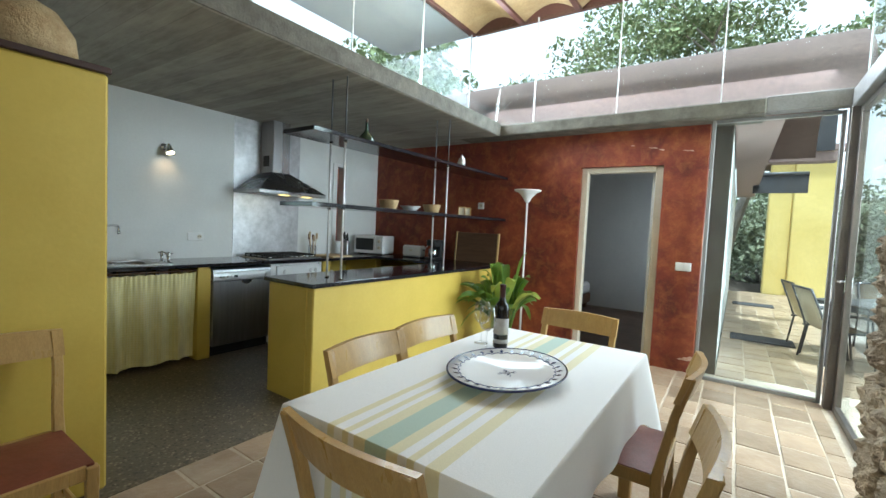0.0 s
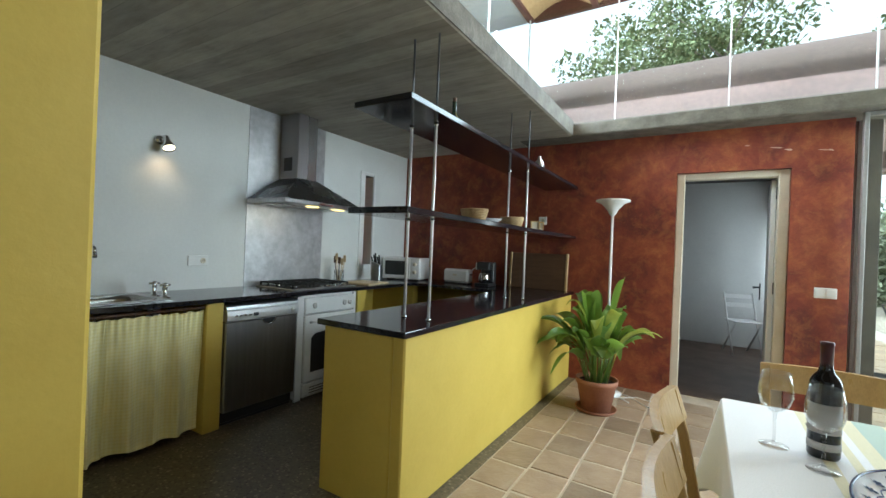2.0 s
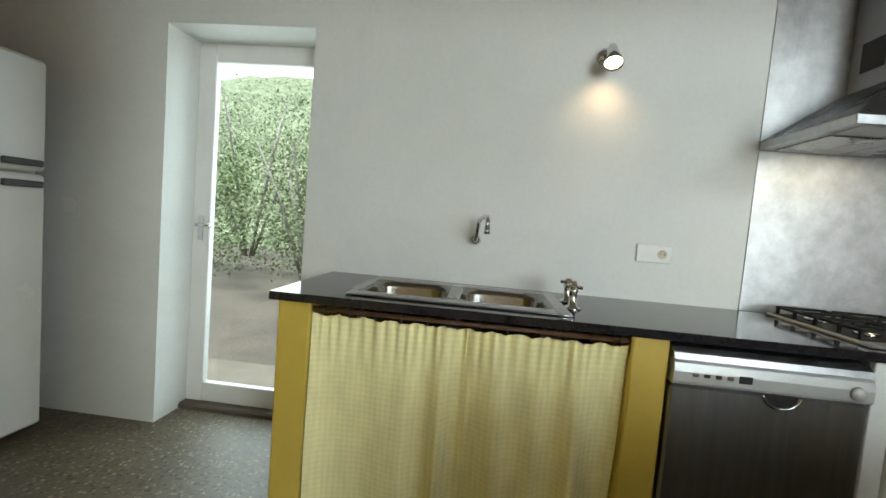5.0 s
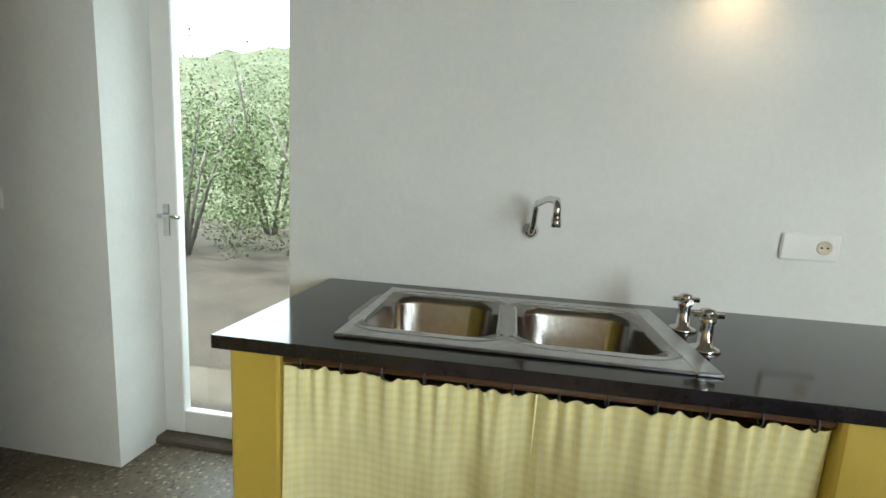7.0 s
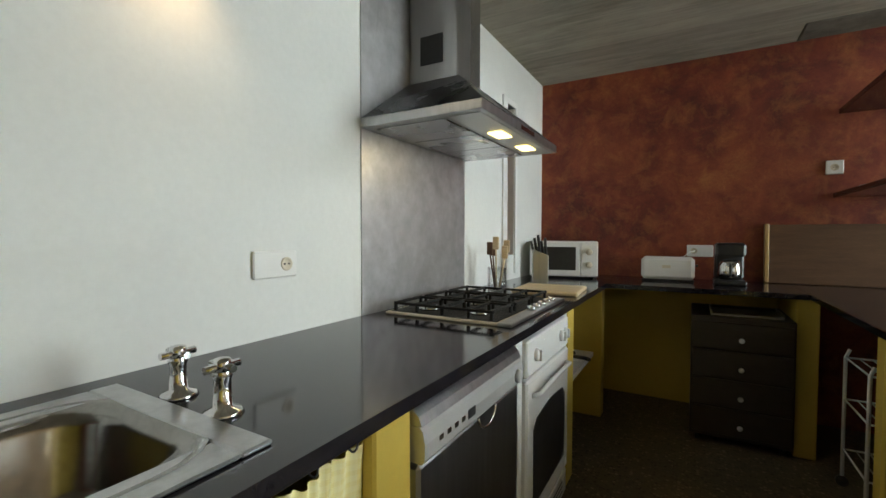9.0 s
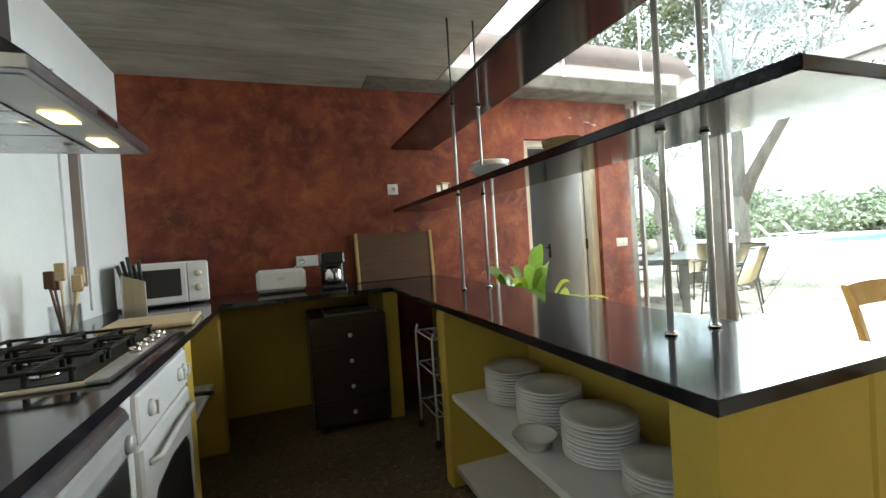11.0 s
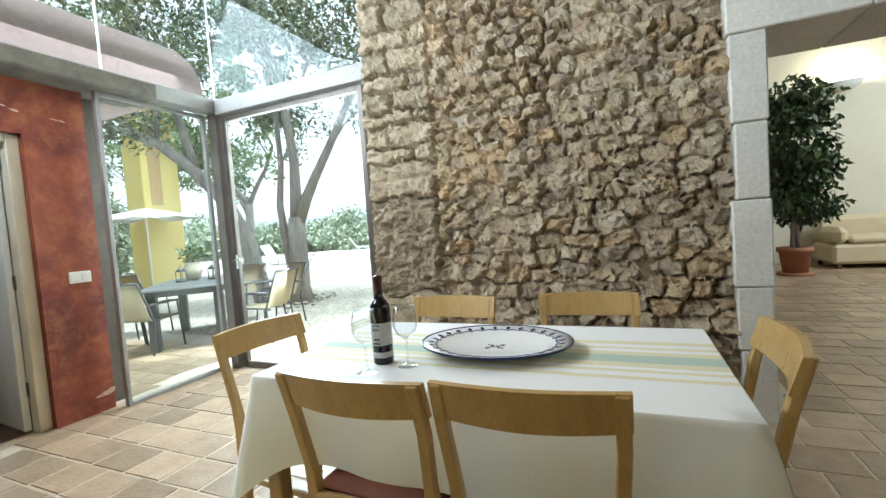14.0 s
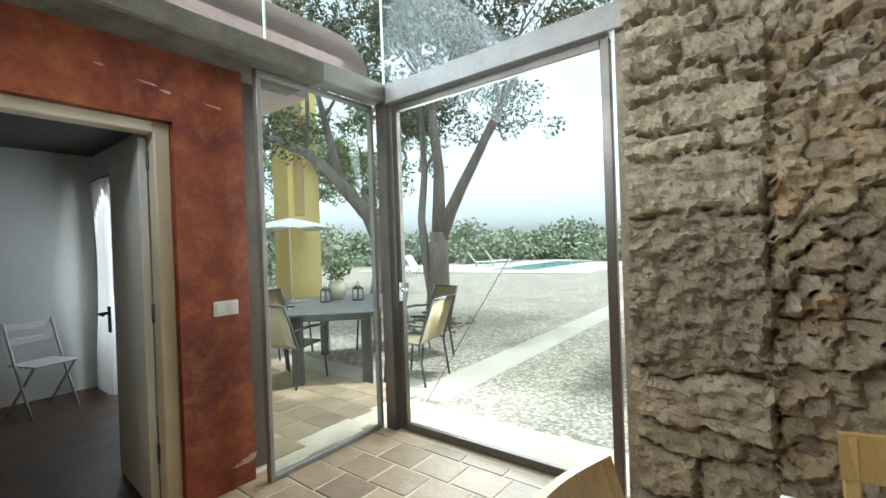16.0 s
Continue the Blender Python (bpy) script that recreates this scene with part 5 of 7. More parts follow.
part("body", B().box(-0.16, -0.065, 0.012, 0.16, 0.065, 0.165, 0.022), M_ENAMEL, ts)
part("slot", B().box(-0.12, -0.012, 0.1655, 0.12, 0.012, 0.167, 0.0005), M_BLACK, ts)
part("base", B().box(-0.155, -0.06, 0, 0.155, 0.06, 0.0125, 0.003), M_BLACK, ts)
part("lever", B().box(0.161, -0.015, 0.10, 0.178, 0.015, 0.115, 0.003), M_BLACK, ts)
part("emblem", B().box(-0.03, -0.067, 0.09, 0.02, -0.0655, 0.11, 0.0005), M_CREAM, ts)
cm = thing("coffee_maker", (-1.90, 5.03, CT), "black filter coffee maker with a glass jug", "coffee maker")
part("base", B().box(-0.085, -0.12, 0, 0.085, 0.09, 0.03, 0.008), M_BLACK, cm)
part("column", B().box(-0.08, 0.02, 0.03, 0.08, 0.09, 0.26, 0.012), M_BLACK, cm)
part("brew_head", B().box(-0.08, -0.10, 0.175, 0.08, 0.0195, 0.26, 0.014), M_BLACK, cm)
jug = part("jug", B().lathe([(0, 0.032), (0.055, 0.032), (0.066, 0.07), (0.06, 0.13), (0.045, 0.155), (0.042, 0.155), (0.057, 0.128), (0.062, 0.07), (0, 0.036)], (0, -0.045, 0), 18), M_CHROME, cm, "bright jug")
part("jug_handle", B().tube([(0, -0.105, 0.13), (0, -0.14, 0.12), (0, -0.14, 0.07), (0, -0.108, 0.06)], 0.007), M_BLACK, jug)
single("socket_cable", B().tube([(-2.09, 5.235, 1.09), (-2.12, 5.21, 1.08), (-2.18, 5.2, 1.03), (-2.2, 5.18, 0.94), (-2.2, 5.12, 0.90)], 0.004, 6), M_PVC, "white cable from the socket to the toaster", "cable")
kb = thing("knife_block", (-2.95, 4.42, CT), "steel knife block full of dark handled knives", "knife block", turn=20)
part("block", B().prism([(-0.05, 0.0), (0.05, 0.0), (0.05, 0.18), (-0.05, 0.22)], -0.04, 0.04, 0.004, pose(0, 0, 0, 90, 0, 0) @ pose(0, 0, 0)), M_STEEL, kb)
for k in range(5):
    part("knife", B().tube([(-0.035 + 0.018 * k, 0.012 * (k % 2), 0.17), (-0.06 + 0.022 * k, 0.012 * (k % 2) - 0.01, 0.27 + 0.02 * (k % 3))], 0.009, 8), M_BLACK, kb)
uj = thing("utensil_jar", (-3.05, 3.95, CT), "glass jar of wooden spoons on the worktop", "utensil jar")
part("jar", B().lathe([(0, 0), (0.05, 0), (0.052, 0.01), (0.052, 0.13), (0.048, 0.13), (0.048, 0.012), (0, 0.008)], n=20), M_WINE, uj, "clear glass jar")
for k, (dx, dy, h) in enumerate(((0.03, 0.02, 0.27), (-0.03, 0.03, 0.25), (0.01, -0.035, 0.29), (-0.02, -0.02, 0.26), (0.035, -0.01, 0.24))):
    part("spoon", B().tube([(dx * 0.4, dy * 0.4, 0.015), (dx * 1.5, dy * 1.5, h - 0.05)], 0.005, 6).box(dx * 1.5 - 0.018, dy * 1.5 - 0.005, h - 0.06, dx * 1.5 + 0.018, dy * 1.5 + 0.005, h + 0.01, 0.004), (M_BOARD, M_BROWNWOOD)[k % 2], uj)
single("chopping_board", B().box(-0.17, -0.17, 0, 0.17, 0.17, 0.022, 0.006), M_BOARD, "pale wooden chopping board on the worktop", "chopping board", (-2.78, 4.06, CT), 4)
wb = thing("serving_board", (-1.38, 5.20, CT), "large brown wooden board leaning on the red wall", "board")
part("panel", B().box(-0.30, -0.01, 0.0, 0.30, 0.01, 0.38, 0.004, m=pose(0, 0, 0, -5, 0, 0)), M_BROWNWOOD, wb)
for x in (-0.308, 0.308):
    part("edge_strip", B().box(x - 0.0125, -0.016, 0.0, x + 0.0125, 0.016, 0.385, 0.004, m=pose(0, 0, 0, -5, 0, 0)), M_WOOD, wb, "orange wooden edge strip")

# dark drawer unit under the back worktop
du = thing("drawer_unit", (-1.865, 4.60, 0), "black four drawer unit on casters under the worktop", "drawers")
part("carcass", B().box(-0.24, 0, 0.05, 0.24, 0.5, 0.74, 0.004), M_BLKWOOD, du)
for k in range(4):
    d3 = part("drawer", B().box(-0.232, -0.018, 0.075 + 0.162 * k, 0.232, -0.0005, 0.225 + 0.162 * k, 0.004), M_BLKWOOD, du)
    part("knob", B().lathe([(0, 0), (0.008, 0), (0.008, 0.012), (0.015, 0.02), (0.012, 0.03), (0, 0.032)], n=12, m=pose(0, -0.018, 0.135 + 0.162 * k, 90, 0, 0)), M_CERAM, d3, "round pale knob")
for x in (-0.2, 0.2):
    for y in (0.05, 0.45):
        part("caster", B().lathe([(0, -0.01), (0.025, -0.01), (0.025, 0.01), (0, 0.01)], n=12, m=pose(x, y, 0.025, 0, 90, 0)), M_BLACK, du)
tray = single("baking_tray", B().box(-0.17, -0.12, 0, 0.17, 0.12, 0.012, 0.004).box(-0.17, -0.12, 0.012, -0.16, 0.12, 0.03, 0.002).box(0.16, -0.12, 0.012, 0.17, 0.12, 0.03, 0.002), M_STEEL, "thin metal tray on the drawer unit", "tray", (-1.84, 4.76, 0.741))

# fridge
fg = thing("fridge", (-2.69, -0.23, 0), "white two door fridge freezer", "fridge")
part("body", B().box(-0.30, -0.62, 0.03, 0.30, -0.055, 1.76, 0.008), M_ENAMEL, fg)
for z0, z1 in ((0.05, 1.24), (1.255, 1.755)):
    d4 = part("door", B().box(-0.298, -0.05, z0, 0.298, 0.0, z1, 0.014), M_ENAMEL, fg)
    part("handle", B().box(-0.27, 0.001, (z1 - 0.06) if z0 < 0.1 else (z0 + 0.02), -0.10, 0.022, (z1 - 0.03) if z0 < 0.1 else (z0 + 0.05), 0.006), M_METAL_D, d4, "grey grip")
for x in (-0.25, 0.25):
    part("foot", B().box(x - 0.02, -0.55, 0.0, x + 0.02, -0.10, 0.031, 0.003), M_BLACK, fg)

# things on the hanging shelves


def basket(at, label, r=0.088):
    t = thing("bread_basket", at, label, "basket", "baskets")
    b = B()
    for k in range(7):
        z = 0.006 + 0.010 * k
        rr = r * (0.78 + 0.22 * k / 6)
        pts = [(rr * math.cos(a) + 0.004 * math.sin(12 * a + k * math.pi), (rr * math.sin(a)) * 0.8, z) for a in [2 * math.pi * i / 36 for i in range(37)]]
        b.tube(pts, 0.006, 5, cap=False)
    part("weave", b, M_WICKER, t)
    b = B()
    for i in range(24):
        a = 2 * math.pi * i / 24
        b.tube([(r * 0.78 * math.cos(a), r * 0.78 * 0.8 * math.sin(a), 0.0), (r * math.cos(a), r * 0.8 * math.sin(a), 0.072)], 0.003, 5)
    part("stake", b, M_WICKER, t)
    part("rim", B().tube([(r * 1.02 * math.cos(a), r * 0.82 * math.sin(a), 0.075) for a in [2 * math.pi * i / 36 for i in range(37)]], 0.0065, 6, cap=False), M_WICKER, t)
    part("bottom", B().lathe([(0, 0.001), (r * 0.78 * 0.8, 0.001), (r * 0.78 * 0.8, 0.006), (0, 0.006)], n=20), M_WICKER, t)
    return t


for y in (3.24, 3.88):
    basket((-1.15, y, 1.463), "woven wicker bread basket on the hanging shelf")
for y in (4.50, 4.62):
    nb = thing("napkin_holder", (-1.18, y, 1.463), "small wooden napkin holder on the hanging shelf", "napkin holder", "napkin holders", 25)
    part("frame", B().box(-0.04, -0.01, 0, 0.04, 0.01, 0.012, 0.002).box(-0.04, -0.009, 0.012, -0.03, 0.009, 0.10, 0.002).box(0.03, -0.009, 0.012, 0.04, 0.009, 0.10, 0.002).box(-0.03, -0.009, 0.09, 0.03, 0.009, 0.10, 0.002), M_WOOD, nb)
    part("back", B().box(-0.03, 0.002, 0.012, 0.03, 0.006, 0.09, 0.001), M_CREAM, nb)
single("bowl", B().lathe([(0, 0), (0.05, 0.0), (0.055, 0.008), (0.10, 0.05), (0.105, 0.052), (0.095, 0.046), (0.045, 0.014), (0, 0.012)], n=28), M_CERAM, "wide white china bowl on the hanging shelf", "bowl", (-1.26, 3.68, 1.463))
dem = thing("green_flask", (-1.16, 2.95, 1.976), "dark green glass flask with a long neck", "bottle")
part("body", B().lathe([(0, 0), (0.065, 0), (0.07, 0.015), (0.055, 0.06), (0.02, 0.10), (0.013, 0.12), (0.013, 0.17), (0.016, 0.175), (0, 0.176)], n=20), M_GREENGL, dem)
part("stopper", B().lathe([(0, 0.176), (0.011, 0.176), (0.012, 0.2), (0, 0.203)], n=12), M_BROWNWOOD, dem)
oil = thing("oil_can", (-1.10, 4.32, 1.976), "small pewter oil can on the upper shelf", "oil can")
part("body", B().lathe([(0, 0), (0.04, 0), (0.045, 0.05), (0.03, 0.09), (0.015, 0.1), (0.012, 0.13), (0, 0.132)], n=18), M_STEEL, oil)
part("handle", B().tube([(0, 0.012, 0.12), (0, 0.06, 0.10), (0, 0.06, 0.05), (0, 0.04, 0.035)], 0.005), M_STEEL, oil)

# straw dome on the partition
single("straw_hat_dome", B().lathe([(0, 0.30), (0.06, 0.29), (0.13, 0.25), (0.19, 0.16), (0.21, 0.0), (0.20, 0.0), (0.18, 0.15), (0, 0.28)], n=24), M_WICKER, "large domed straw cover on the partition", "food cover", (-1.35, 0.94, 1.986))

# ---- dining corner ----
TX0, TX1, TY0, TY1, TZ = 0.215, 1.05, 1.25, 2.76, 0.735
tb = thing("dining_table", ((TX0 + TX1) / 2, (TY0 + TY1) / 2, 0), "wooden dining table under a white cloth", "table")
hw, hl = (TX1 - TX0) / 2, (TY1 - TY0) / 2
part("tabletop", B().box(-hw, -hl, TZ - 0.03, hw, hl, TZ, 0.004), M_WOOD, tb)
part("apron", B().box(-hw + 0.03, -hl + 0.03, TZ - 0.11, hw - 0.03, hl - 0.03, TZ - 0.031, 0.004), M_WOOD, tb)
for x in (-1, 1):
    for y in (-1, 1):
        part("leg", B().box(x * (hw - 0.075), y * (hl - 0.075), 0, x * (hw - 0.015), y * (hl - 0.015), TZ - 0.111, 0.006), M_WOOD, tb)


def table_cloth():
    rows = []
    n = 176

    def outline(s):
        p = s * 2 * (2 * hw + 2 * hl)
        for a, c, ln in (((-hw, -hl), (1, 0), 2 * hw), ((hw, -hl), (0, 1), 2 * hl), ((hw, hl), (-1, 0), 2 * hw), ((-hw, hl), (0, -1), 2 * hl)):
            if p <= ln + 1e-9:
                return a[0] + c[0] * p, a[1] + c[1] * p, c[1], -c[0], min(p, ln - p)
            p -= ln
        return -hw, -hl, -1, 0, 0

    levels = [0.0, 0.004, 0.02, 0.06, 0.12, 0.18, 0.24, 0.30, 0.34]
    b = B()
    for li, d in enumerate(levels):
        row = []
        for k in range(n + 1):
            x, y, nx, ny, dc = outline((k % n) / n)
            near = max(0.0, 1 - dc / 0.20)
            f = d / 0.34
            wave = math.sin(k * 0.42) * 0.5 + math.sin(k * 0.17 + 1.3) * 0.5
            out = 0.004 + f * (0.006 + 0.010 * wave * (0.4 + f) + 0.05 * near)
            cx, cy = (1 if x > 0 else -1), (1 if y > 0 else -1)
            ox = nx * out + cx * near * near * 0.05 * f
            oy = ny * out + cy * near * near * 0.05 * f
            if li == 0:
                ox = oy = 0
            drop = d * (0.86 + 0.42 * near * near) + 0.008 * f * wave
            row.append((x + ox, y + oy, 0.004 - drop))
        rows.append(row)
    b.sheet(rows)
    m, k = 10, 18
    top = [[(-hw + 2 * hw * i / m, -hl + 2 * hl * j / k, 0.004 + (0.0015 * noise.noise((i * 0.9, j * 0.9, 2.0)) if 0 < i < m and 0 < j < k else 0)) for i in range(m + 1)] for j in range(k + 1)]
    b.sheet(top)
    bmesh.ops.remove_doubles(b.bm, verts=b.bm.verts[:], dist=0.0006)
    return b


single("tablecloth", table_cloth(), M_LINEN, "white linen tablecloth with yellow and green stripes", "tablecloth", ((TX0 + TX1) / 2, (TY0 + TY1) / 2, TZ + 0.001))


def dining_chair():
    c = thing("dining_chair", (0, 0, 0), "honey beech dining chair with a rust seat", "chair", "dining chairs")
    W, D, SH, BH = 0.226, 0.40, 0.44, 0.83
    for x in (-1, 1):
        b = B()
        pts = [(0.0, 0.0), (0.012, 0.20), (0.016, 0.42), (0.0, 0.52), (-0.032, 0.68), (-0.074, BH - 0.002)]
        rows = []
        for off, z in pts:
            w = 0.017 if z > 0.5 else 0.019
            d = 0.020 if z < 0.5 else 0.016
            xx = x * (W - 0.019 + (0.010 if z > 0.6 else 0.0))
            rows.append([(xx - w, off - d, z), (xx + w, off - d, z), (xx + w, off + d, z), (xx - w, off + d, z), (xx - w, off - d, z)])
        b.sheet(rows, smooth=False)
        b.bm.faces.new([b.bm.verts.new(p) for p in rows[-1][:4]])
        b.bm.faces.new([b.bm.verts.new(p) for p in rows[0][:4]])
        bmesh.ops.remove_doubles(b.bm, verts=b.bm.verts[:], dist=1e-5)
        bmesh.ops.bevel(b.bm, geom=[e for e in b.bm.edges if len(e.link_faces) == 2 and e.calc_face_angle(0) > 0.8], offset=0.004, segments=1, affect="EDGES")
        part("back_post", b, M_WOOD, c)
        b = B()
        rows = [[(x * (W - 0.02) - s, D - s, z), (x * (W - 0.02) + s, D - s, z), (x * (W - 0.02) + s, D + s, z), (x * (W - 0.02) - s, D + s, z), (x * (W - 0.02) - s, D - s, z)] for z, s in ((0, 0.013), (0.42, 0.019))]
        b.sheet(rows, smooth=False)
        b.bm.faces.new([b.bm.verts.new(p) for p in rows[0][:4]])
        b.bm.faces.new([b.bm.verts.new(p) for p in rows[1][:4]])
        bmesh.ops.remove_doubles(b.bm, verts=b.bm.verts[:], dist=1e-5)
        bmesh.ops.bevel(b.bm, geom=b.bm.edges[:], offset=0.003, segments=1, affect="EDGES")
        part("leg", b, M_WOOD, c)
        part("side_rail", B().box(x * (W - 0.032), 0.02, 0.375, x * (W - 0.010), D - 0.018, 0.43, 0.004), M_WOOD, c)
        part("stretcher", B().box(x * (W - 0.028), 0.02, 0.20, x * (W - 0.014), D - 0.015, 0.225, 0.003), M_WOOD, c)
    part("front_rail", B().box(-W + 0.036, D - 0.012, 0.375, W - 0.036, D + 0.010, 0.43, 0.004), M_WOOD, c)
    part("back_rail", B().box(-W + 0.036, -0.008, 0.375, W - 0.036, 0.016, 0.43, 0.004), M_WOOD, c)
    b, rings = B(), []
    for k in range(15):
        f = math.sin(math.pi * k / 14)
        x = (W + 0.012) * (2 * k / 14 - 1)
        lo, hi = -0.022 - 0.036 * f, -0.055 - 0.036 * f
        rings.append([b.bm.verts.new(p) for p in ((x, lo, 0.728 - 0.006 * f), (x, lo - 0.022, 0.728 - 0.006 * f), (x, hi - 0.022, BH + 0.004 * f), (x, hi, BH + 0.004 * f))])
    for p, q in zip(rings, rings[1:]):
        for i in range(4):
            b.bm.faces.new((p[i], p[(i + 1) % 4], q[(i + 1) % 4], q[i]))
    b.bm.faces.new(rings[0])
    b.bm.faces.new(rings[-1])
    part("backrest", b, M_WOOD, c, "curved beech top rail")
    b = B()
    rows = []
    for j in range(9):
        v = j / 8
        rows.append([((-W + 0.012) + (2 * W - 0.024) * i / 8, 0.022 + (D - 0.02) * v, 0.432 + 0.022 * (math.sin(math.pi * v) * math.sin(math.pi * i / 8)) ** 0.5) for i in range(9)])
    b.sheet(rows, 0.0)
    b.box(-W + 0.012, 0.022, 0.420, W - 0.012, D + 0.002, 0.4318, 0.003)
    part("seat", b, M_SEAT, c, "padded rust red seat")
    return c


ch = dining_chair()
ch.matrix_world = pose(0.125, 2.235, 0, 0, 0, -91)
for x, y, turn in ((0.155, 1.755, -87), (1.215, 2.40, 90), (1.30, 1.70, 94), (0.60, 3.045, 176), (0.66, 1.165, -3)):
    copy_thing(ch, pose(x, y, 0, 0, 0, turn))
tagged(copy_thing(ch, pose(-0.86, 0.74, 0, 0, 0, -90)), "honey beech dining chair against the yellow partition", "chair")

# serving platter
pl = thing("serving_platter", (0.655, 1.985, TZ + 0.006), "large oval white platter with a blue painted rim", "platter")
pl.scale = (0.80, 1.0, 1.0)
R = 0.285
part("dish", B().lathe([(0, 0.004), (R * 0.5, 0.0), (R * 0.62, 0.004), (R * 0.74, 0.018), (R, 0.034), (R, 0.038), (R * 0.74, 0.024), (R * 0.66, 0.012), (0, 0.010)], n=64), M_CERAM, pl)
part("edge_band", B().tube([(R * math.cos(a), R * math.sin(a), 0.036) for a in [2 * math.pi * i / 64 for i in range(65)]], 0.0045, 6, cap=False), M_BLUE, pl, "blue edge line")


def on_rim(r):
    return 0.0252 + (r - R * 0.74) / (R * 0.26) * 0.0142


for i in range(28):
    a = 2 * math.pi * i / 28
    b = B()
    star = [(0.815, 0.0), (0.835, -0.030), (0.855, -0.020), (0.875, -0.055), (0.885, -0.022), (0.915, -0.030), (0.905, -0.008), (0.945, 0.0), (0.905, 0.008), (0.915, 0.030), (0.885, 0.022), (0.875, 0.055), (0.855, 0.020), (0.835, 0.030)]
    b.bm.faces.new([b.bm.verts.new((R * r * math.cos(a + w), R * r * math.sin(a + w), on_rim(R * r) + 0.0006)) for r, w in star])
    part("motif", b, M_BLUE, pl)
    pts = []
    for k in range(9):
        w = a + 2 * math.pi / 28 * k / 8
        r = R * (0.785 + 0.035 * math.sin(math.pi * k / 8))
        pts.append((r * math.cos(w), r * math.sin(w), on_rim(r) + 0.0004))
    part("scallop", B().tube(pts, 0.0016, 5, cap=False), M_BLUE_P, pl)
for i in range(8):
    a = 2 * math.pi * i / 8
    b = B()
    ln = 0.034 if i % 2 else 0.022
    b.bm.faces.new([b.bm.verts.new((r * math.cos(a + w), r * math.sin(a + w), 0.0112)) for r, w in ((0.004, 0.0), (ln * 0.5, -0.3), (ln, 0.0), (ln * 0.5, 0.3))])
    part("flower_petal", b, M_BLUE, pl)
for i in range(4):
    a = math.pi / 4 + math.pi / 2 * i
    part("scroll", B().tube([((0.036 + 0.010 * math.cos(q)) * math.cos(a + 0.25 * math.sin(q)), (0.036 + 0.010 * math.cos(q)) * math.sin(a + 0.25 * math.sin(q)), 0.0112) for q in [5.0 * k / 10 for k in range(11)]], 0.0011, 5), M_BLUE_P, pl)

# wine bottle and two glasses
wb2 = thing("wine_bottle", (0.44, 2.345, TZ + 0.006), "dark red wine bottle with a white label", "bottle")
part("glass_body", B().lathe([(0, 0.003), (0.034, 0.0), (0.037, 0.006), (0.037, 0.192), (0.0355, 0.207), (0.029, 0.222), (0.019, 0.234), (0.015, 0.25), (0.0145, 0.30)], n=28), M_BOTTLE, wb2)
part("capsule", B().lathe([(0.0150, 0.245), (0.0152, 0.305), (0.016, 0.307), (0.016, 0.318), (0, 0.32)], n=20), M_FOIL, wb2, "dark red foil capsule")
lb = part("label", B().lathe([(0.0374, 0.07), (0.0374, 0.15)], n=28), M_LABEL, wb2, "white paper label")
part("band", B().lathe([(0.0377, 0.025), (0.0377, 0.045)], n=28), M_LABEL, wb2)
for z in (0.075, 0.09, 0.125, 0.14):
    part("print_line", B().box(-0.0379, -0.014, z, -0.0376, 0.014, z + 0.005, 0), M_BLACK, lb)


def wine_glass():
    g = thing("wine_glass", (0, 0, 0), "clear stemmed wine glass on the tablecloth", "wine glass", "wine glasses")
    part("foot", B().lathe([(0, 0.0), (0.036, 0.0), (0.036, 0.0015), (0.012, 0.006), (0.005, 0.012), (0, 0.012)], n=28), M_WINE, g)
    part("stem", B().tube([(0, 0, 0.0115), (0, 0, 0.05), (0, 0, 0.099)], [0.0045, 0.0034, 0.005], 12), M_WINE, g)
    part("bowl", B().lathe([(0, 0.098), (0.012, 0.100), (0.034, 0.118), (0.043, 0.145), (0.042, 0.175), (0.035, 0.215), (0.0338, 0.215), (0.0405, 0.175), (0.0415, 0.145), (0.0325, 0.120), (0.011, 0.1025), (0, 0.1012)], n=32), M_WINE, g)
    return g


wg = wine_glass()
wg.matrix_world = pose(0.33, 2.345, TZ + 0.006)
copy_thing(wg, pose(0.42, 2.235, TZ + 0.006))

# floor lamp
fl = thing("floor_lamp", (-0.60, 4.96, 0), "white torchiere floor lamp by the red wall", "floor lamp")
part("base", B().lathe([(0, 0), (0.135, 0), (0.135, 0.014), (0.03, 0.026), (0.012, 0.05)], n=32), M_ENAMEL, fl)
part("pole", B().tube([(0, 0, 0.03), (0, 0, 1.66)], 0.0125, 12), M_ENAMEL, fl)
part("shade", B().lathe([(0.012, 1.64), (0.03, 1.66), (0.05, 1.70), (0.10, 1.755), (0.15, 1.775), (0.152, 1.79), (0.145, 1.79), (0.095, 1.765), (0.04, 1.71), (0, 1.68)], n=36), M_ENAMEL, fl, "white bowl shaped shade")
b = B().tube([(-0.50, 5.02, 0.004), (-0.40, 4.98, 0.006), (-0.30, 4.86, 0.004), (-0.22, 4.78, 0.004), (-0.16, 4.84, 0.004), (-0.2, 4.95, 0.004), (-0.34, 4.97, 0.012), (-0.46, 4.88, 0.006), (-0.38, 4.80, 0.005)], 0.005, 6)
single("lamp_cable", b, M_PVC, "loose coil of white lamp cable on the floor", "cable")

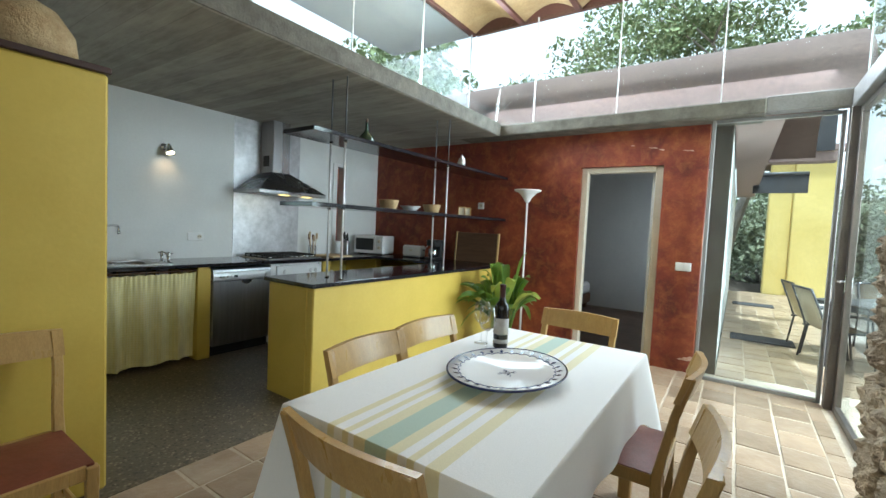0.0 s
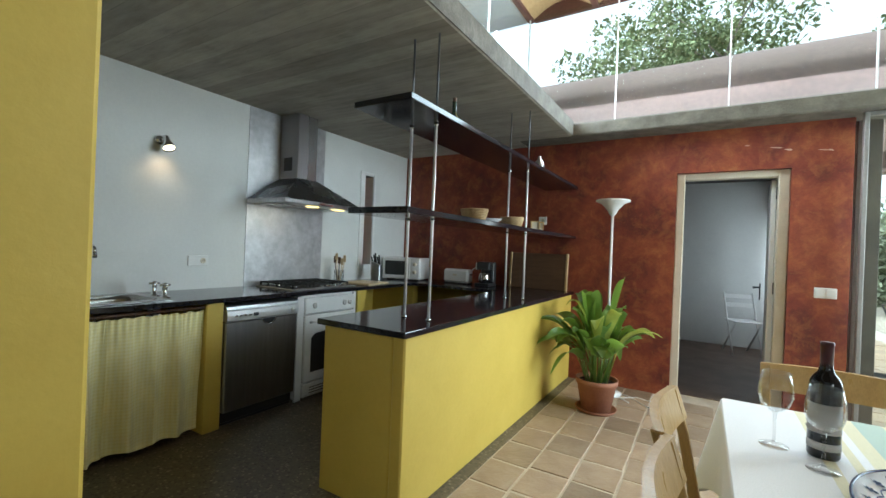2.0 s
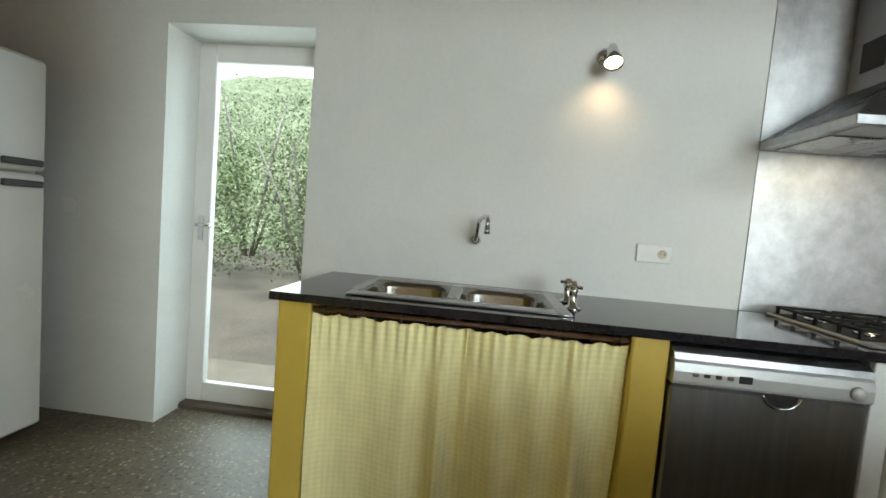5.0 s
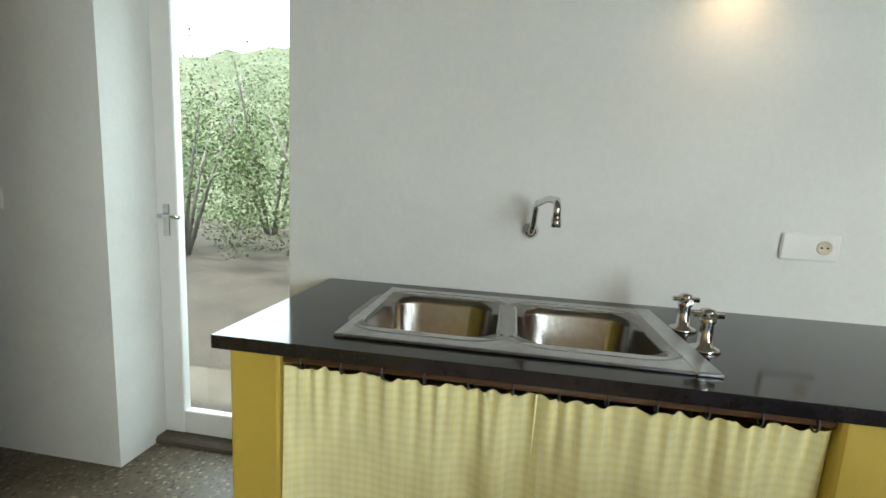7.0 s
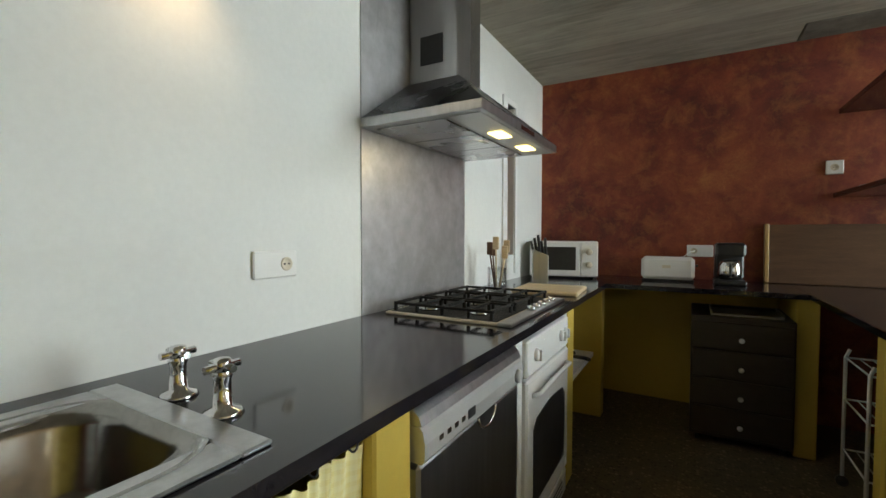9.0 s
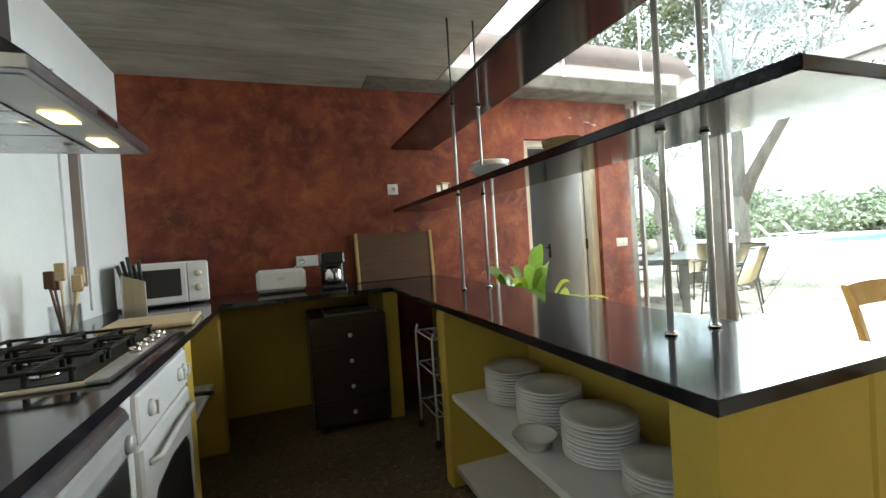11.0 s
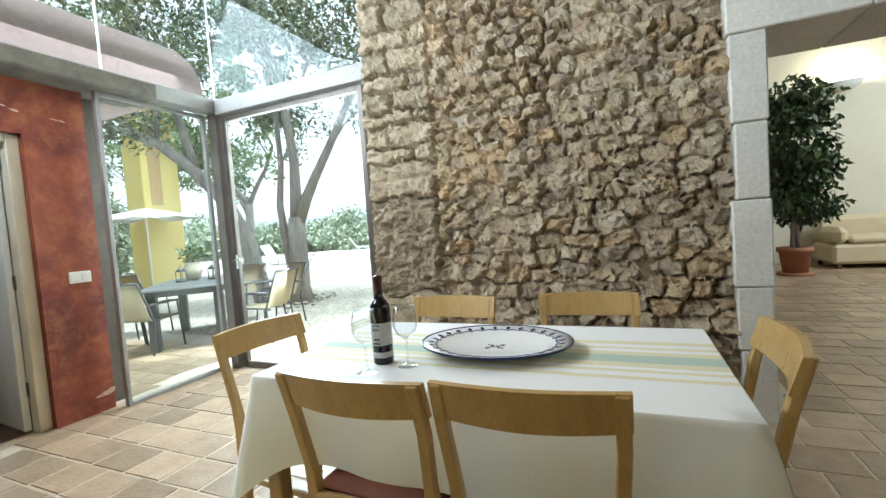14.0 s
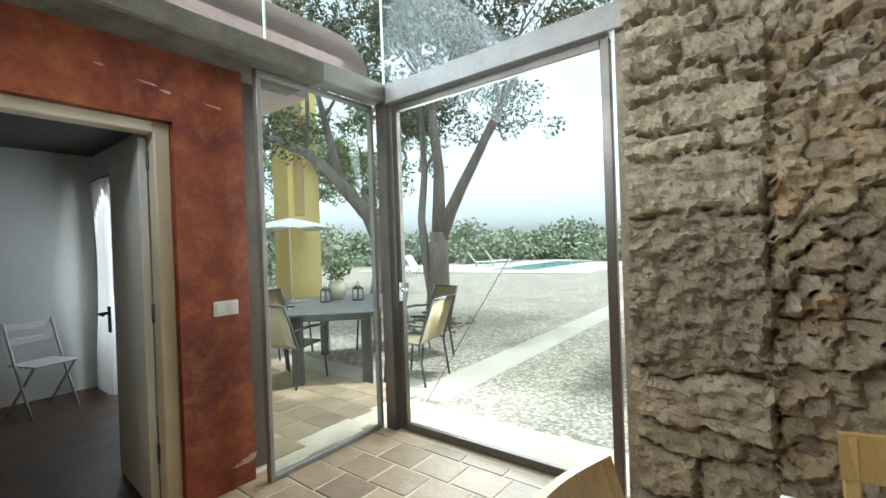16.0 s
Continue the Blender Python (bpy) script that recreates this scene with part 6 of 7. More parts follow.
# aspidistra in a terracotta pot
pp = thing("potted_plant", (-0.585, 4.46, 0), "broad leaved green plant in a terracotta pot", "plant")
part("saucer", B().lathe([(0, 0), (0.15, 0), (0.165, 0.025), (0.158, 0.025), (0.145, 0.008), (0, 0.008)], n=32), M_POT, pp)
part("pot", B().lathe([(0, 0.009), (0.115, 0.009), (0.155, 0.22), (0.165, 0.222), (0.168, 0.262), (0.152, 0.262), (0.148, 0.22), (0, 0.22)], n=32), M_POT, pp, "terracotta pot")
part("soil", B().lathe([(0, 0.236), (0.147, 0.232), (0.147, 0.228), (0, 0.226)], n=24), M_SOIL, pp)
rnd = random.Random(7)
for i in range(58):
    a = rnd.uniform(0, 2 * math.pi)
    reach = rnd.uniform(0.08, 0.42)
    h = rnd.uniform(0.45, 0.86) * (1.0 - 0.35 * (reach / 0.42) ** 2)
    if i % 9 == 0:
        h += 0.08
    stem_r = rnd.uniform(0.02, 0.09)
    d = Vector((math.cos(a), math.sin(a), 0))
    s = Vector((-math.sin(a), math.cos(a), 0))
    p0 = d * stem_r + Vector((0, 0, 0.235))
    p1 = d * (stem_r + 0.25 * reach) + Vector((0, 0, 0.235 + 0.52 * h))
    tipdrop = rnd.uniform(0.02, 0.30) * reach / 0.25
    p2 = d * (stem_r + 0.7 * reach) + Vector((0, 0, 0.235 + 0.98 * h))
    p3 = d * (stem_r + 1.15 * reach) + Vector((0, 0, max(0.235 + h - tipdrop * 0.7, 0.32)))
    b = B()
    width = rnd.uniform(0.045, 0.07)
    rows = []
    for k in range(10):
        t = k / 9
        q = (1 - t) ** 2 * p1 + 2 * t * (1 - t) * p2 + t * t * p3
        w = width * (math.sin(math.pi * min(1, t * 0.92 + 0.06)) ** 0.75)
        fold = 0.30 * w
        tw = s * math.cos(0.5 * math.sin(i)) + Vector((0, 0, math.sin(0.5 * math.sin(i))))
        rows.append([q - tw * w + Vector((0, 0, fold)), q - tw * w * 0.5 + Vector((0, 0, fold * 0.35)), q, q + tw * w * 0.5 + Vector((0, 0, fold * 0.35)), q + tw * w + Vector((0, 0, fold))])
    b.sheet(rows)
    b.tube([p0, p0.lerp(p1, 0.5) + Vector((0, 0, 0.01)), p1], 0.004, 5)
    part("leaf", b, M_LEAF_Y if i % 7 == 3 else M_LEAF, pp)

# ---- bedroom glimpses ----
bd = thing("bed", (-1.35, 7.3, 0), "low bed with a white sheet", "bed")
part("frame", B().box(-0.7, -1.0, 0.1, 0.62, 1.0, 0.26, 0.01).box(-0.66, -0.96, 0, -0.56, -0.86, 0.1, 0.004).box(0.48, -0.96, 0, 0.58, -0.86, 0.1, 0.004).box(0.48, 0.86, 0, 0.58, 0.96, 0.1, 0.004), M_BROWNWOOD, bd)
part("mattress", B().box(-0.69, -0.99, 0.261, 0.61, 0.99, 0.46, 0.04), M_CANVAS, bd)
fc = thing("folding_chair", (0.62, 8.0, 0), "white slatted folding chair by the curtain", "chair", turn=200)
for x in (-0.18, 0.18):
    part("leg", B().tube([(x, 0.18, 0.0), (x, -0.02, 0.45), (x, -0.16, 0.82)], 0.011, 8), M_ENAMEL, fc)
    part("leg", B().tube([(x * 0.88, -0.20, 0.0), (x * 0.88, 0.19, 0.44)], 0.011, 8), M_ENAMEL, fc)
for k in range(5):
    part("seat_slat", B().box(-0.17, -0.14 + 0.075 * k, 0.44, 0.17, -0.085 + 0.075 * k, 0.455, 0.003), M_ENAMEL, fc)
for z in (0.62, 0.74):
    part("back_slat", B().box(-0.175, -0.125 - (z - 0.62) * 0.4, z, 0.175, -0.108 - (z - 0.62) * 0.4, z + 0.06, 0.003), M_ENAMEL, fc)
cu = thing("curtain", (1.10, 7.85, 2.15), "white curtain gathered beside the bedroom window", "curtain")
part("rail", B().tube([(0, -0.5, 0), (0, 0.5, 0)], 0.009), M_METAL_D, cu)
rows = [[(0.028 * math.sin(k * 0.9), -0.02 + 0.012 * k * (1 - 0.35 * math.sin(math.pi * min(1, f * 1.2))), -0.012 - 2.10 * f) for k in range(36)] for f in [i / 10 for i in range(11)]]
part("drape", B().sheet(rows), M_SHEER, cu)

# ---- living room beyond the opening ----
fp = thing("ficus_tree", (7.95, -1.06, 0), "tall weeping fig in a terracotta pot", "plant")
part("saucer", B().lathe([(0, 0), (0.25, 0), (0.26, 0.04), (0, 0.04)], n=24), M_POT, fp)
part("pot", B().lathe([(0, 0.041), (0.17, 0.041), (0.22, 0.38), (0.25, 0.385), (0.25, 0.46), (0.21, 0.46), (0.20, 0.40), (0, 0.40)], n=28), M_POT, fp)
trunk = B()
for k in range(3):
    a = k * 2.1
    trunk.tube([(0.05 * math.cos(a), 0.05 * math.sin(a), 0.39), (0.03 * math.cos(a + 1), 0.03 * math.sin(a + 1), 1.2), (0.10 * math.cos(a), 0.1 * math.sin(a), 2.0), (0.2 * math.cos(a), 0.2 * math.sin(a), 2.7)], [0.035, 0.03, 0.024, 0.01], 7)
part("trunk", trunk, M_BARK, fp)


def leaf_cloud(b, centre, radii, n, size, rnd, hollow=0.0, droop=0.0):
    """Many small pointed leaves scattered through a rough ellipsoid."""
    for _ in range(n):
        while True:
            v = Vector((rnd.uniform(-1, 1), rnd.uniform(-1, 1), rnd.uniform(-1, 1)))
            if hollow < v.length < 1:
                break
        p = Vector(centre) + Vector((v[0] * radii[0], v[1] * radii[1], v[2] * radii[2]))
        d = Vector((rnd.uniform(-1, 1), rnd.uniform(-1, 1), rnd.uniform(-1, 1) - droop)).normalized()
        s = d.orthogonal().normalized()
        s.rotate(Euler((0, 0, rnd.uniform(0, 6.28))))
        ln = size * rnd.uniform(0.6, 1.3)
        w = ln * 0.28
        b.bm.faces.new([b.bm.verts.new(q) for q in (p, p + d * ln * 0.5 + s * w, p + d * ln, p + d * ln * 0.5 - s * w)])


rnd = random.Random(11)
b = B()
for k in range(46):
    z = rnd.uniform(1.0, 3.1)
    rr = 0.50 * math.sqrt(max(0.05, 1 - ((z - 1.95) / 1.35) ** 2))
    a = rnd.uniform(0, 6.28)
    q = rr * math.sqrt(rnd.uniform(0.05, 1))
    leaf_cloud(b, (q * math.cos(a), q * math.sin(a), z), (0.30, 0.30, 0.24), 120, 0.13, rnd, 0, 0.8)
part("crown", b, M_FICUS, fp, "dense dark green foliage")
so = thing("sofa", (8.95, -2.75, 0), "cream upholstered sofa by the living room wall", "sofa")
part("base", B().box(-0.45, -1.0, 0.08, 0.45, 1.0, 0.42, 0.05), M_SOFA, so)
part("backrest", B().box(0.25, -0.98, 0.421, 0.5, 0.98, 0.9, 0.08), M_SOFA, so)
for y in (-0.98, 0.76):
    part("arm", B().box(-0.47, y, 0.421, 0.24, y + 0.22, 0.72, 0.09), M_SOFA, so)
for y in (-0.75, 0.02):
    part("seat_cushion", B().box(-0.46, y, 0.422, 0.24, y + 0.75, 0.56, 0.05), M_SOFA, so)
for x in (-0.4, 0.4):
    for y in (-0.9, 0.9):
        part("foot", B().box(x - 0.03, y - 0.03, 0, x + 0.03, y + 0.03, 0.081, 0.004), M_BROWNWOOD, so)
ac = thing("armchair", (7.3, -3.2, 0), "cream upholstered armchair in the living room", "armchair", turn=70)
part("base", B().box(-0.42, -0.42, 0.08, 0.42, 0.42, 0.44, 0.06), M_SOFA, ac)
part("backrest", B().box(-0.42, 0.24, 0.441, 0.42, 0.46, 0.92, 0.09), M_SOFA, ac)
for x in (-0.45, 0.27):
    part("arm", B().box(x, -0.42, 0.30, x + 0.18, 0.235, 0.70, 0.07), M_SOFA, ac)
for x in (-0.33, 0.33):
    for y in (-0.33, 0.33):
        part("foot", B().box(x - 0.03, y - 0.03, 0, x + 0.03, y + 0.03, 0.081, 0.004), M_BROWNWOOD, ac)
sc = thing("wall_sconce", (9.595, -2.33, 3.30), "plaster uplight sconce on the cream wall", "wall lamp")
part("shade", B().lathe([(0, -0.12), (0.08, -0.11), (0.2, -0.03), (0.28, 0.06), (0.26, 0.06), (0.18, -0.02), (0, -0.09)], n=24, m=Matrix.Diagonal((0.5, 1, 1, 1)) @ pose(-0.28, 0, 0)), M_WHITE, sc)
part("bulb", B().lathe([(0, -0.05), (0.05, -0.04), (0.05, 0.0), (0, 0.02)], (-0.14, 0, 0.0), 12), M_UPL, sc)
lamp("sconce_light", "POINT", pose(9.4, -2.33, 3.41), 28, (1, 0.85, 0.55), radius=0.08)

# ---- yard and garden ----


def sling_chair():
    c = thing("sling_chair", (0, 0, -0.028), "beige sling garden armchair with a dark frame", "chair", "garden chairs")
    for x in (-0.26, 0.26):
        part("leg", B().tube([(x, -0.22, 0.0), (x, -0.16, 0.40), (x * 0.96, -0.25, 0.66), (x * 0.92, -0.33, 0.865)], 0.012, 8), M_METAL_D, c)
        part("leg", B().tube([(x, 0.27, 0.0), (x, 0.22, 0.42), (x, 0.20, 0.59)], 0.012, 8), M_METAL_D, c)
        part("armrest", B().tube([(x, -0.22, 0.60), (x, 0.0, 0.615), (x, 0.24, 0.60)], [0.014, 0.018, 0.014], 8), M_METAL_D, c)
        part("side_rail", B().tube([(x * 0.9, -0.2, 0.41), (x * 0.9, 0.24, 0.43)], 0.011, 8), M_METAL_D, c)
    part("crossbar", B().tube([(-0.24, -0.33, 0.865), (0.24, -0.33, 0.865)], 0.012, 8), M_METAL_D, c)
    rows = [[(x, y, z) for x in (-0.225, -0.1, 0.1, 0.225)] for y, z in ((0.25, 0.43), (0.1, 0.41), (-0.12, 0.40), (-0.18, 0.46), (-0.25, 0.66), (-0.325, 0.86))]
    part("sling", B().sheet(rows, 0.006), M_SLING, c, "stretched beige fabric")
    return c


sc1 = sling_chair()
sc1.matrix_world = pose(2.35, 6.80, -0.028, 0, 0, -75)
for x, y, turn in ((2.28, 7.45, -80), (3.2, 5.75, 10), (4.0, 6.3, 75), (3.05, 8.05, 185), (4.05, 7.15, 100)):
    copy_thing(sc1, pose(x, y, -0.028, 0, 0, turn))
gt = thing("garden_table", (3.08, 6.83, -0.028), "dark grey slate topped garden table", "table", turn=42)
part("tabletop", B().box(-0.85, -0.5, 0.735, 0.85, 0.5, 0.768, 0.012), M_TABLE_O, gt)
part("apron", B().box(-0.75, -0.4, 0.67, 0.75, 0.4, 0.734, 0.004), M_METAL_D, gt)
for x in (-1, 1):
    for y in (-1, 1):
        part("leg", B().box(x * 0.64, y * 0.30, 0, x * 0.75, y * 0.40, 0.669, 0.006), M_METAL_D, gt)
ub = thing("garden_urn", (3.23, 7.1, 0.741), "pale clay pot with a small plant on the table", "plant pot")
part("pot", B().lathe([(0, 0), (0.07, 0), (0.12, 0.10), (0.11, 0.19), (0.09, 0.22), (0.10, 0.24), (0.08, 0.24), (0, 0.2)], n=24), M_CREAM, ub)
b = B()
leaf_cloud(b, (0, 0, 0.36), (0.17, 0.17, 0.13), 260, 0.06, random.Random(3))
part("foliage", b, M_BUSH, ub)
for x, y in ((2.98, 7.0), (3.28, 6.77)):
    ln = thing("lantern", (x, y, 0.741), "small dark metal candle lantern on the table", "lantern", "lanterns")
    part("base", B().box(-0.05, -0.05, 0, 0.05, 0.05, 0.02, 0.003), M_METAL_D, ln)
    for dx in (-0.043, 0.043):
        for dy in (-0.043, 0.043):
            part("bar", B().box(dx - 0.004, dy - 0.004, 0.02, dx + 0.004, dy + 0.004, 0.14, 0), M_METAL_D, ln)
    part("roof", B().lathe([(0.07, 0.14), (0.03, 0.18), (0.012, 0.19), (0, 0.195)], n=8), M_METAL_D, ln)
    part("ring", B().tube([(0.02 * math.cos(a), 0, 0.21 + 0.02 * math.sin(a)) for a in [2 * math.pi * i / 12 for i in range(13)]], 0.003, 5, cap=False), M_METAL_D, ln)

# yellow buildings and awnings seen along the porch
yw = thing("outbuilding", (3.1, 15.2, -0.03), "yellow rendered outbuilding at the end of the porch", "building")
part("wall", B().box(-0.62, -1.05, 0, 0.17, 2.2, 3.6, 0.02), M_YEL_OUT, yw)
part("corner_pier", B().box(-1.10, -0.95, 0, -0.621, -0.4, 3.6, 0.02), M_YEL_OUT, yw)
part("roof", B().box(-1.2, -1.2, 3.601, 0.3, 2.4, 3.75, 0.02), M_PINK, yw)
yc = thing("garden_pillar", (7.6, 14.4, -0.03), "tall yellow rendered garden pillar", "pillar")
part("shaft", B().box(-0.55, -0.4, 0, 0.55, 0.4, 7.0, 0.02), M_YEL_OUT, yc)
part("arch_spring", B().box(-0.35, -0.42, 2.5, 0.0, -0.401, 6.6, 0.01), M_WOOD, yc, "ochre inset panel")
for y, x0, x1, z0, z1 in ((9.0, 1.62, 2.5, 2.74, 3.45), (11.2, 1.58, 2.45, 2.30, 2.68)):
    aw = thing("awning", ((x0 + x1) / 2, y, z0), "dark grey fabric awning hung above the porch", "awning", "awnings")
    part("fabric", B().box(-(x1 - x0) / 2, -0.01, 0, (x1 - x0) / 2, 0.01, z1 - z0, 0.003), M_FABRIC, aw)
    part("roller", B().tube([(-(x1 - x0) / 2, 0, z1 - z0), ((x1 - x0) / 2, 0, z1 - z0)], 0.04, 10), M_METAL_D, aw)
structure("porch_beam", B().box(1.30, 9.02, 2.59, 2.55, 9.3, 2.735, 0.01), M_PINK, "rendered beam across the porch", "beam")
for y in (7.6, 11.4):
    single("door_mat", B().box(-0.35, -0.22, 0, 0.35, 0.22, 0.014, 0.004), M_FABRIC, "dark door mat on the porch tiles", "mat", (1.75, y, 0.0), group="mats")

# sun loungers by the pool
def lounger():
    l = thing("sun_lounger", (0, 0, 0), "white sun lounger with a raised back", "sun lounger", "sun loungers")
    part("bed", B().box(-0.32, -0.6, 0.30, 0.32, 0.7, 0.36, 0.02), M_CANVAS, l)
    part("backrest", B().box(-0.32, 0, 0, 0.32, 0.8, 0.06, 0.02, m=pose(0, 0.70, 0.31, 55, 0, 0)), M_CANVAS, l)
    for x in (-0.28, 0.28):
        for y in (-0.5, 0.6):
            part("leg", B().box(x - 0.025, y - 0.025, 0, x + 0.025, y + 0.025, 0.30, 0.004), M_ENAMEL, l)
    return l


lg = lounger()
lg.matrix_world = pose(23.2, 17.3, 0.0, 0, 0, 40)
for x, y, turn in ((25.2, 17.2, 40), (15.5, 17.2, 0.01), (17.4, 17.6, 0.01)):
    copy_thing(lg, pose(x, y, 0.0 if x > 18 else -0.03, 0, 0, turn))


def bough_tree(name, at, stems, label, rnd, size=0.10, clumps=9, per=110, mat=None, spread=0.75, poles=()):
    """A tree of tapered, bent stems that fork into limbs, with leaf clumps at their ends."""
    t = thing(name, at, label, "tree")
    wood, leaves = B(), B()

    def limb(p, d, r, ln, depth):
        pts, rs = [p], [r]
        q, dd = p.copy(), d.copy()
        n = 5
        for k in range(n):
            dd = (dd + Vector((rnd.uniform(-1, 1), rnd.uniform(-1, 1), rnd.uniform(-0.3, 0.6))) * 0.16).normalized()
            q = q + dd * ln / n
            pts.append(q.copy())
            rs.append(r * (1 - 0.45 * (k + 1) / n))
        wood.tube(pts, rs, 8 if r > 0.06 else 5)
        if depth == 0:
            for k in range(clumps):
                c = pts[rnd.randrange(2, n + 1)] + Vector((rnd.uniform(-1, 1), rnd.uniform(-1, 1), rnd.uniform(-0.6, 0.7))) * spread
                leaf_cloud(leaves, c, (0.42 * spread, 0.42 * spread, 0.26 * spread), per, size, rnd)
            return
        for k in range(3 if depth > 1 else 3):
            a = rnd.uniform(0, 6.28)
            side = Vector((math.cos(a), math.sin(a), rnd.uniform(0.0, 0.7))).normalized()
            limb(pts[n - (k % 2)], (dd * 0.75 + side * 0.75).normalized(), rs[-1] * 0.78, ln * rnd.uniform(0.6, 0.85), depth - 1)

    for base, lean, r, ln, depth in stems:
        limb(Vector(base), Vector(lean).normalized(), r, ln, depth)
    for pts, r0, r1, sprouts in poles:
        n = len(pts) - 1
        line = [Vector((u * 0.6, -u * 0.8, h)) + Vector((0.8, 0.6, 0)) * w for u, h, w in pts]
        wood.tube(line, [r0 + (r1 - r0) * k / n for k in range(n + 1)], 10)
        for k in sprouts:
            a = rnd.uniform(0, 6.28)
            d = (line[k] - line[k - 1]).normalized() * 0.9 + Vector((math.cos(a), math.sin(a), 0.3)) * 0.7
            limb(line[k], d.normalized(), r1 * 0.75, rnd.uniform(0.9, 1.4), 1)
    part("trunk", wood, M_BARK, t)
    part("crown", leaves, mat or M_OLIVE, t)
    return t


rnd = random.Random(21)
bough_tree("holm_oak", (5.60, 7.30, -0.04), [], "grey barked holm oak with forked limbs in the yard", rnd, 0.10, 6, 70, poles=(
    (((0.0, -0.05, 0), (-0.06, 0.3, 0), (-0.02, 0.9, 0), (0.0, 1.65, 0)), 0.25, 0.15, ()),
    (((0.0, 1.55, 0), (0.02, 2.1, 0.05), (0.04, 2.7, 0.1), (-0.04, 3.7, 0.1), (-0.1, 4.6, 0.2)), 0.13, 0.06, (2, 3, 3, 4, 4)),
    (((0.02, 1.5, 0), (0.22, 2.0, -0.05), (0.42, 2.4, -0.1), (0.72, 2.95, -0.15), (1.1, 3.7, -0.2), (1.45, 4.3, -0.3)), 0.12, 0.05, (3, 4, 4, 5, 5)),
    (((-0.12, 0.4, 0), (-0.22, 1.0, 0.1), (-0.30, 1.9, 0.2), (-0.22, 2.7, 0.25), (-0.24, 3.7, 0.3), (-0.3, 4.5, 0.3)), 0.09, 0.04, (3, 4, 5, 5))))
bough_tree("holm_oak", (5.45, 8.15, -0.04), [], "leaning grey holm oak beside the yard table", rnd, 0.10, 6, 70, poles=(
    (((0.0, -0.05, 0), (-0.08, 0.6, 0), (-0.22, 1.3, 0), (-0.5, 2.0, 0), (-1.1, 2.75, 0), (-1.6, 3.2, 0), (-2.3, 3.5, 0)), 0.19, 0.07, (4, 5, 6, 6)),
    (((-1.0, 2.65, 0), (-1.15, 3.3, 0.1), (-1.3, 3.9, 0.2), (-1.5, 4.6, 0.3)), 0.09, 0.05, (2, 3, 3))))
b = B()
for k in range(90):
    a, q = rnd.uniform(0, 6.28), rnd.uniform(0.25, 0.95)
    s = rnd.uniform(0.03, 0.07)
    x, y = 0.0 + q * math.cos(a) * 1.1, q * math.sin(a) * 0.8
    bmesh.ops.create_icosphere(b.bm, subdivisions=1, radius=s, matrix=pose(x, y, s * 0.4) @ Matrix.Diagonal((1.2, 1, 0.6, 1)))
tagged(single("tree_ring_pebbles", b, M_GRAVEL, "ring of pale stones round the tree foot", "stones", (5.6, 7.55, -0.03)), kind="stuff")

# trees that show above the roof and beyond the yard
for i, (x, y, h, sp) in enumerate(((-3.5, 15.5, 4.0, 1.4), (1.0, 17.5, 4.6, 1.6), (4.8, 15.0, 3.8, 1.4), (-7.5, 11.0, 3.0, 1.2), (9.0, 12.5, 2.6, 1.1), (-1.0, 23.0, 4.2, 1.5), (12.0, 22.0, 3.0, 1.4))):
    bough_tree("pine_tree", (x, y, -0.13), [((0, 0, 0), (rnd.uniform(-0.1, 0.1), rnd.uniform(-0.1, 0.1), 1), 0.2, h, 2)], "tall leafy tree behind the house", rnd, 0.17, 9, 90, M_HEDGE, sp)


def bush(at, radii, n, size, label, name="bush", mat=None, per=60):
    b = B()
    r = random.Random(int(at[0] * 31 + at[1] * 17))
    for k in range(n):
        a, q = r.uniform(0, 6.28), math.sqrt(r.uniform(0, 1))
        c = (radii[0] * q * math.cos(a), radii[1] * q * math.sin(a), radii[2] * r.uniform(0.15, 1.0) * (1 - 0.4 * q))
        leaf_cloud(b, c, (radii[0] * 0.22, radii[1] * 0.22, radii[2] * 0.2), per, size, r)
    t = thing(name, at, label, "bush")
    part("foliage", b, mat or M_BUSH, t)
    w = B()
    for k in range(6):
        a = k * 1.05
        w.tube([(0.1 * math.cos(a), 0.1 * math.sin(a), 0), (radii[0] * 0.3 * math.cos(a), radii[1] * 0.3 * math.sin(a), radii[2] * 0.45), (radii[0] * 0.55 * math.cos(a), radii[1] * 0.55 * math.sin(a), radii[2] * 0.8)], [0.04, 0.028, 0.012], 6)
    part("branches", w, M_BARK, t)
    return t


# wooded slope outside the garden door
for x, y, rx, rz, n, m in ((-8.4, -1.2, 1.7, 2.9, 46, M_GARDEN), (-8.8, 2.2, 1.8, 3.1, 46, M_BUSH), (-8.2, -3.8, 1.6, 3.0, 34, M_BUSH), (-12.0, 0.4, 2.8, 5.2, 90, M_GARDEN), (-12.0, 4.6, 2.4, 5.4, 70, M_GARDEN), (-11.6, -4.2, 2.6, 5.0, 60, M_BUSH)):
    bush((x, y, -0.12), (rx, rx, rz), n, 0.06, "open leafy bush on the wooded slope", mat=m, per=240)
bough_tree("wild_olive", (-5.9, 1.75, -0.13), [((0, 0, 0), (-0.05, -0.12, 1), 0.09, 2.4, 2), ((0.1, 0.05, 0), (0.15, -0.35, 1), 0.06, 2.2, 2)], "wild olive with fine leaves by the garden door", random.Random(8), 0.07, 8, 90, M_GARDEN, 0.8)
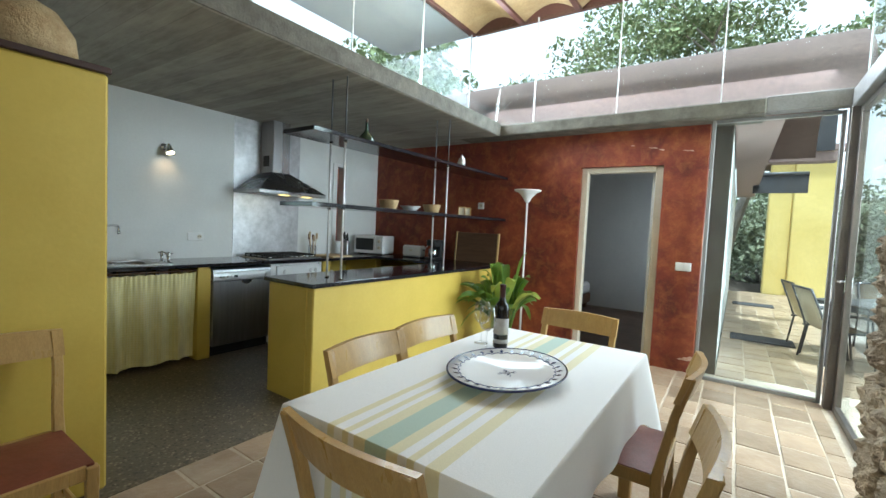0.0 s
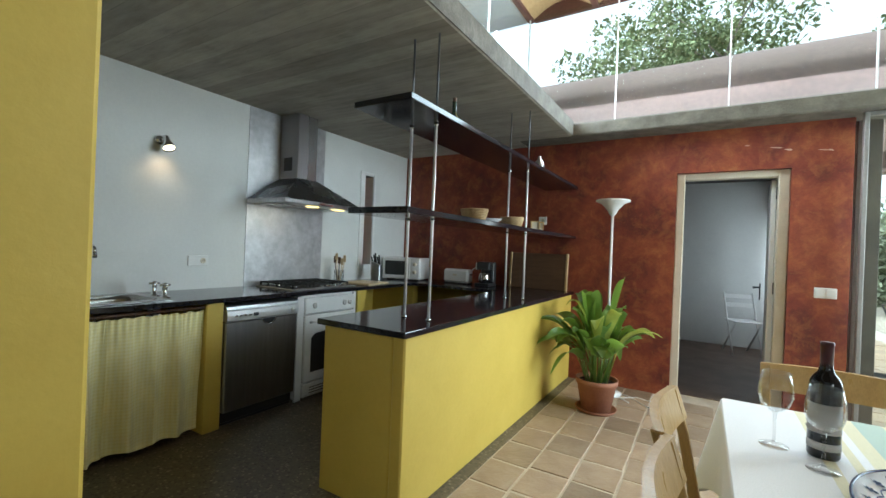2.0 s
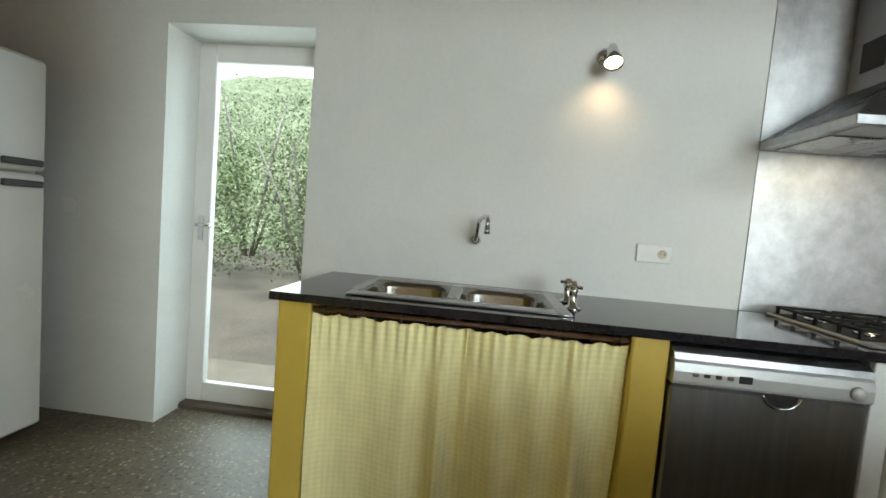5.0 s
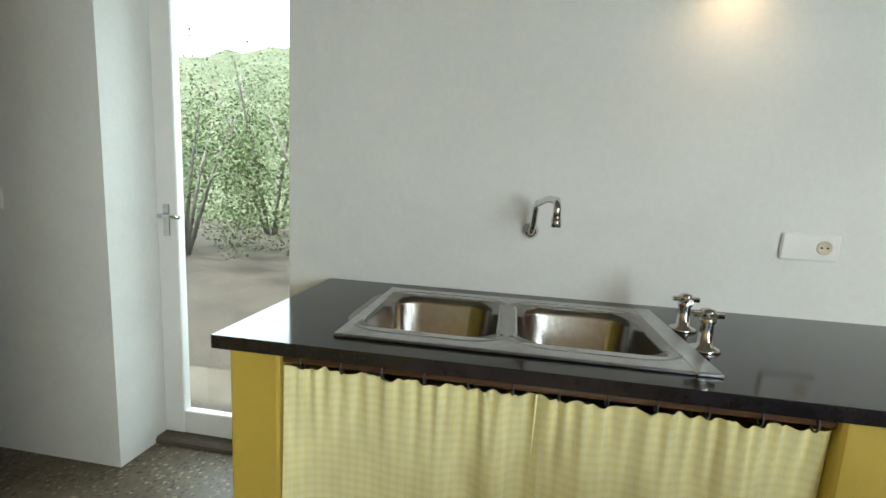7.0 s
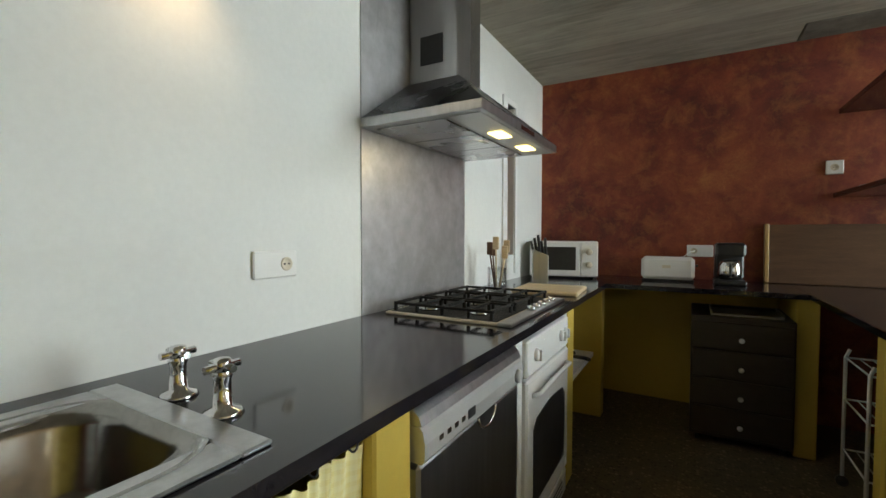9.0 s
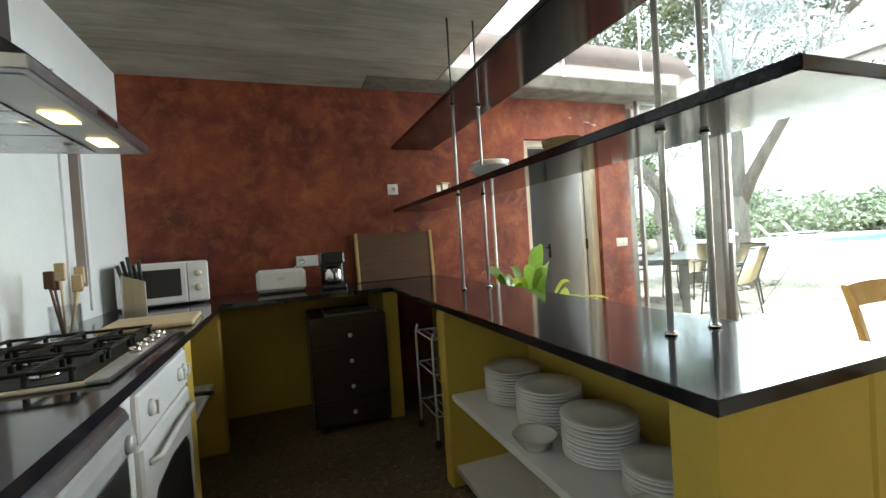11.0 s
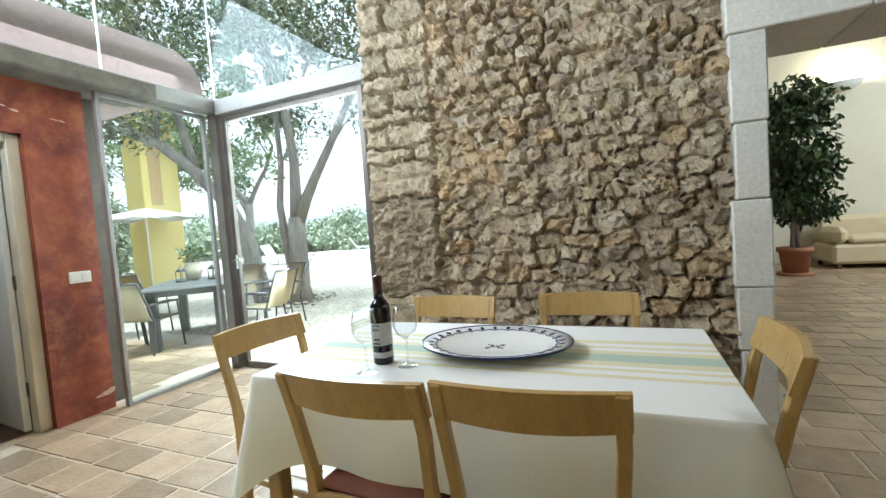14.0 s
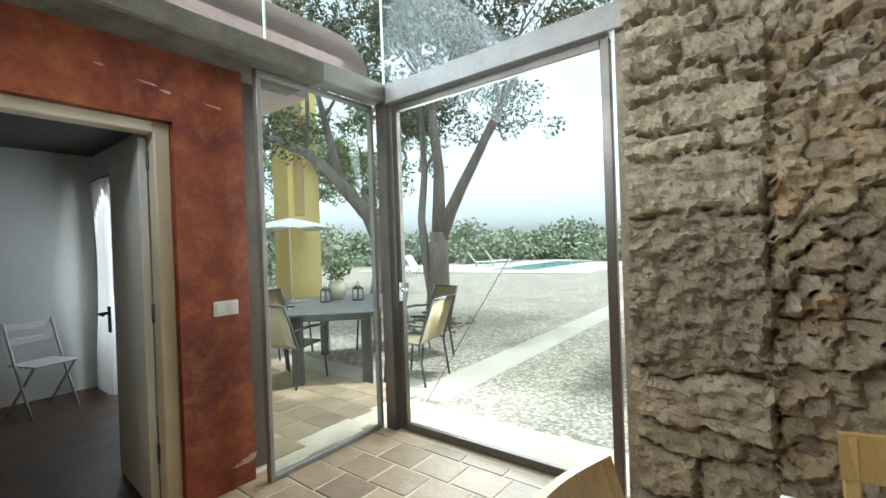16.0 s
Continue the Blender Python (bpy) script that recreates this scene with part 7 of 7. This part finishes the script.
# hedge and low trees at the far side of the yard, haze painted into their leaves
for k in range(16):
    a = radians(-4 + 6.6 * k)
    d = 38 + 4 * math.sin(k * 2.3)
    bush((d * math.cos(a), 6 + d * math.sin(a), -0.12), (4.2, 4.2, 2.6 + 1.3 * math.sin(k * 1.7) ** 2), 70, 0.42, "green scrub beyond the yard, paled for haze", "scrub", M_SCRUB)
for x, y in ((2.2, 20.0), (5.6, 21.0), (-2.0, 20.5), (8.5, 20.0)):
    bush((x, y, -0.12), (1.9, 1.6, 3.8), 100, 0.2, "green hedge at the end of the porch, paled for haze", "hedge", M_SCRUB, 130)

# white parasol and a slack guy line in the yard
pa = thing("parasol", (6.6, 13.3, -0.03), "open white garden parasol on a slim pole", "parasol")
part("pole", B().tube([(0, 0, 0.04), (0, 0, 2.3)], 0.022, 10), M_ENAMEL, pa)
part("base", B().lathe([(0, 0), (0.28, 0), (0.28, 0.05), (0.05, 0.08), (0.03, 0.16)], n=20), M_PAVE, pa)
rows = [[(r * math.cos(2 * math.pi * k / 16), r * math.sin(2 * math.pi * k / 16), 2.34 - 0.30 * (r / 1.25) ** 1.2 - (0.03 * r if k % 2 else 0)) for k in range(17)] for r in (0.02, 0.45, 0.85, 1.25)]
part("canopy", B().sheet(rows, 0.006), M_CANVAS, pa)
for k in range(8):
    a = 2 * math.pi * k / 8
    part("rib", B().tube([(0, 0, 2.31), (1.22 * math.cos(a), 1.22 * math.sin(a), 2.02)], 0.007, 5), M_METAL_D, pa)
single("guy_line", B().tube([(2.66, 5.22, -0.03), (2.66, 4.75, 0.66), (2.66, 4.22, 1.42)], 0.003, 6), M_METAL_D, "thin dark stay line slanting outside the glass door", "line")

# wooded hillside behind the garden bushes
rows = []
for i in range(15):
    f = i / 14
    rows.append([(-14 - 26 * f + 1.5 * noise.noise((j * 0.7, i * 0.6, 2.0)), -26 + 2.6 * j, -0.15 + 13 * f ** 0.8 + (1.6 * noise.noise((j * 0.9, i * 0.9, 5.0)) if i else 0)) for j in range(15)])
structure("backdrop_hill", B().sheet(rows), M_HILL, "hazy wooded hillside behind the garden", "hill")

# ---- pieces: floor tiles and wall stones ----
TILE, GAP = 0.262, 0.009


def tile_mesh(seed):
    r = random.Random(seed)
    h = (TILE - GAP) / 2
    b = B()
    top = [(-h + r.uniform(0.0, 0.008), -h + r.uniform(0, 0.008)), (h - r.uniform(0, 0.008), -h + r.uniform(0, 0.008)), (h - r.uniform(0, 0.008), h - r.uniform(0, 0.008)), (-h + r.uniform(0, 0.008), h - r.uniform(0, 0.008))]
    lo = [b.bm.verts.new((x, y, -0.012)) for x, y in top]
    mid = [b.bm.verts.new((x, y, -0.004)) for x, y in top]
    hi = [b.bm.verts.new((x * 0.98, y * 0.98, r.uniform(-0.0008, 0.0008))) for x, y in top]
    for a, c in ((lo, mid), (mid, hi)):
        for i in range(4):
            b.bm.faces.new((a[i], a[(i + 1) % 4], c[(i + 1) % 4], c[i]))
    b.bm.faces.new(hi)
    return b.mesh("tile", M_TERRA)


tile_meshes = [tile_mesh(i) for i in range(8)]
rnd = random.Random(5)
rest = {"floor_dining": [], "floor_living": [], "floor_porch": []}
count = 0
for parent, x0, x1, y0, y1 in ((floor_dining, -0.95, 1.95, -2.4, 5.22), (floor_dining, 1.95, 2.62, -1.7, 0.62), (floor_dining, 1.95, 2.05, 3.37, 5.22), (floor_living, 2.63, 9.6, -6.8, 2.6), (floor_porch, 1.3, 2.75, 5.41, 14)):
    nx, ny = max(1, round((x1 - x0) / 0.233)), max(1, round((y1 - y0) / 0.29))
    for i in range(nx):
        shift = rnd.uniform(0.1, 0.9)
        for j in range(ny + 1):
            x, y = x0 + (i + 0.5) * (x1 - x0) / nx, y0 + (j + shift) * (y1 - y0) / ny
            sx, sy = (x1 - x0) / nx / TILE, (y1 - y0) / ny / TILE
            if y > y1 + 0.02 or (y1 < 1 and y > y1 - 0.1):
                continue
            tz = rnd.uniform(-0.0015, 0.0015)
            k = rnd.randrange(8)
            if parent is floor_dining and y > 0.9 and x < 1.96 and count < 290:
                count += 1
                o = new("tile", tile_meshes[k])
                o.parent = parent
                o.matrix_basis = pose(x, y, tz, rnd.uniform(-0.25, 0.25), rnd.uniform(-0.25, 0.25), 180 * rnd.randrange(2)) @ Matrix.Diagonal((sx, sy, 1, 1))
            else:
                rest[parent.name].append((x, y, tz, sx, sy))
for pname, parent in (("floor_dining", floor_dining), ("floor_living", floor_living), ("floor_porch", floor_porch)):
    vs, fs = [], []
    h = (TILE - GAP) / 2
    for x, y, tz, sx, sy in rest[pname]:
        n = len(vs)
        a, c = h * sx, h * sy
        vs += [(x - a, y - c, -0.01), (x + a, y - c, -0.01), (x + a, y + c, -0.01), (x - a, y + c, -0.01)]
        vs += [(x - a * 0.98, y - c * 0.98, tz), (x + a * 0.98, y - c * 0.98, tz), (x + a * 0.98, y + c * 0.98, tz), (x - a * 0.98, y + c * 0.98, tz)]
        fs += [(n + 4, n + 5, n + 6, n + 7)] + [(n + i, n + (i + 1) % 4, n + 4 + (i + 1) % 4, n + 4 + i) for i in range(4)]
    me = bpy.data.meshes.new("tiles")
    me.from_pydata(vs, [], fs)
    me.materials.append(M_TERRA2)
    o = new("tiles", me)
    o.parent = parent
    tagged(o, "terracotta tiles with pale joints", kind="stuff")


# rubble wall: one rough relief, split stone by stone
WY0, WY1, WZ1 = 0.94, 3.30, 3.92
QY = 2.755
rnd = random.Random(9)
cells = []                       # (y, z, proud, tilt_y, tilt_z) of irregular stones
z = 0.03
while z < WZ1 + 0.1:
    h = rnd.choice((0.06, 0.075, 0.09, 0.11, 0.14))
    y = WY0 - rnd.uniform(0, 0.2)
    while y < QY + 0.1:
        w = rnd.choice((0.07, 0.09, 0.12, 0.15, 0.19, 0.24)) * rnd.uniform(0.85, 1.2)
        cells.append((y + w / 2, z + h / 2 + rnd.uniform(-0.028, 0.028), rnd.uniform(0.0, 0.05), rnd.uniform(-0.3, 0.3), rnd.uniform(-0.7, 0.25)))
        y += w
    z += h
blocks = []                      # dressed quoins (y0, y1, z0, z1)
z, flip = 0.0, 0
for h in (0.14, 0.22, 0.13, 0.24, 0.72, 0.27, 0.11, 0.17, 0.10, 0.16, 0.12, 0.18, 0.16, 0.17, 0.2, 0.18, 0.2, 0.22, 0.2, 0.2):
    if h > 0.23:
        blocks.append((QY, WY1, z, z + h))
    else:
        cut = QY + (0.36 if flip else 0.19) + rnd.uniform(-0.08, 0.08)
        blocks += [(QY, cut, z, z + h), (cut, WY1, z, z + h)]
    flip = 1 - flip
    z += h
nb = len(blocks)
proud_b = [rnd.uniform(0.035, 0.07) for _ in blocks]
STEP = 0.0155
ny, nz = round((WY1 - WY0) / STEP), round(WZ1 / STEP)
cy = np.array([c[0] for c in cells])
cz = np.array([c[1] for c in cells])
ids = np.zeros((ny + 1, nz + 1), int)
co = np.zeros((ny + 1, nz + 1, 3))
jit = np.random.RandomState(4).uniform(-0.005, 0.005, (ny + 1, nz + 1, 2))
for i in range(ny + 1):
    for j in range(nz + 1):
        y = WY0 + i * STEP + (jit[i, j, 0] if 0 < i < ny else 0)
        z = j * STEP + (jit[i, j, 1] if 0 < j < nz else 0)
        rough = 0.022 * noise.noise((y * 7, z * 11, 1.0)) + 0.020 * noise.noise((y * 17, z * 26, 3.0)) + 0.012 * noise.noise((y * 42, z * 60, 7.0))
        fill = 0.52 + 0.95 * noise.noise((y * 2.2, z * 2.2, 11.0))
        fill = min(1.0, max(0.0, fill))
        if y < QY:
            wy = y + 0.035 * noise.noise((y * 7, z * 7, 21.0)) + 0.015 * noise.noise((y * 22, z * 22, 23.0))
            wz = z + 0.030 * noise.noise((y * 7, z * 7, 31.0)) + 0.012 * noise.noise((y * 22, z * 22, 33.0))
            d = np.hypot((cy - wy), (cz - wz) * 1.6)
            k = int(np.argmin(d))
            d1 = d[k]
            d[k] = 9
            e = min(1.0, (d.min() - d1) / 0.04)
            c = cells[k]
            face = 0.012 + c[2] + c[3] * (wy - c[0]) * 0.5 + c[4] * (wz - c[1]) * 0.5
            lip = e ** 0.35
            out = face * lip + (1 - lip) * (face * 0.7 * fill - 0.09 * (1 - fill)) + rough * (0.55 + 0.75 * e)
            ids[i, j] = nb + k
        else:
            wy = y + 0.055 * noise.noise((y * 5, z * 5, 41.0)) + 0.02 * noise.noise((y * 20, z * 20, 45.0))
            wz = z + 0.055 * noise.noise((y * 5, z * 5, 43.0)) + 0.02 * noise.noise((y * 20, z * 20, 47.0))
            k = 0
            for n, q in enumerate(blocks):
                if q[0] <= wy <= q[1] + 0.03 and q[2] <= wz <= q[3]:
                    k = n
            q = blocks[k]
            e = max(0.0, min(1.0, min(wy - q[0], q[1] - wy if q[1] < WY1 - 0.01 else 1, wz - q[2], q[3] - wz) / 0.024))
            out = (proud_b[k] + 0.03) * e ** 0.5 - 0.025 + rough * (1.7 if q[3] - q[2] > 0.4 else 1.1)
            ids[i, j] = k
        if i == ny:
            y += 0.012 + 0.03 * noise.noise((3.0, z * 9, 51.0)) + 0.012 * noise.noise((3.0, z * 30, 53.0))
        co[i, j] = (SX + 0.082 - 1.22 * out, y, z)
wall_face = bpy.data.objects["wall_east"]
faces = {}
for i in range(ny):
    for j in range(nz):
        faces.setdefault(int(ids[i, j]), []).append((i, j))


def relief(groups, name, mat):
    index, vs, fs = {}, [], []
    for i, j in groups:
        q = []
        for p in ((i, j), (i, j + 1), (i + 1, j + 1), (i + 1, j)):
            key = (p, ids[i, j])
            if key not in index:
                index[key] = len(vs)
                vs.append(tuple(co[p]))
            q.append(index[key])
        fs.append(tuple(q))
        if i == ny - 1:
            n = len(vs)
            vs += [(SX + 0.32, co[ny, j + 1][1], co[ny, j + 1][2]), (SX + 0.32, co[ny, j][1], co[ny, j][2])]
            fs.append((q[3], q[2], n, n + 1))
    me = bpy.data.meshes.new(name)
    me.from_pydata(vs, [], fs)
    me.materials.append(mat)
    return me


def middle(k):
    q = faces[k]
    return sum(co[p][2] for p in q) / len(q)


order = sorted(faces, key=lambda k: (k >= nb, abs(middle(k) - 1.3)))
for k in order[:290]:
    tall = k < nb and blocks[k][3] - blocks[k][2]
    o = new("stone", relief(faces[k], "stone", M_STONE if k >= nb else M_QUOIN_D if tall > 0.4 else M_QUOIN))
    o.parent = wall_face
o = new("stones", relief([p for k in order[290:] for p in faces[k]], "stones", M_STONE2))
o.parent = wall_face
tagged(o, "rubble stones higher up in the wall", kind="stuff")
structure("wall_over_face", B().box(SX + 0.02, -1.7, 2.42, SX + 0.059, 0.94, 3.92, 0), M_STONE, "rubble masonry above the opening", "wall")
structure("wall_end", B().box(SX + 0.15, 3.301, -0.1, 2.60, 3.375, 3.95, 0), M_MORTAR, "rough stone end of the rubble wall", "wall")
